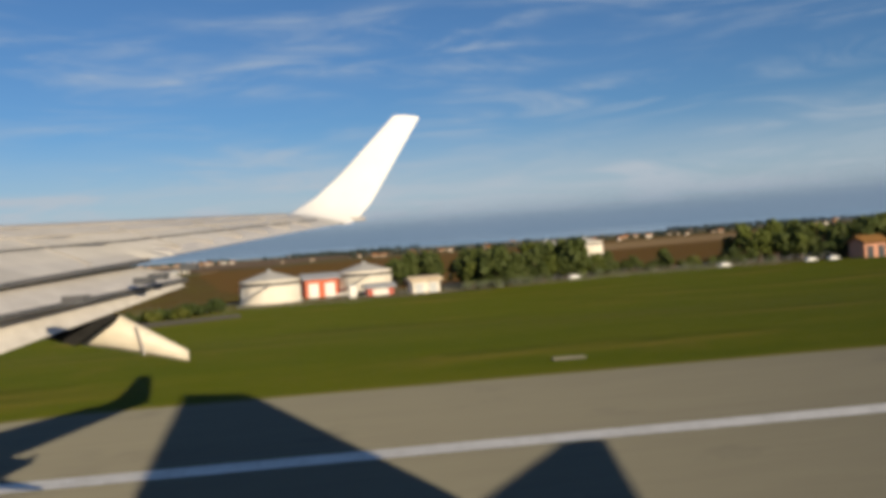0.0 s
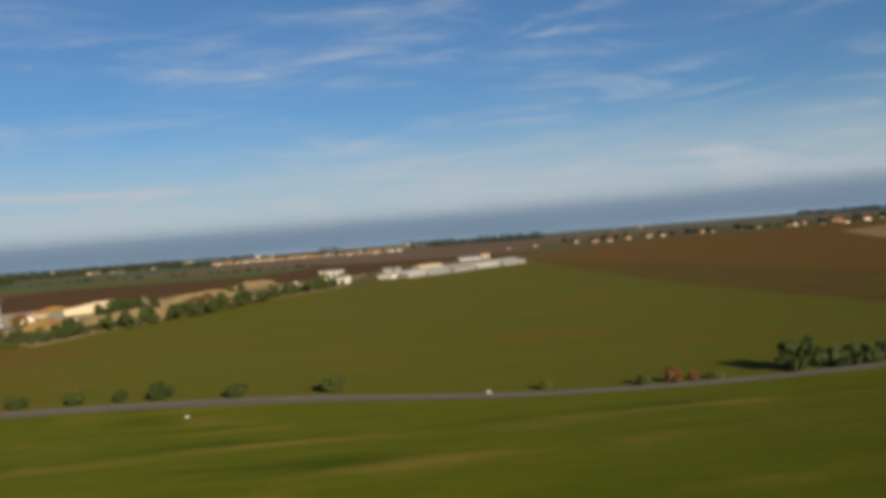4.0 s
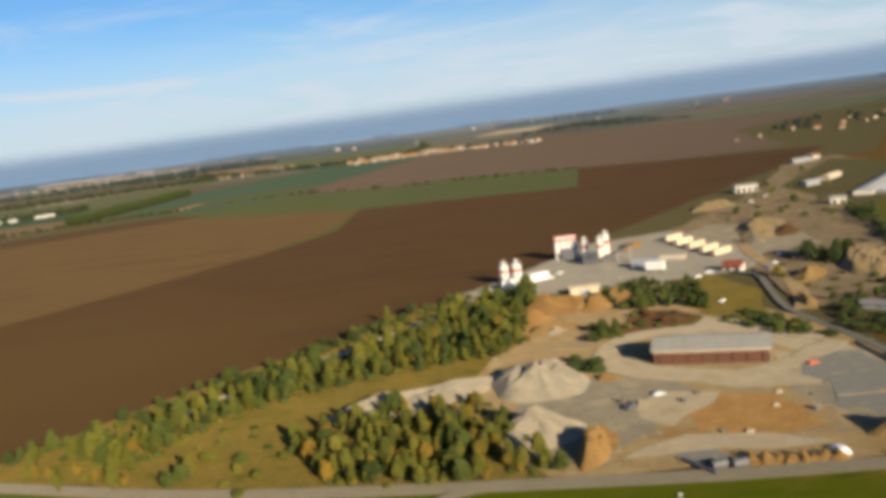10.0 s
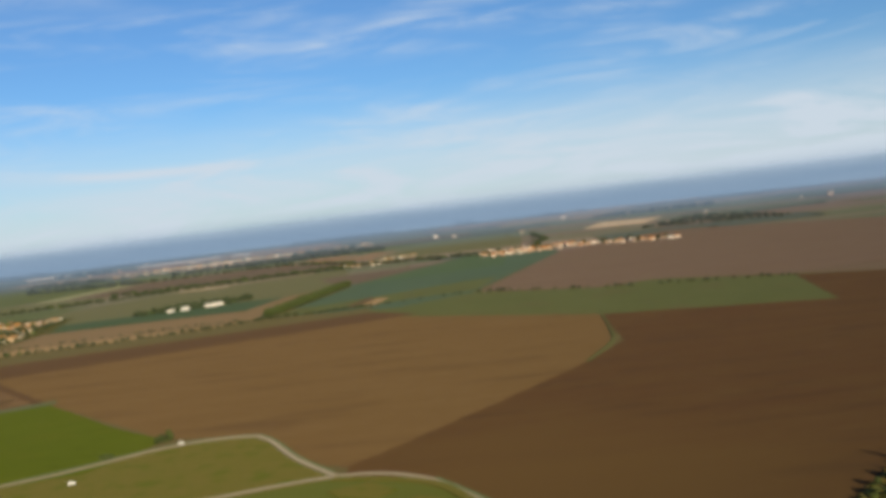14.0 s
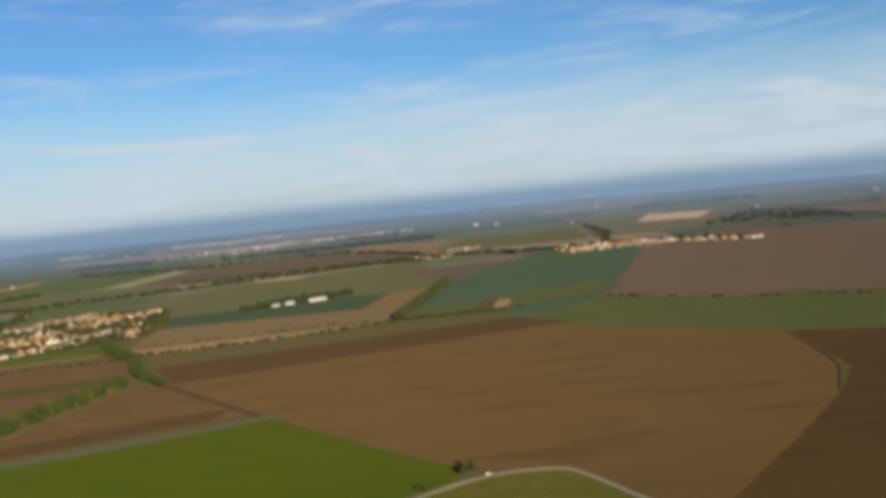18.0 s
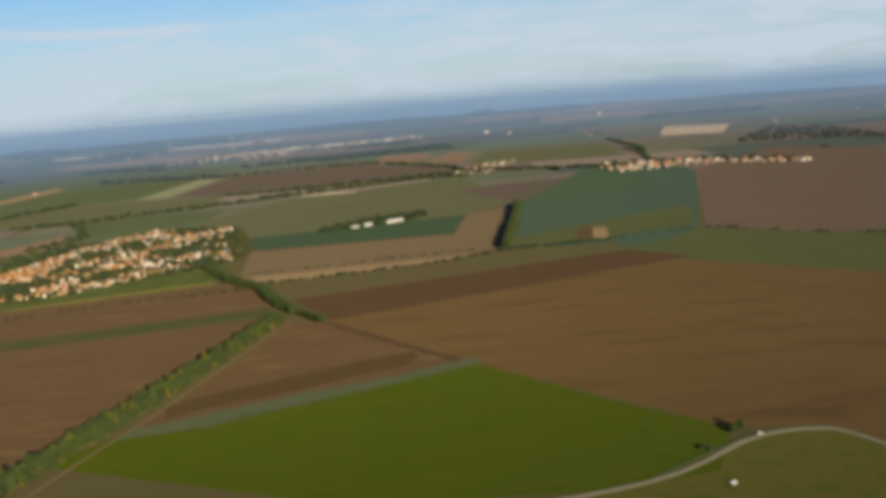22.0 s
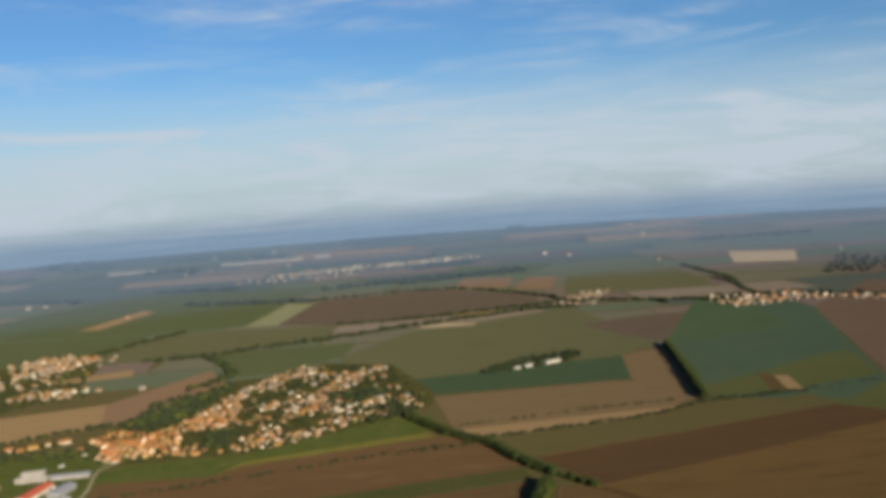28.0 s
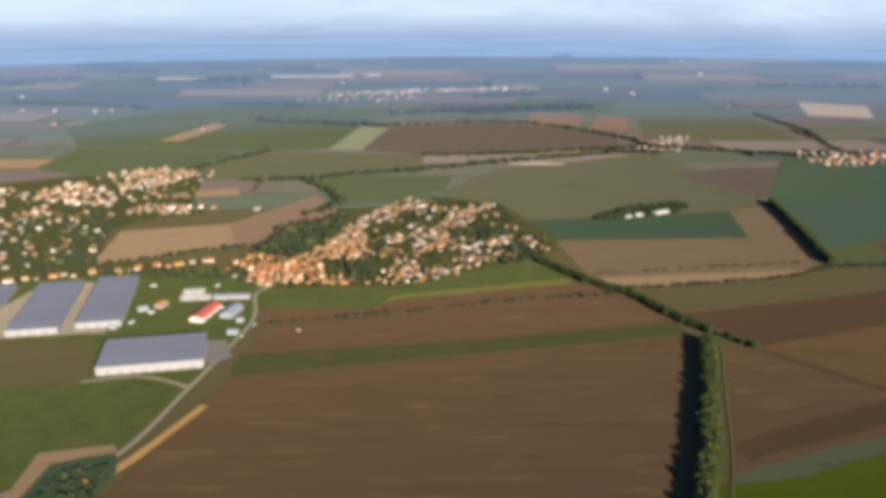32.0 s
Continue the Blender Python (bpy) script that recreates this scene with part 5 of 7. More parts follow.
def joined_houses(name, label, spots, seed):
    """Many small far houses, walls and roofs, as one object."""
    rnd = random.Random(seed)
    mats = ["far_plaster", "far_plaster", "house_white", "roof_tile", "roof_brown", "roof_slate"]
    verts, faces, index = [], [], []
    for x, y, rz, s in spots:
        a, b, h, r = s * rnd.uniform(4, 6), s * rnd.uniform(3, 3.8), s * rnd.uniform(2.8, 4.8), s * rnd.uniform(1.8, 3)
        m = pose(x, y, 0, 0, 0, rz)
        k = len(verts)
        pts = [(-a, -b, -0.2), (a, -b, -0.2), (a, b, -0.2), (-a, b, -0.2), (-a, -b, h), (a, -b, h), (a, b, h), (-a, b, h), (-a, 0, h + r), (a, 0, h + r),
               (-a - 0.4, -b - 0.4, h - 0.2), (a + 0.4, -b - 0.4, h - 0.2), (a + 0.4, 0, h + r + 0.15), (-a - 0.4, 0, h + r + 0.15), (a + 0.4, b + 0.4, h - 0.2), (-a - 0.4, b + 0.4, h - 0.2)]
        verts += [tuple(m @ Vector(p)) for p in pts]
        wall, roof = rnd.choices((0, 1, 2), (5, 4, 3))[0], rnd.choices((3, 4, 5), (5, 3, 1.6))[0]
        for f in ((0, 1, 5, 4), (2, 3, 7, 6), (1, 2, 6, 9, 5), (3, 0, 4, 8, 7)):
            faces.append([k + i for i in f])
            index.append(wall)
        for f in ((10, 11, 12, 13), (13, 12, 14, 15)):
            faces.append([k + i for i in f])
            index.append(roof)
    me = bpy.data.meshes.new(name)
    me.from_pydata(verts, [], faces)
    for m in mats:
        me.materials.append(M[m])
    me.polygons.foreach_set("material_index", index)
    return tagged(new(name, me), label, "village", kind="stuff")


rnd = random.Random(60)
VILLAGE = [(-1300, 856), (-1262, 836), (-1139, 838), (-1030, 910), (-970, 960), (-962, 1000), (-1010, 1178), (-1105, 1228), (-1150, 1165), (-1228, 965)]
taken, plots = [], []


def plot(x, y, rz, where, group, shares=None, big=None):
    """One house, if no other stands too near: orange farm roofs in the old village, white houses to the east."""
    big = big or rnd.uniform(0.36, 0.60)
    room = 2.0 + 5.2 * big
    if any((x - a) ** 2 + (y - b) ** 2 < ((room + c) * 0.52) ** 2 for a, b, c in taken):
        return
    if -1196 < x < -1162 and 846 < y < 912:
        return
    east = min(1, max(0, (x + 1180) / 120))
    taken.append((x, y, room))
    plots.append((y, x, rz, rnd.choices(range(6), shares or (8, 0.8 + 3 * east, 7 - 4 * east, 4 - 3 * east, 0.6 + 2.6 * east, 0.8 + 4 * east))[0], big, where, group))


# long farm ranges round their yards at the old end
for x, y in scatter([(-1317, 915), (-1312, 943), (-1260, 925), (-1223, 906), (-1217, 855), (-1257, 841), (-1278, 852)], 8.5, rnd, 60):
    plot(x, y, 28 + 90 * rnd.randint(0, 1) + rnd.uniform(-8, 8), "round a farmyard", "houses of the village", (8, 0.3, 2, 8, 0, 0.3), rnd.uniform(0.72, 0.95))
for x, y in scatter([(-1229, 956), (-1206, 1024), (-1179, 1024), (-1177, 941), (-1211, 924)], 7.5, rnd, 34):
    plot(x, y, 62 + 90 * rnd.randint(0, 1) + rnd.uniform(-8, 8), "on a village street", "houses of the village", (5, 2, 2, 9, 0, 1), rnd.uniform(0.55, 0.8))

for street in ([(-1280, 842), (-1250, 873), (-1224, 956), (-1192, 1057), (-1145, 1162), (-1106, 1231)], [(-1138, 869), (-1121, 942), (-1079, 1053), (-1036, 1159), (-1007, 1182)], [(-1313, 894), (-1259, 854), (-1190, 856), (-1143, 846), (-1097, 870), (-1039, 928), (-969, 972)],
               [(-1196, 933), (-1146, 954), (-1094, 976), (-1013, 998), (-962, 999)], [(-1170, 1000), (-1120, 1020), (-1060, 1040)]):
    line = smooth_line(street, 7.0)
    for p, q in zip(line, line[1:]):
        turn = math.degrees(math.atan2((q - p).y, (q - p).x))
        for side, share in ((-6, 0.9), (6, 0.9), (14, 0.35), (-14, 0.35)):
            if rnd.random() < share * (0.35 + 1.1 * max(0, 0.5 + noise.noise(Vector((p.x * 0.02, p.y * 0.02, 9))))):
                n = Vector((-(q - p).y, (q - p).x, 0)).normalized() * (side + rnd.uniform(-3.5, 3.5))
                plot(p.x + n.x, p.y + n.y, turn + 90 * rnd.randint(0, 1) + rnd.uniform(-6, 6), "on a village street", "houses of the village")
for poly, n in (([(-1112, 955), (-1100, 1000), (-1010, 1004), (-996, 975), (-1060, 938)], 26), ([(-1140, 1160), (-1120, 1190), (-1010, 1135), (-1008, 1105), (-1070, 1120)], 24)):
    for x, y in scatter(poly, 8.0, rnd, n):
        plot(x, y, 30 + 90 * rnd.randint(0, 1) + rnd.uniform(-9, 9), "among garden trees", "houses of the village", (2, 7, 1, 1, 3, 5), rnd.uniform(0.5, 0.75))
for x, y in scatter(VILLAGE, 9.0, rnd, 230):
    if noise.noise(Vector((x * 0.03, y * 0.03, 4))) > 0.12:
        plot(x, y, 25 + 90 * rnd.randint(0, 1) + rnd.uniform(-14, 14), "in the village", "houses of the village")
plots.sort()
for y, x, rz, k, big, where, group in plots[:290]:
    house(x, y, rz, k, big, where, group)
for k in range(17):
    u = k / 16
    house(-1532 + 190 * u + rnd.uniform(-4, 4), 856 + 66 * u + rnd.uniform(-6, 8), 20 + rnd.uniform(-12, 12), rnd.choice((0, 1, 2, 3, 5)), rnd.uniform(0.55, 0.85), "on a lane", "houses on the lane")


def spots_in(poly, gap, n, s=0.85):
    return [(x, y, rnd.choice((0, 90)) + rnd.uniform(-25, 25), s * rnd.uniform(0.7, 1.15)) for x, y in scatter(poly, gap, rnd, n)]


joined_houses("village_houses", "farther orange-roofed houses of the village", [(x, y, rz, big * 1.05) for y, x, rz, k, big, where, group in plots[290:]], 60)
joined_houses("town_houses", "orange-roofed houses of a small town among trees",
              spots_in([(-1595, 1412), (-1576, 1467), (-1473, 1436), (-1503, 1322), (-1555, 1289)], 13, 62, 0.85) + spots_in([(-1677, 1270), (-1652, 1362), (-1553, 1256), (-1537, 1194), (-1593, 1206), (-1659, 1238)], 12.5, 64, 0.82)
              + spots_in([(-1652, 1142), (-1633, 1197), (-1599, 1123), (-1637, 1107)], 9, 30, 0.7) + spots_in([(-1511, 1147), (-1489, 1193), (-1432, 1192), (-1420, 1145)], 9, 30, 0.75) + spots_in([(-1790, 1190), (-1690, 1120), (-1690, 1260), (-1740, 1330)], 14, 40, 0.75) + spots_in([(-1700, 1240), (-1620, 1420), (-1560, 1480), (-1440, 1440), (-1480, 1250), (-1530, 1170)], 17, 60, 0.72)
              + spots_in([(-1660, 1130), (-1530, 1170), (-1480, 960), (-1545, 890), (-1680, 900)], 15, 70, 0.68) + [(-1416, 1182, 20, 0.9), (-1396, 1177, 15, 0.8), (-1335, 1164, 30, 0.9)], 61)
joined_houses("hamlet_houses", "red and white houses of a hamlet in a valley", spots_in([(-690, 1650), (-620, 1610), (-585, 1700), (-541, 1800), (-600, 1790)], 14, 34, 0.7), 62)
joined_houses("ribbon_village", "red-roofed houses of a long village beyond green fields", spots_in([(-440, 1585), (-400, 1450), (-330, 1470), (-230, 1470), (-130, 1395), (-95, 1415), (-150, 1480), (-215, 1530), (-270, 1600), (-330, 1590)], 13, 120, 0.72), 63)
joined_houses("horizon_village", "far village of pale houses near the horizon", spots_in([(-1380, 2590), (-1200, 2650), (-720, 2790), (-740, 2880), (-1250, 2740), (-1370, 2660)], 15, 130, 0.85) + spots_in([(-1450, 2450), (-1100, 2500), (-1120, 2570), (-1450, 2530)], 22, 24, 0.7), 64)
joined_houses("airfield_village", "white and red houses of a village beyond the ploughed fields", spots_in([(-40, 800), (420, 760), (900, 860), (1000, 960), (200, 960), (-20, 850)], 20, 55, 0.5), 65)
joined_houses("far_farmsteads", "scattered far farmsteads", [(rnd.uniform(-2600, 1600), rnd.uniform(1800, 4300), rnd.uniform(0, 180), rnd.uniform(0.6, 1.1)) for _ in range(40)], 66)


# ---- sheds and halls ----
def shed(name, x, y, rz, sx, sy, h, rise, wall, roof, label, category="shed", doors=2, door_mat="grey_metal", group=""):
    ob = thing(name, x, y, rz, label, category, group)
    part("wall", gable_walls(sx, sy, h, rise), wall, ob)
    part("roof", gable(sx, sy, h, rise, 0.5, 0.25), roof, ob)
    for k in range(doors):
        dx = (k + 0.5) / doors * sx - sx / 2
        part("door", boxed(dx, -sy / 2 - 0.03, -0.1, min(3.6, sx / doors * 0.6), 0.14, h * 0.72), door_mat, ob)
    return ob


def warehouse(x, y, rz, sx, sy, h, label, docks, group="warehouses"):
    ob = thing("warehouse", x, y, rz, label, "warehouse", group)
    part("wall", boxed(0, 0, -0.3, sx, sy, h + 0.3), "hall_wall", ob)
    bm = boxed(0, 0, h - 0.4, sx + 0.8, sy + 0.8, 0.7, 0, 0.15)
    part("roof", bm, "roof_hall", ob)
    part("trim", boxed(0, 0, h - 1.4, sx + 0.3, sy + 0.3, 0.8), "grey_metal", ob, "grey metal cornice band")
    for k in range(int(sy / 24)):
        part("skylight", boxed(0, (k + 0.5) * 24 - sy / 2, h + 0.3, sx * 0.82, 0.8, 0.12), "roof_hall", ob)
    for k in range(docks):
        part("dock_door", boxed((k + 0.5) / docks * sx - sx / 2, -sy / 2 - 0.06, 0.6, 2.6, 0.2, 3.2), "grey_metal", ob)
    part("plinth", boxed(0, 0, -0.3, sx + 0.2, sy + 0.2, 1.2), "concrete", ob)
    return ob


warehouse(-1330, 656, 10, 80, 58, 7.5, "large white warehouse with a grey flat roof beside the road", 9)
warehouse(-1460, 772, 10, 42, 132, 6.5, "long white warehouse with a slate-grey roof", 4)
warehouse(-1409, 788, 10, 38, 132, 6.5, "long white warehouse with a slate-grey roof", 4)
warehouse(-1526, 770, 10, 44, 122, 6.5, "long white warehouse beyond a paved lane", 4)
sheet("pavement_1", "yard_grey", [(-1520, 695), (-1495, 845), (-1405, 858), (-1388, 712)], "pale concrete lanes between warehouses", "pavement")
sheet("pavement_2", "road_dark", [(-1286, 640), (-1298, 690), (-1280, 692), (-1268, 655)], "dark asphalt loading yard", "pavement")
sheet("basin_rim", "straw", [(-1358, 445), (-1360, 503), (-1316, 513), (-1310, 503), (-1330, 497), (-1347, 489), (-1350, 445)], "bare orange earth rim of a retention basin", "earth bank")
sheet("basin", "wheat_dark", [(-1350, 445), (-1347, 489), (-1330, 497), (-1311, 502), (-1303, 480), (-1310, 445)], "dark overgrown basin beside the road", "basin")
shed("red_hall", -1311, 754, 78, 40, 13, 4.5, 1.8, "house_white", "orange_red", "white hall with a bright red roof on grass", "hall", 3)
shed("grey_shed", -1288, 756, 78, 26, 12, 4.5, 1.5, "grey_metal", "roof_grey", "grey metal shed beside the red-roofed hall", "shed", 2)
for x, y, rz, sx, sy, mat in ((-1330, 798, 4, 28, 9, "roof_slate"), (-1296, 800, 3, 34, 9, "roof_grey"), (-1336, 816, 8, 20, 9, "roof_slate"), (-1358, 778, 75, 12, 8, "roof_tile"), (-1372, 768, 20, 9, 7, "roof_grey"), (-1384, 722, 0, 6, 5, "roof_grey"), (-1277, 706, 0, 9, 6, "roof_grey"), (-1276, 735, 0, 6, 5, "roof_grey")):
    shed("workshop", x, y, rz, sx, sy, 3.2, 1.0, "hall_wall", mat, "small white workshop near the warehouses", "workshop", 2, group="workshops near the warehouses")
for x, y, rz, sx, sy in ((-838, 1107, 25, 9, 5), (-820, 1115, 20, 13, 6), (-788, 1129, 28, 22, 8)):
    shed("barn", x, y, rz, sx, sy, 2.4, 1.2, "house_white", "roof_pale", "pale-roofed farm barn among dark trees", "barn", 2, group="barns of the lone farm")
for x, y, sx in ((-1490, 3270, 300), (-1270, 3320, 60), (-1950, 3200, 160)):
    shed("depot", x, y, 5, sx, 60, 5, 1.0, "far_plaster", "roof_grey", "long white depot near the horizon", "depot", 6, group="distant depots")

for x, y, rz in ((-1382, 838, 5), (-1362, 760, 12), (-1318, 836, 60), (-1300, 770, 8), (-1296, 752, 75), (-1372, 735, 70)):
    shed("container", x, y, rz, 4.6, 2.2, 2.0, 0.15, "white_paint", "roof_pale", "white storage container beside the warehouses", "container", 1, group="containers at the warehouses")
# brick shed of the yard
BR = -22
ob = shed("brick_shed", -272.6, 180, BR, 23.5, 10.5, 3.7, 1.3, "brick_wall", "roof_shed", "long dark brick shed with a pale eaves band and grey roof", "shed", 0)
part("eaves_band", boxed(0, -5.32, 2.95, 23.6, 0.14, 0.55), "cream_wall", ob, "pale beige band under the eaves")
part("end_wall", boxed(11.82, 0, -0.2, 0.16, 10.4, 3.9), "hall_wall", ob, "pale plastered end wall")
part("gate", boxed(11.95, 2.2, -0.1, 0.12, 1.8, 1.9), "red_paint", ob, "red gate in the end wall")
for k in range(8):
    part("pilaster", boxed(-10.5 + k * 3.0, -5.36, -0.2, 0.35, 0.2, 3.1), "brick_wall", ob)
shed("site_office", -235.5, 261, -38, 5.4, 4.2, 2.2, 1.3, "house_white", "roof_dull_red", "white house with a red roof at the works gate", "house", 2, "glass_dark")
shed("small_shed", -224.5, 199, -46, 7, 3.2, 1.5, 0.4, "hall_wall", "roof_hall", "low grey-roofed shed among dark trees", "shed", 2)
shed("plant_shed", -256.5, 284, -34, 8, 4.5, 2.5, 0.8, "white_paint", "roof_grey", "white shed of the concrete plant", "shed", 2)
shed("plant_store", -245, 291, -25, 8, 4, 1.4, 0.4, "cream_wall", "cream_wall", "low cream store of the concrete plant", "shed", 1)
shed("cream_shed", -283, 259.5, -4, 8.5, 3, 2.3, 0.3, "cream_wall", "cream_wall", "cream flat-roofed shed beside the apron", "shed", 1)
# white works further on
shed("white_works", -158, 441, -8, 11, 6, 3.8, 0.5, "house_white", "hall_wall", "two-storey white works building with a flat roof", "building", 4, "glass_dark")
shed("white_block", -150, 362, -20, 6, 5, 3.2, 0.5, "house_white", "hall_wall", "small white block beside the sheds", "building", 2, "glass_dark")
shed("long_shed", -99, 411, 48, 99, 8, 2.2, 0.8, "house_white", "roof_pale", "very long grey-roofed shed at the field's edge", "shed", 12)
for k, (u, sx, sy, h, roof) in enumerate(((-40, 12, 5, 2.0, "white_paint"), (-24, 15, 4, 1.6, "roof_grey"), (-6, 16, 5, 1.9, "roof_shed"), (14, 18, 4, 1.7, "white_paint"), (36, 20, 4.5, 1.8, "roof_grey"))):
    a = radians(48)
    shed("lean_to", -99 + u * math.cos(a) + 7.2 * math.sin(a), 411 + u * math.sin(a) - 7.2 * math.cos(a), 48, sx, sy, h, 0.35, "hall_wall", roof, "low pale lean-to along the long shed", "shed", 3, group="lean-tos along the long shed")
shed("works_hall", -110, 446, 42, 16, 5, 2.4, 0.7, "cream_wall", "cream_wall", "cream works hall between trees", "hall", 3)
shed("works_hall", -129, 430, 20, 9, 5, 2.6, 0.7, "hall_wall", "roof_grey", "pale works hall between trees", "hall", 2)
shed("works_hall", -79, 546, 15, 14, 5, 2.2, 0.8, "hall_wall", "roof_grey", "pale works hall beyond the sheds", "hall", 3)
shed("white_house", -69, 548, 15, 5.5, 5, 3.6, 0.9, "house_white", "roof_brown", "white two-storey house beyond the sheds", "house", 2, "glass_dark")


# ---- the concrete plant ----
def silo(x, y, r, h, label, legs=True, group="silos of the concrete plant"):
    ob = thing("silo", x, y, 0, label, "silo", group)
    z0 = 3.0 if legs else 0.0
    bm = bmesh.new()
    tube(bm, (0, 0, z0), (0, 0, h), r, r, 20)
    part("body", bm, "silo_white", ob)
    part("hopper", tube(bmesh.new(), (0, 0, z0 - 2.0), (0, 0, z0), 0.3, r, 16), "silo_white", ob)
    part("cap", tube(bmesh.new(), (0, 0, h), (0, 0, h + 0.7), r, r * 0.3, 20), "silo_white", ob)
    part("band", tube(bmesh.new(), (0, 0, h * 0.68), (0, 0, h * 0.80), r + 0.04, r + 0.04, 20), "red_paint", ob, "red painted band")
    part("filter", tube(bmesh.new(), (0, 0, h + 0.6), (0, 0, h + 1.9), 0.45, 0.45, 10), "silo_white", ob)
    for k in range(4):
        a = radians(45 + 90 * k)
        part("leg", tube(bmesh.new(), (r * 0.85 * math.cos(a), r * 0.85 * math.sin(a), -0.3), (r * 0.85 * math.cos(a), r * 0.85 * math.sin(a), z0 + 0.2), 0.16, 0.16, 6), "grey_metal", ob)
    bm = bmesh.new()
    for s in (-0.25, 0.25):
        tube(bm, (r + 0.15, s, 0), (r + 0.15, s, h + 1.0), 0.04, 0.04, 5)
    for z in np.arange(0.4, h, 0.6):
        tube(bm, (r + 0.15, -0.25, z), (r + 0.15, 0.25, z), 0.03, 0.03, 4)
    part("ladder", bm, "grey_metal", ob)
    rail = bmesh.new()
    for k in range(10):
        a, b = k * math.tau / 10, (k + 1) * math.tau / 10
        tube(rail, (r * math.cos(a), r * math.sin(a), h + 1.0), (r * math.cos(b), r * math.sin(b), h + 1.0), 0.04, 0.04, 4)
        tube(rail, (r * math.cos(a), r * math.sin(a), h - 0.1), (r * math.cos(a), r * math.sin(a), h + 1.0), 0.04, 0.04, 4)
    part("railing", rail, "grey_metal", ob)
    return ob


silo(-303.6, 288.2, 1.55, 6.6, "tall white cement silo with a red band")
silo(-299.6, 286.5, 1.55, 6.9, "tall white cement silo with a red band")
silo(-266.8, 304.5, 1.25, 8.2, "slender white silo with a red band beside the mixer")
silo(-264.4, 306, 1.25, 9.4, "slender white silo with a red band beside the mixer")
silo(-270.8, 312, 1.1, 7.2, "slender white silo with a red band beside the mixer")
ob = thing("mixing_tower", -276.5, 319, -6, "white and red mixing tower on steel legs", "tower")
ob.scale = (1, 1, 0.92)
for k in range(4):
    x = -3.0 + 2.0 * k
    store = part("bin", tube(bmesh.new(), (x, 0, 3.4 if k in (0, 3) else 5.0), (x, 0, 9.6), 0.98, 0.98, 16), "silo_white", ob, "slim white storage bin")
    part("cap", tube(bmesh.new(), (x, 0, 9.6), (x, 0, 10.3), 1.0, 0.4, 16), "red_paint", store, "red conical cap")
    part("band", tube(bmesh.new(), (x, 0, 8.0), (x, 0, 8.7), 1.02, 1.02, 16), "red_paint", store, "red painted band")
part("gantry", boxed(0, 0, 9.5, 7.8, 1.4, 0.35), "white_paint", ob, "white walkway across the bins")
for k in range(5):
    part("sign_bar", boxed(-2.8 + 1.4 * k, -1.05, 8.9, 0.9, 0.10, 0.45), "white_paint", ob)
part("lower_frame", boxed(0.6, 0, 0.0, 4.6, 3.6, 4.6), "dark_metal", ob, "dark mixer under the tower")
for sx in (-1, 1):
    for sy in (-1, 1):
        part("leg", boxed(sx * 3.4, sy * 0.8, -0.3, 0.4, 0.4, 5.8), "white_paint", ob)
        part("brace", tube(bmesh.new(), (sx * 3.4, sy * 0.8, 0.3), (0, sy * 0.8, 5.2), 0.12, 0.12, 6), "grey_metal", ob)
part("stair", boxed(4.5, 0, 0, 0.8, 1.4, 6.6), "grey_metal", ob)
ob = thing("conveyor", -262, 300, -25, "grey inclined conveyor of the concrete plant", "conveyor")
part("belt", boxed(0, 0, 0, 14, 1.2, 0.8), "dark_metal", ob)
ob.children[0].matrix_basis = pose(0, 0, 3.6, 0, -24, 0)
for x, z in ((-4.5, 1.6), (0, 3.5), (4.5, 5.6)):
    part("support", boxed(x, 0, -0.3, 0.25, 1.0, z + 0.3), "grey_metal", ob)
ob = thing("batch_house", -270.5, 304, -20, "dark steel batching house between the silos", "building")
part("body", boxed(0, 0, -0.2, 5.5, 4, 4.0, 0, 0.08), "dark_metal", ob)
part("roof", boxed(0, 0, 3.8, 5.9, 4.4, 0.25), "dark_metal", ob)
part("window", boxed(0, -2.03, 2.4, 2.4, 0.1, 1.0), "glass_dark", ob)


def trailer(x, y, rz, mat="cream_wall", length=12.0, label="cream box trailer parked on gravel", group="parked trailers"):
    ob = thing("trailer", x, y, rz, label, "trailer", group)
    part("box", boxed(0, 0, 1.0, length, 2.5, 2.7, 0, 0.08), mat, ob)
    part("chassis", boxed(0, 0, 0.75, length * 0.95, 1.1, 0.3), "dark_metal", ob)
    for dx in (-length * 0.36, -length * 0.26, length * 0.30):
        for s in (-1, 1):
            part("wheel", tube(bmesh.new(), (dx, s * 1.2, 0.5), (dx, s * 0.9, 0.5), 0.5, 0.5, 14), "rubber", ob)
    return ob


for x, y, rz in ((-233.2, 327, 27), (-232.8, 316.5, 29), (-231.6, 306.5, 31), (-230.4, 296.5, 32), (-229.4, 287.5, 30)):
    trailer(x, y, rz, "cream_wall", 9.0).scale = (0.92, 0.75, 0.72)
for x, y, rz, n in ((-293, 284, 14, 7), (-303, 279, 8, 6), (-256, 275, -34, 6)):
    trailer(x, y, rz, "white_paint", n, "white tank trailer on the concrete apron", "trailers on the apron")


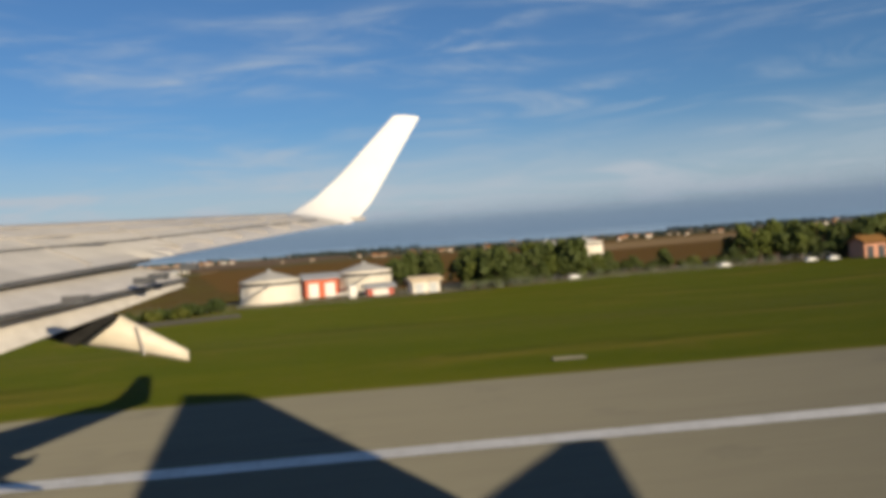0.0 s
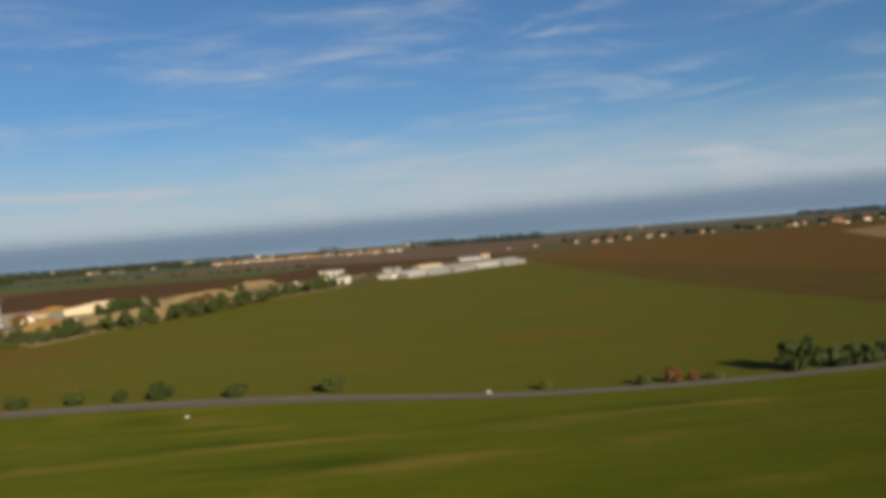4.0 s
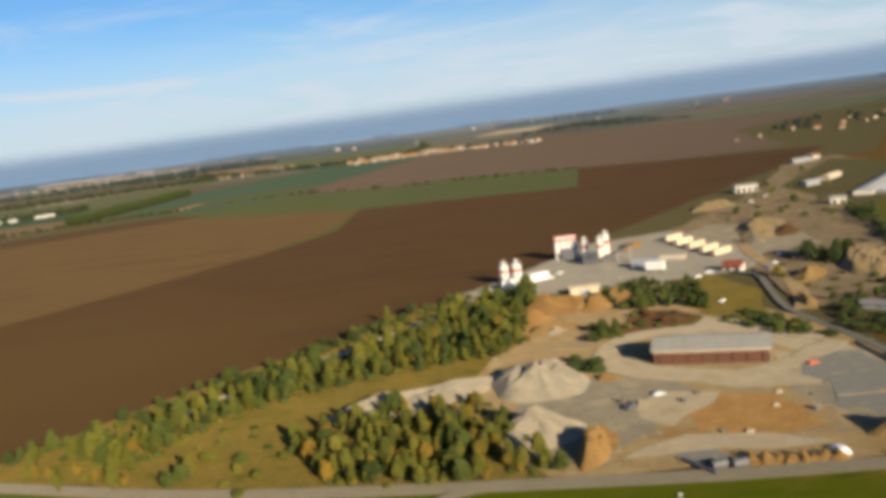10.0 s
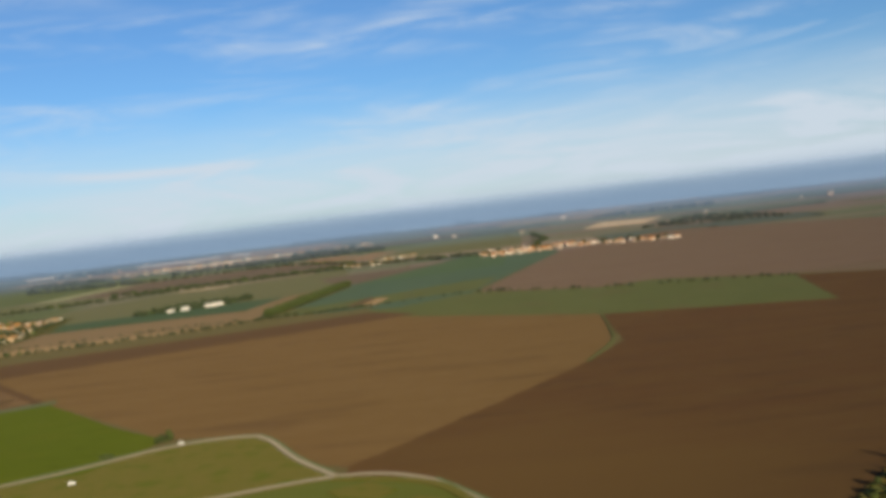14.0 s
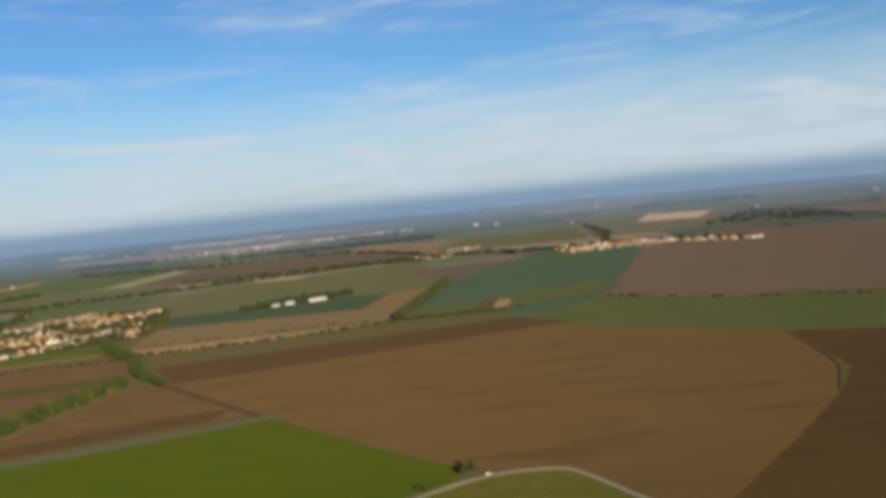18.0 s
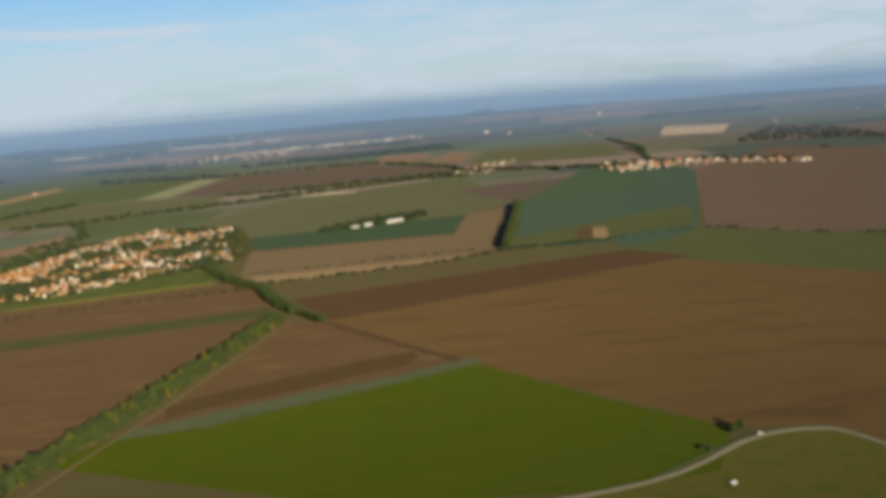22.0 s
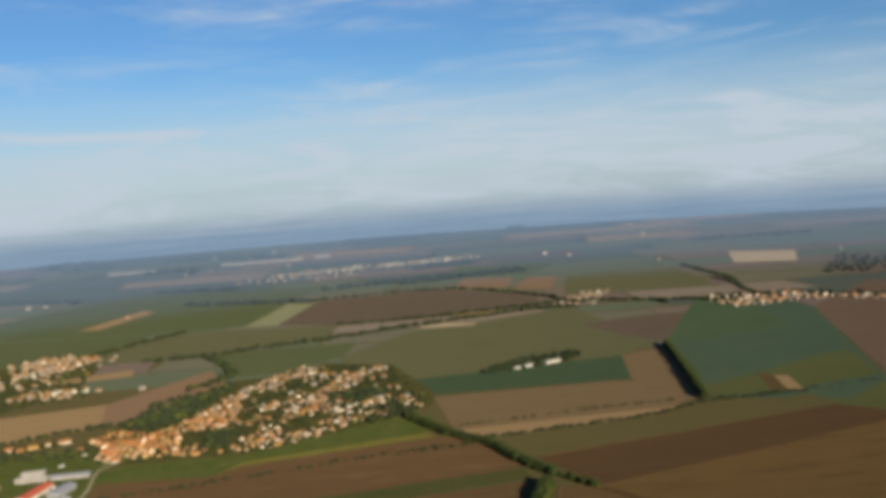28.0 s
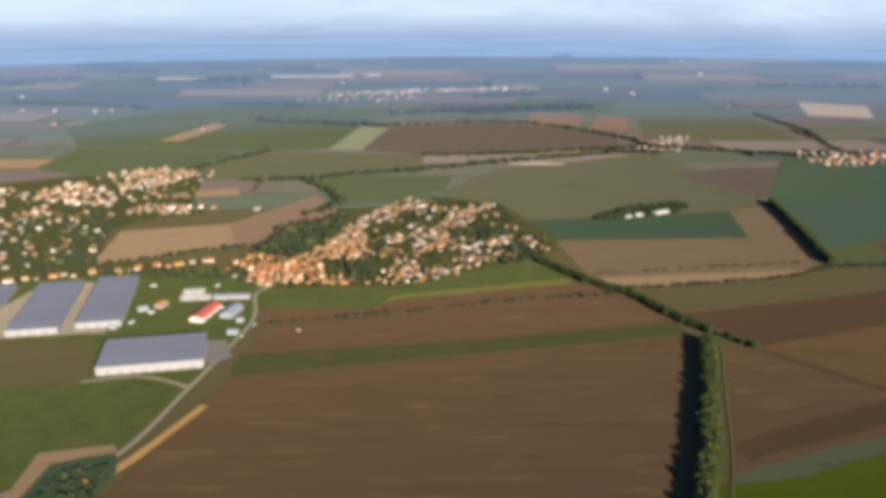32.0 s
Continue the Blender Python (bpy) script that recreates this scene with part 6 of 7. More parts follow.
def car(x, y, rz, mat, words, group, big=0.62):
    ob = thing("car", x, y, rz, words, "car", group)
    ob.scale = (big, big, big)
    bm = bmesh.new()
    prof = [(-2.1, 0.35), (-2.1, 0.85), (-1.7, 0.98), (-1.1, 1.45), (0.45, 1.47), (1.1, 1.0), (2.0, 0.85), (2.1, 0.4)]
    sides = [[bm.verts.new((px, s * (0.86 if pz < 1.2 else 0.68), pz)) for px, pz in prof] for s in (-1, 1)]
    for k in range(len(prof)):
        j = (k + 1) % len(prof)
        bm.faces.new((sides[0][k], sides[0][j], sides[1][j], sides[1][k]))
    bm.faces.new(sides[0][::-1])
    bm.faces.new(sides[1])
    bmesh.ops.recalc_face_normals(bm, faces=bm.faces)
    part("body", bm, mat, ob)
    part("glasshouse", boxed(-0.3, 0, 1.02, 1.5, 1.56, 0.32), "glass_dark", ob)
    for dx in (-1.3, 1.3):
        for s in (-1, 1):
            part("wheel", tube(bmesh.new(), (dx, s * 0.86, 0.32), (dx, s * 0.62, 0.32), 0.32, 0.32, 12), "rubber", ob)
    return ob


def lorry(x, y, rz, cab_mat, body_mat, words, group="lorries at the works"):
    ob = thing("lorry", x, y, rz, words, "lorry", group)
    ob.scale = (0.62, 0.62, 0.62)
    part("cab", boxed(2.9, 0, 0.7, 1.9, 2.3, 2.3, 0, 0.15), cab_mat, ob)
    part("windscreen", boxed(3.86, 0, 1.9, 0.06, 2.0, 0.8), "glass_dark", ob)
    part("body", boxed(-0.9, 0, 1.1, 5.2, 2.4, 1.5, 0, 0.12), body_mat, ob)
    part("chassis", boxed(0, 0, 0.65, 7.4, 1.0, 0.35), "dark_metal", ob)
    for dx in (-2.6, -1.4, 2.6):
        for s in (-1, 1):
            part("wheel", tube(bmesh.new(), (dx, s * 1.15, 0.5), (dx, s * 0.8, 0.5), 0.5, 0.5, 14), "rubber", ob)
    return ob


car(-262, 117.5, -12, "car_white", "white car parked by the yard gate", "cars by the road")
lorry(-250, 114.8, 170, "car_blue", "soil_heap", "blue lorry with an open brown body on the road")
car(-298.5, 283.5, 30, "orange_red", "orange loader below the cement silos", "machines in the yard", 0.7)
car(-253, 225, 40, "car_white", "white car beside the trees", "parked cars")
car(-257, 166, 10, "orange_red", "orange-red car in the lot", "parked cars", 0.62)
car(-297, 156, 30, "dark_metal", "dark wheeled machine beside a heap", "machines in the yard", 0.8)
car(-290, 161, 0, "grey_metal", "grey wheeled machine in the yard", "machines in the yard", 0.7)
for x, y, rz, mat, w in ((-284, 294, 20, "car_white", "white"), (-288, 288, 10, "car_white", "white"), (-310, 282, 60, "car_white", "white"), (-243, 262, 0, "car_white", "white"), (-226, 258, 40, "car_blue", "blue"), (-222, 262, 40, "car_white", "white"), (-248, 258, 20, "car_white", "white"),
                         (-215, 275, 60, "car_white", "white"), (-172, 400, 20, "car_white", "white"), (-160, 412, 20, "car_white", "white"), (-520, 262, 75, "car_white", "white"), (-325, 240, 45, "car_white", "white"), (-328, 246, 45, "orange_red", "red"), (-1262, 727, 80, "car_white", "white"), (-1221, 712, 10, "car_white", "white"), (-1268, 700, 80, "car_white", "white"), (-603, 385, 20, "car_white", "white"), (-633, 339, 20, "car_white", "white")):
    car(x, y, rz, mat, w + " car parked on the ground", "parked cars", 0.65)
for x, y in ((-50.6, 95.4), (-76, 90), (-123.6, 91), (-153, 92.5), (-300, 119), (-246, 108)):
    ob = thing("marker_box", x, y, 0, "small white marker box beside the airfield road", "marker", "markers along the airfield road")
    part("box", boxed(0, 0, -0.1, 0.42, 0.36, 0.42, 0, 0.04), "white_paint", ob)
    part("lid", boxed(0, 0, 0.30, 0.48, 0.42, 0.05), "grey_metal", ob)


# ---- heaps ----
def heap(x, y, rz, rx, ry, h, mat, label, seed, flat=0.0, group="heaps in the yard"):
    """A loose heap with gullies and an uneven crest."""
    verts, faces, rings, sides = [], [], 18, 64
    for i in range(rings + 1):
        r = i / rings
        for j in range(sides):
            a = j * math.tau / sides
            n = noise.noise(Vector((math.cos(a) * 1.7 * r + seed, math.sin(a) * 1.7 * r, seed * 0.7)))
            m = noise.noise(Vector((math.cos(a) * 5 * r + seed, math.sin(a) * 5 * r, seed * 1.7)))
            q = max(0.0, 1 - max(0.0, r - flat) / (1 - flat))
            g = abs(noise.noise(Vector((math.cos(a) * 3.2, math.sin(a) * 3.2, seed + 0.6 * r))))
            z = h * q * (1 + 0.75 * n) * (1 - 0.45 * (0.35 - min(g, 0.35)) * min(1, r * 3)) * (0.9 + 0.12 * m) + 0.25 * m * (1 - r) - 0.25 * (r > 0.99)
            e = 1 + 0.22 * noise.noise(Vector((math.cos(a), math.sin(a), seed)))
            verts.append((rx * r * e * math.cos(a), ry * r * e * math.sin(a), z))
    for i in range(rings):
        for j in range(sides):
            k, l = i * sides + j, i * sides + (j + 1) % sides
            faces.append((k, k + sides, l + sides, l))
    me = bpy.data.meshes.new("mound")
    me.from_pydata(verts, [], faces)
    ob = linked("mound", me, mat, smooth=True)
    ob.matrix_basis = pose(x, y, 0, 0, 0, rz)
    return tagged(ob, label, "heap", group)


heap(-311, 178, 30, 11, 12.5, 8.2, "gravel", "tall pale gravel heap with steep gullied flanks", 1)
heap(-337, 179, 14, 22, 8.5, 3.7, "gravel", "long low spoil heap of pale gravel", 2, 0.3)
heap(-316, 150.5, 60, 9.5, 9.5, 5.4, "gravel", "steep grey gravel heap", 3)
heap(-294, 242, -25, 13, 6.5, 4.4, "yard_orange", "broad orange-brown excavated mound", 4, 0.35)
heap(-304, 230, 30, 8, 5, 4.0, "yard_orange", "steep orange scarp of dug ground", 51, 0.3)
heap(-285, 238, 10, 6, 5, 3.8, "yard_orange", "steep orange scarp of dug ground", 52, 0.25)
heap(-299.5, 218, 35, 5, 2.4, 2.0, "gravel_pale", "pale freshly tipped heap below the scarp", 53)
heap(-300, 221, 20, 8, 6, 2.2, "soil_heap", "brown mound of dug soil", 5, 0.3)
heap(-278, 247, 0, 8, 6, 3.0, "sand", "orange sand mound below the apron", 6, 0.3)
heap(-308, 139, 72, 9, 3.0, 4.2, "sand", "steep orange sand bank beside the road", 7, 0.3)
for k in range(8):
    heap(-286 + k * 1.65, 126.2 - k * 0.5, 20 * k, 2.1, 1.9, 1.9 + 0.4 * math.sin(k * 2.1), "sand", "small orange sand tip in a row beside the road", 30 + k, group="sand tips beside the road")
heap(-259.3, 128.5, -14, 8.2, 4.0, 3.0, "soil_heap", "brown earth mound beside the gate", 9, 0.35)
heap(-296.8, 175, 0, 3.4, 2.6, 1.8, "sand", "small yellow sand heap", 10)
heap(-295.4, 156.5, 0, 2.3, 2.0, 2.3, "gravel_pale", "pale cone of crushed stone in the yard", 61)
heap(-297.6, 159.6, 0, 1.6, 1.3, 1.4, "yard_grey", "small dark grey rubble heap in the yard", 62)
heap(-250, 326, 60, 11, 5, 2.2, "sand", "orange sand stockpile behind the silos", 11, 0.3)
heap(-213, 300, 30, 5.5, 4.5, 3.6, "yard_grey", "dark grey aggregate stockpile on gravel", 12)
heap(-199, 325, 60, 26, 11, 2.8, "yard", "broad sandy slope beside the gravel lot", 13, 0.5)
heap(-198, 250, 62, 28, 9, 2.4, "yard", "long flat-topped sandy spoil bank", 14, 0.72)
heap(-222, 240, 50, 12, 5, 2.6, "soil_heap", "sandy spoil bank with bushes", 15, 0.4)
heap(-196, 312, 60, 10, 6, 2.4, "soil_dark", "dark weedy spoil bank in scrub", 16, 0.4)
heap(-235.5, 214, 75, 10, 2.6, 1.6, "soil_heap", "low sandy spoil bank beside the access road", 17, 0.4)
heap(-270, 216, -40, 10, 5, 1.6, "soil_dark", "low brown bank behind the shed", 18, 0.5)
heap(-190, 400, 20, 14, 8, 3.0, "yard", "sandy bank near the sheds", 19, 0.4)


def wall_run(name, a, b, h, t, mat, label, blocks):
    d = Vector((*b, 0)) - Vector((*a, 0))
    ob = thing(name, *a, math.degrees(math.atan2(d.y, d.x)), label, "wall")
    for k in range(blocks):
        w = d.length / blocks
        part("block", boxed((k + 0.5) * w, 0, -0.2, w - 0.06, t, h * (1 + 0.05 * math.sin(k * 2.3)), 0, 0.03), mat, ob)
    return ob


for a, b, n in (((-249.2, 126), (-247.0, 139.5), 6), ((-246.9, 140), (-244.4, 157), 7), ((-244.3, 157.5), (-243.4, 175), 7)):
    wall_run("boundary_wall", a, b, 1.15, 0.3, "yard_grey", "pale concrete boundary wall beside the access road", n)
wall_run("block_wall", (-262, 147), (-248, 144.5), 0.8, 0.8, "gravel_pale", "low row of pale concrete blocks across the lot", 12)
wall_run("bay_wall", (-296, 130), (-293, 123), 1.2, 0.5, "dark_metal", "dark retaining wall of a material bay", 4)
for x, y in ((-291.5, 126), (-288.5, 125.4)):
    ob = thing("tank", x, y, 8, "dark grey water tank in the yard", "tank", "tanks in the yard")
    part("shell", tube(bmesh.new(), (-1.2, 0, 0.75), (1.2, 0, 0.75), 0.75, 0.75, 16), "dark_metal", ob)
    part("cradle", boxed(0, 0, -0.1, 2.0, 1.6, 0.5), "concrete", ob)
car(-273, 125, 100, "car_white", "white van with a blue front at the gate", "cars by the road", 0.85)
rnd = random.Random(77)


def rubble(name, label, polys, seed):
    """Loose stones, clods and scrap lying about, too many to count."""
    rnd = random.Random(seed)
    mats = ["gravel", "soil_heap", "yard_grey", "dark_metal", "cream_wall"]
    verts, faces, index = [], [], []
    for poly, n, big in polys:
        for x, y in scatter(poly, 0.6, rnd, n):
            s, k = 0.5 * big * rnd.uniform(0.2, 1.0) ** 2 + 0.1, len(verts)
            for dx, dy, dz in ((1, 0, 0), (0, 1, 0), (-1, 0, 0), (0, -1, 0), (0.2, 0.1, 1)):
                verts.append((x + dx * s * rnd.uniform(0.6, 1.4), y + dy * s * rnd.uniform(0.6, 1.4), 0.2 + dz * s * rnd.uniform(0.5, 1.0) if dz else 0.05))
            faces += [(k, k + 1, k + 4), (k + 1, k + 2, k + 4), (k + 2, k + 3, k + 4), (k + 3, k, k + 4)]
            index += [rnd.choices(range(5), (4, 4, 4, 1.5, 0.2))[0]] * 4
    me = bpy.data.meshes.new(name)
    me.from_pydata(verts, [], faces)
    for m in mats:
        me.materials.append(M[m])
    me.polygons.foreach_set("material_index", index)
    return tagged(new(name, me), label, "rubble", kind="stuff")


rubble("rubble", "loose stones, clods and scrap strewn over the yard", [([(-318, 150), (-300, 200), (-262, 200), (-246, 172), (-252, 132), (-312, 134)], 420, 0.8), ([(-300, 262), (-262, 340), (-230, 345), (-226, 265)], 150, 0.7), ([(-236, 212), (-225, 262), (-205, 300), (-180, 330), (-186, 262), (-205, 212)], 300, 1.2), ([(-205, 330), (-150, 440), (-100, 530), (-70, 520), (-150, 350)], 160, 1.4)], 78)
for k in range(8):
    x, y = rnd.uniform(-292, -262), rnd.uniform(134, 160)
    ob = thing("pallet_stack", x, y, rnd.uniform(0, 90), "small stack of pale blocks on a pallet", "pallet", "stacks in the yard")
    part("pallet", boxed(0, 0, 0, 1.3, 1.1, 0.15), "bark", ob)
    part("block", boxed(0, 0, 0.15, 1.15, 1.0, rnd.uniform(0.4, 1.0), 0, 0.03), rnd.choice(("concrete", "cream_wall", "yard_grey")), ob)


# ---- the depot beside the airfield ----
def depot_tank(x, y, r, h, label):
    ob = thing("storage_tank", x, y, 0, label, "tank", "storage tanks of the depot")
    part("shell", tube(bmesh.new(), (0, 0, -0.2), (0, 0, h), r, r, 36), "house_white", ob)
    part("gap", tube(bmesh.new(), (0, 0, h), (0, 0, h + 0.5), r * 0.93, r * 0.93, 36), "dark_metal", ob, "dark gap under the roof")
    part("rim", tube(bmesh.new(), (0, 0, h + 0.5), (0, 0, h + 0.85), r + 0.12, r + 0.05, 36), "house_white", ob)
    part("roof", tube(bmesh.new(), (0, 0, h + 0.85), (0, 0, h + 0.85 + r * 0.28), r * 0.97, 0.5, 36), "roof_pale", ob, "conical grey-beige roof")
    part("vent", tube(bmesh.new(), (0, 0, h + 0.8 + r * 0.26), (0, 0, h + r * 0.28 + 1.2), 0.3, 0.3, 8), "grey_metal", ob)
    for k in range(14):
        a = k * math.tau / 14
        part("rib", boxed(r * math.cos(a), r * math.sin(a), 0, 0.12, 0.12, h - 0.2, math.degrees(a)), "silo_white", ob)
    part("plinth", tube(bmesh.new(), (0, 0, -0.2), (0, 0, 0.22), r + 0.5, r + 0.4, 36), "concrete", ob)
    stair = bmesh.new()
    for k in range(12):
        a = radians(200 + 7 * k)
        box(stair, (r + 0.35) * math.cos(a), (r + 0.35) * math.sin(a), 0.3 * k, 0.6, 0.6, 0.08, math.degrees(a))
    part("stair", stair, "grey_metal", ob)
    return ob


depot_tank(-4.6, 138.2, 4.6, 2.9, "squat white storage tank with a conical roof")
depot_tank(11, 150, 4.6, 3.0, "squat white storage tank with a conical roof")
depot_tank(62, 212, 5.0, 4.4, "tall white storage tank behind trees")
depot_tank(80, 236, 5.0, 4.4, "tall white storage tank behind trees")
shed("depot_hall", 3.2, 149, 8, 5.5, 5, 3.4, 0.6, "orange_red", "roof_grey", "red depot building between two tanks", "building", 2, "white_paint")
shed("depot_hall", 12.6, 141.5, 6, 4.2, 3, 1.5, 0.4, "red_paint", "roof_grey", "low red depot building", "building", 1, "white_paint")
shed("depot_hall", 19.5, 138, 6, 4.4, 3.5, 2.2, 0.4, "house_white", "cream_wall", "small white depot building", "building", 2)
shed("depot_hall", 48, 190, 6, 12, 5, 3.2, 0.6, "house_white", "roof_grey", "long white depot building behind trees", "building", 4)
ob = thing("pump_house", 8.2, 138.5, 6, "small white pump house before the tank", "building")
part("body", boxed(0, 0, -0.1, 1.1, 1.0, 2.0, 0, 0.04), "white_paint", ob)
part("roof", boxed(0, 0, 1.88, 1.3, 1.2, 0.12), "grey_metal", ob)
part("pipe", tube(bmesh.new(), (-0.6, 0, 0.7), (-4.2, -0.2, 0.5), 0.14, 0.14, 10), "white_paint", ob, "white pipe leading to the tank")
shed("pink_house", 99, 139, 4, 4.4, 4, 3.0, 0.9, "salmon_wall", "roof_tile", "salmon-coloured house at the depot", "house", 2, "glass_dark")
for x, y, rz, w in ((46, 142, 8, "white"), (74, 143, 4, "white"), (88, 139, 4, "white"), (92, 138.5, 4, "white")):
    car(x, y, rz, "car_white", w + " van parked at the depot's edge", "vans at the depot", 0.5)
for k in range(24):
    ob = thing("fence_panel", 0, 0, 0, "thin grey wire fence panel beside the grass", "fence", "fence along the depot")
    ob.matrix_basis = pose(-26 + k * 6.0, 124 + (0.9 * k if k > 5 else 0.2 * k), 0, 0, 0, 2)
    part("post", boxed(0, 0, -0.2, 0.045, 0.045, 1.5), "dark_metal", ob)
    bm = bmesh.new()
    for z in np.linspace(0.2, 1.25, 5):
        box(bm, 3, 0, z, 5.9, 0.012, 0.012)
    part("wire_mesh", bm, "grey_metal", ob)
for k, (a, s, l) in enumerate(((-6.7, 28.4, 1.1), (34.8, 18.5, 0.95))):
    q = FWD * a + SIDE * s
    sheet("grass_marking_%d" % (k + 1), "concrete", [tuple((q + FWD * c * l / 2 + SIDE * d * 0.22).xy) for c, d in ((-1, -1), (1, -1), (1, 1), (-1, 1))], "short white marker slab in the grass", "marking", z=plateau(q.x, q.y) + 0.10)


# ---- the airliner's wing beside the runway centre line, as at take-off ----
EYE = Vector((0, 0, 4.09))


def air(l, f, z):
    """A place l metres out, f metres ahead and z metres above the cabin window."""
    return EYE + SIDE * l + FWD * f + Vector((0, 0, z))


def loft(name, rows, mat, parent, n=9, label=""):
    """Rows of l, trailing edge f and z, chord, leading edge z, thickness: a smooth wing surface."""
    bm = bmesh.new()
    rings = []
    for l, f, z, chord, zl, thick in rows:
        ring = []
        for k in range(2 * n):
            u = k / n if k <= n else 2 - k / n
            s = (1 - math.cos(u * math.pi)) / 2
            body = 2.6 * thick * (math.sqrt(max(s, 0)) * 0.55 * (1 - s) + 0.25 * s * (1 - s))
            up = 1 if k <= n else -0.55
            ring.append(bm.verts.new(air(l, f + chord * (1 - s), z + (zl - z) * (1 - s) + up * body)))
        rings.append(ring)
    for a, b in zip(rings, rings[1:]):
        for k in range(2 * n):
            j = (k + 1) % (2 * n)
            bm.faces.new((a[k], a[j], b[j], b[k]))
    for ring in (rings[0], rings[-1]):
        bm.faces.new(ring)
    bmesh.ops.remove_doubles(bm, verts=bm.verts, dist=0.0005)
    bmesh.ops.recalc_face_normals(bm, faces=bm.faces)
    ob = part(name, bm, mat, parent, label, smooth=True)
    ob.data.set_sharp_from_angle(angle=0.55)
    return ob


wing = thing("airliner_wing", 0, 0, 0, "grey airliner wing with drooped flaps, white winglet and tail fin", "wing")
# the aircraft as it rolls, its cabin window over the runway on the rise
wing.matrix_basis = pose(0, 0, 7.40, -1.37, 0.34, 2.96) @ pose(0, 0, -4.09)
WING = [(2.2, 4.30, -0.42, 3.9, -0.06, 0.60), (5, 3.20, -0.12, 3.0, 0.29, 0.46), (7.0, 2.40, 0.075, 2.6, 0.46, 0.36), (8.9, 1.62, 0.265, 2.1, 0.60, 0.25), (8.96, 1.46, 0.275, 2.2, 0.61, 0.25), (11.5, 0.33, 0.56, 1.65, 0.80, 0.16), (13.4, -0.53, 0.765, 1.32, 0.94, 0.11)]


def skin(l, d):
    """A place on the wing's upper side, l metres out and d metres ahead of the trailing edge."""
    for a, b in zip(WING, WING[1:]):
        if l <= b[0]:
            break
    t = (l - a[0]) / (b[0] - a[0])
    f, z, chord, zl, thick = (p + (q - p) * t for p, q in zip(a[1:], b[1:]))
    k = 1 - d / chord
    return (l, f + d, z + (zl - z) * (1 - k) + 2.6 * thick * (math.sqrt(k) * 0.55 * (1 - k) + 0.25 * k * (1 - k)) + 0.006)


loft("main_wing", WING, "wing_skin", wing)
winglet = loft("winglet", [(13.4, -0.56, 0.74, 1.35, 0.88, 0.11), (13.8, -0.74, 0.84, 1.10, 0.95, 0.10), (14.15, -0.98, 1.10, 0.90, 1.22, 0.08), (14.5, -1.28, 1.55, 0.74, 1.63, 0.06), (15.2, -2.01, 2.66, 0.46, 2.69, 0.03)], "winglet_white", wing, label="tall swept white winglet")
loft("flap", [(2.6, 3.78, -0.45, 1.1, -0.30, 0.10), (6.54, 2.20, -0.14, 0.95, 0.02, 0.09), (8.9, 1.26, 0.05, 0.7, 0.20, 0.07)], "wing_panel", wing, label="drooped outer flap")
loft("aft_flap", [(2.6, 3.73, -1.00, 0.6, -0.62, 0.07), (6.45, 2.19, -0.40, 0.5, -0.18, 0.06), (8.8, 1.25, -0.02, 0.3, 0.06, 0.04)], "wing_panel", wing, label="narrow drooped aft flap")
loft("aileron", [(9.1, 1.37, 0.30, 0.55, 0.37, 0.06), (12.6, -0.20, 0.685, 0.42, 0.74, 0.05)], "wing_panel", wing, label="pale aileron panel")
for k in range(6):
    l = 9.3 + k * 0.6
    f, z = 1.46 - 0.447 * (l - 8.96), 0.275 + 0.11 * (l - 8.96)
    part("panel_seam", tube(bmesh.new(), air(l, f + 0.52, z + 0.125), air(l + 0.05, f + 0.05, z + 0.05), 0.04, 0.03, 5), "wing_dirty", wing)


def seam(rows, r, mat, label=""):
    bm = bmesh.new()
    line = [air(*row) for row in rows]
    for p, q in zip(line, line[1:]):
        tube(bm, p, q, r, r, 5)
    return part("spanwise_seam", bm, mat, wing, label)


seam([(2.6, 4.10, -0.39), (5, 3.18, -0.12), (7.0, 2.38, 0.07), (8.9, 1.60, 0.255)], 0.022, "dark_metal", "dark slot between wing and flap")
seam([(2.6, 3.80, -0.47), (6.54, 2.19, -0.15), (8.9, 1.25, 0.04)], 0.022, "dark_metal", "dark slot between the flaps")
for share in (0.24, 0.40, 0.62):
    seam([skin(l, share * (4.1 - 0.23 * l)) for l in np.linspace(2.6, 13.0, 22)], 0.012, "dark_metal" if share < 0.3 else "wing_dirty")
for k in range(8):
    l = 3.2 + k * 1.25
    seam([skin(l + 0.04 * j, (0.03 + 0.08 * j) * (4.1 - 0.23 * l)) for j in range(7)], 0.010, "wing_dirty")
bm = bmesh.new()
prev = None
for k in range(9):
    u = k / 8
    rr = 0.05 + 0.11 * min(1.0, u / 0.53)
    c = air(8.0, 1.15 + 1.1 * u, -0.64 + (0.49 * u if u < 0.53 else 0.26 + 0.23 * (u - 0.53)))
    ring = [bm.verts.new(c + SIDE * (0.7 * rr * math.cos(a)) + Vector((0, 0, rr * math.copysign(abs(math.sin(a)) ** 0.6, math.sin(a))))) for a in np.linspace(0, math.tau, 13)[:-1]]
    if prev:
        for a in range(12):
            bm.faces.new((prev[a], ring[a], ring[(a + 1) % 12], prev[(a + 1) % 12]))
    else:
        bm.faces.new(ring[::-1])
    prev = ring
bm.faces.new(prev)
bmesh.ops.recalc_face_normals(bm, faces=bm.faces)
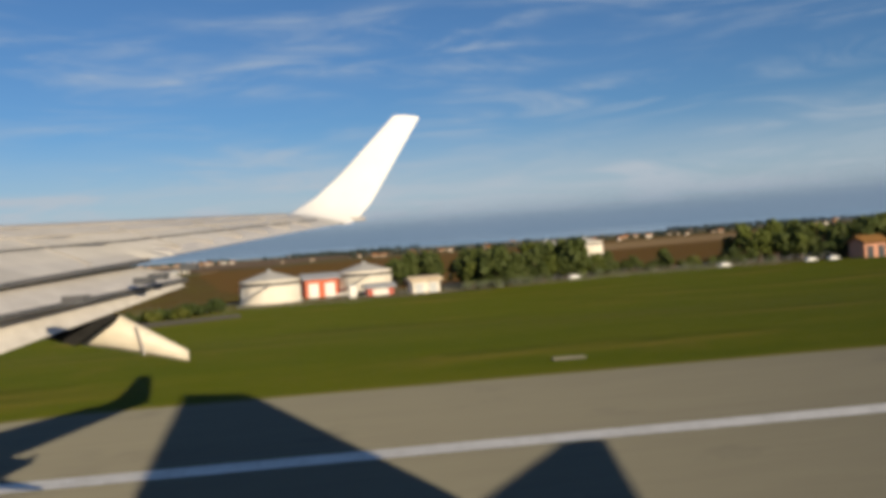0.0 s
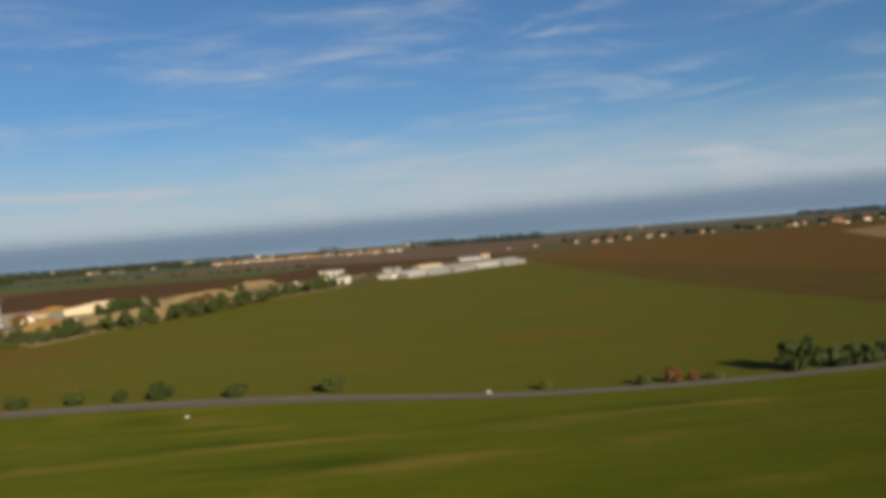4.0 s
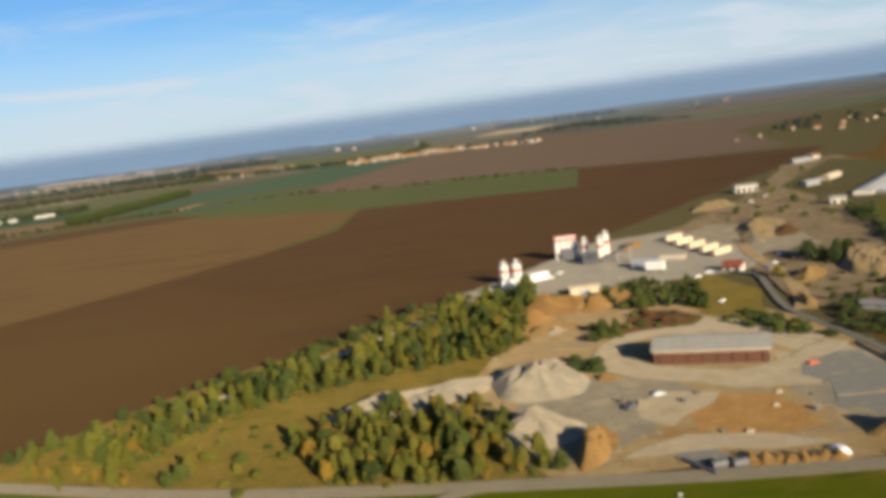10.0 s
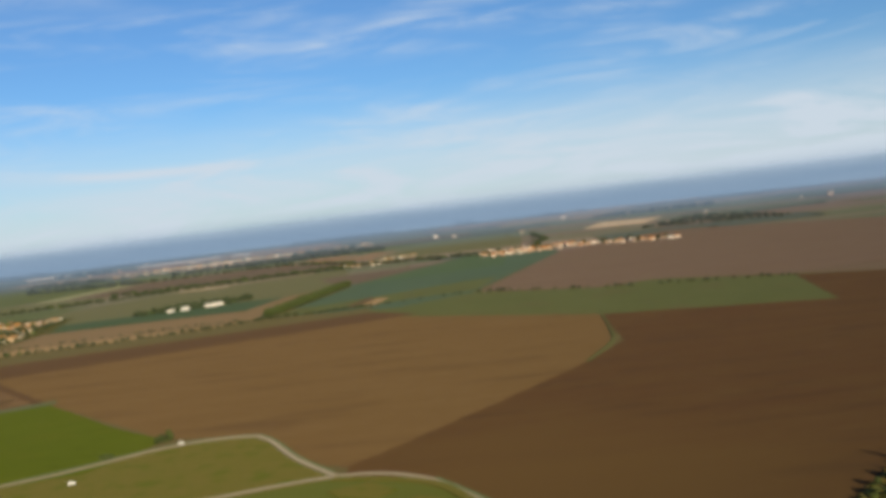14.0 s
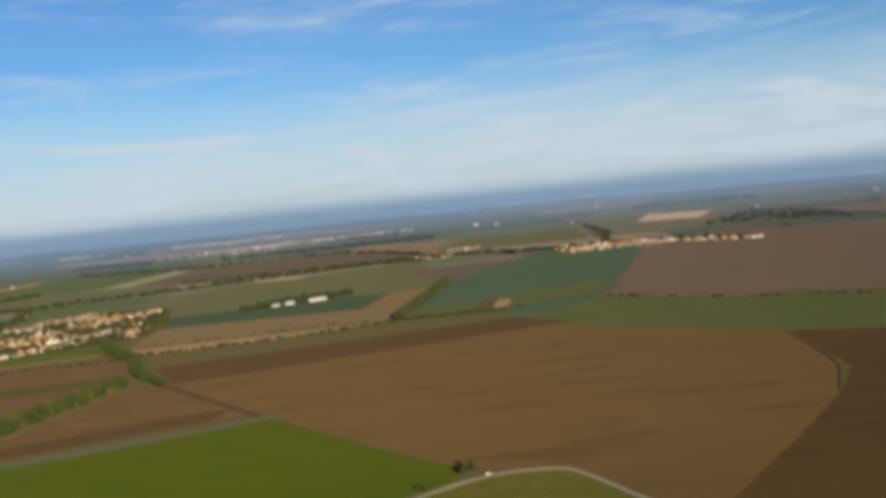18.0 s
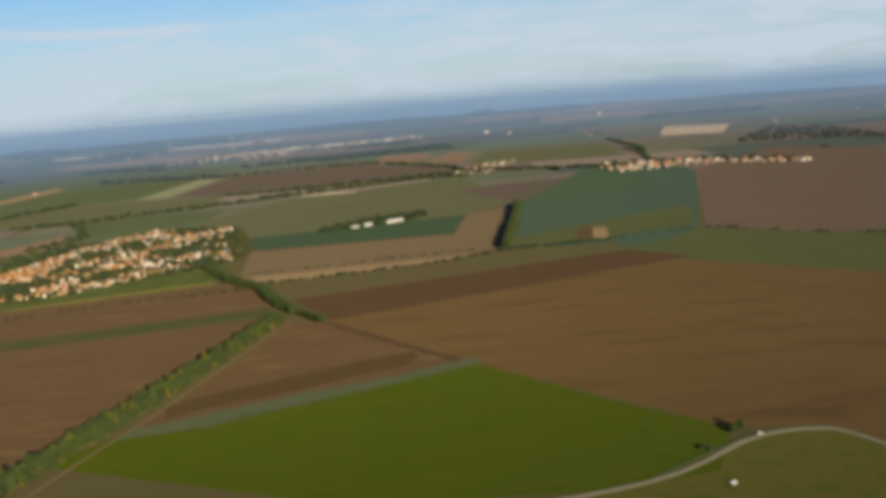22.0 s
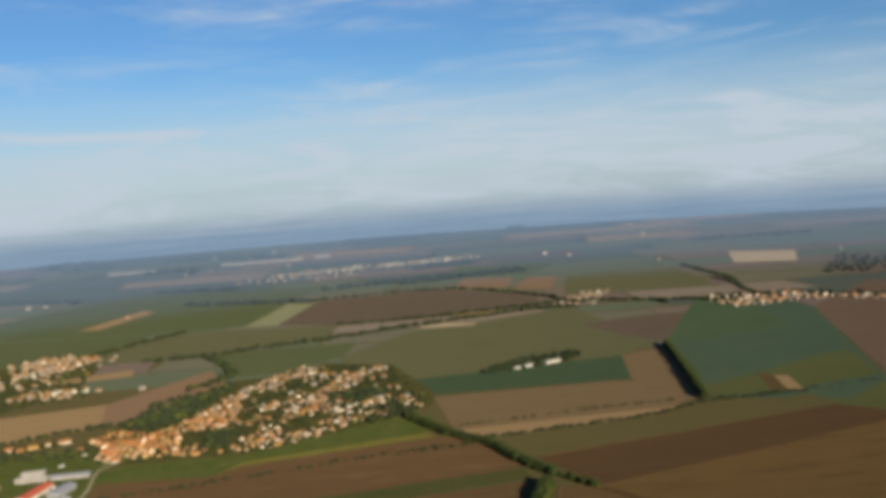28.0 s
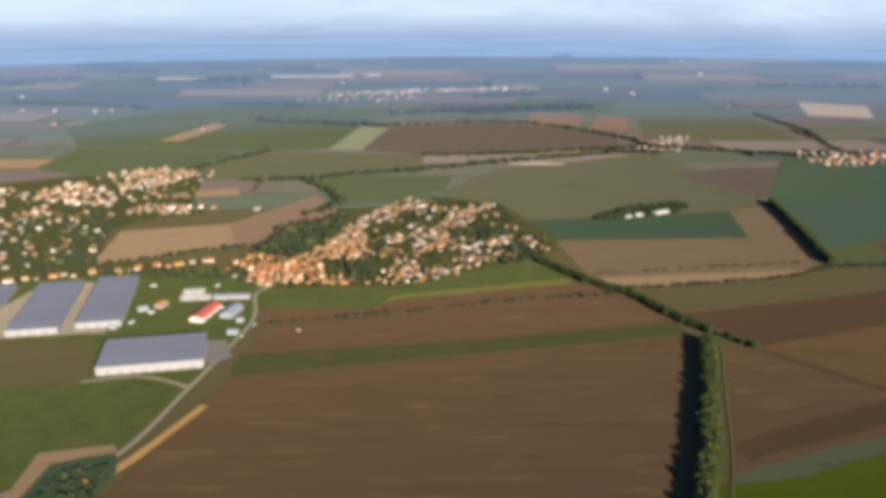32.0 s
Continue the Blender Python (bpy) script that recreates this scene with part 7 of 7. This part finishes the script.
fairing = part("flap_fairing", bm, "fairing_cream", wing, "cream canoe-shaped flap fairing", smooth=True)
part("fairing_seam", tube(bmesh.new(), air(7.885, 1.56, -0.34), air(7.885, 1.50, -0.60), 0.01, 0.012, 5), "wing_dirty", fairing)
# Solid black wedge stands in for the shade in the flap recess.
bm = bmesh.new()
wedge = [[bm.verts.new(air(l, f, z)) for f, z in ((2.22, -0.36), (1.64, -0.215), (1.68, -0.26), (1.97, -0.45))] for l in (7.5, 7.75)]
for k in range(4):
    bm.faces.new((wedge[0][k], wedge[0][k - 1], wedge[1][k - 1], wedge[1][k]))
bm.faces.new(wedge[0])
bm.faces.new(wedge[1][::-1])
bmesh.ops.recalc_face_normals(bm, faces=bm.faces)
part("flap_bracket", bm, "rubber", wing, "black wedge for the shaded recess between flap and fairing")
for l, f, z in ((6.3, 1.63, -0.06), (7.9, 1.47, 0.05), (8.2, 1.4, 0.08), (8.9, 1.22, 0.16)):
    part("hinge", boxed(*air(l, f, 0).xy, EYE.z + z - 0.03, 0.16, 0.10, 0.06, -20), "dark_metal", wing, "small dark flap hinge")
# the tail, whose shadow lies on the runway
bm = bmesh.new()
fin = [(-3.6, 4.6), (-4.6, 6.2), (-8.95, 10.2), (-10.5, 9.9), (-9.0, 5.6), (-8.6, 4.6)]
sides = [[bm.verts.new(SIDE * (-1.7 + w * (0.16 if z < 7 else 0.07)) + FWD * f + Vector((0, 0, z))) for f, z in fin] for w in (-1, 1)]
for k in range(len(fin)):
    j = (k + 1) % len(fin)
    bm.faces.new((sides[0][k], sides[0][j], sides[1][j], sides[1][k]))
bm.faces.new(sides[0][::-1])
bm.faces.new(sides[1])
bmesh.ops.recalc_face_normals(bm, faces=bm.faces)
part("tail_fin", bm, "winglet_white", wing, "swept white tail fin")
loft("tailplane", [(-1.2, -9.8, 0.2, 3.6, 0.2, 0.18), (4.3, -10.9, 0.33, 0.9, 0.33, 0.07)], "wing_skin", wing, label="grey horizontal tailplane")
part("tip_light", boxed(*air(13.75, -0.74, 0).xy, EYE.z + 0.80, 0.22, 0.10, 0.06), "wing_dirty", wing)
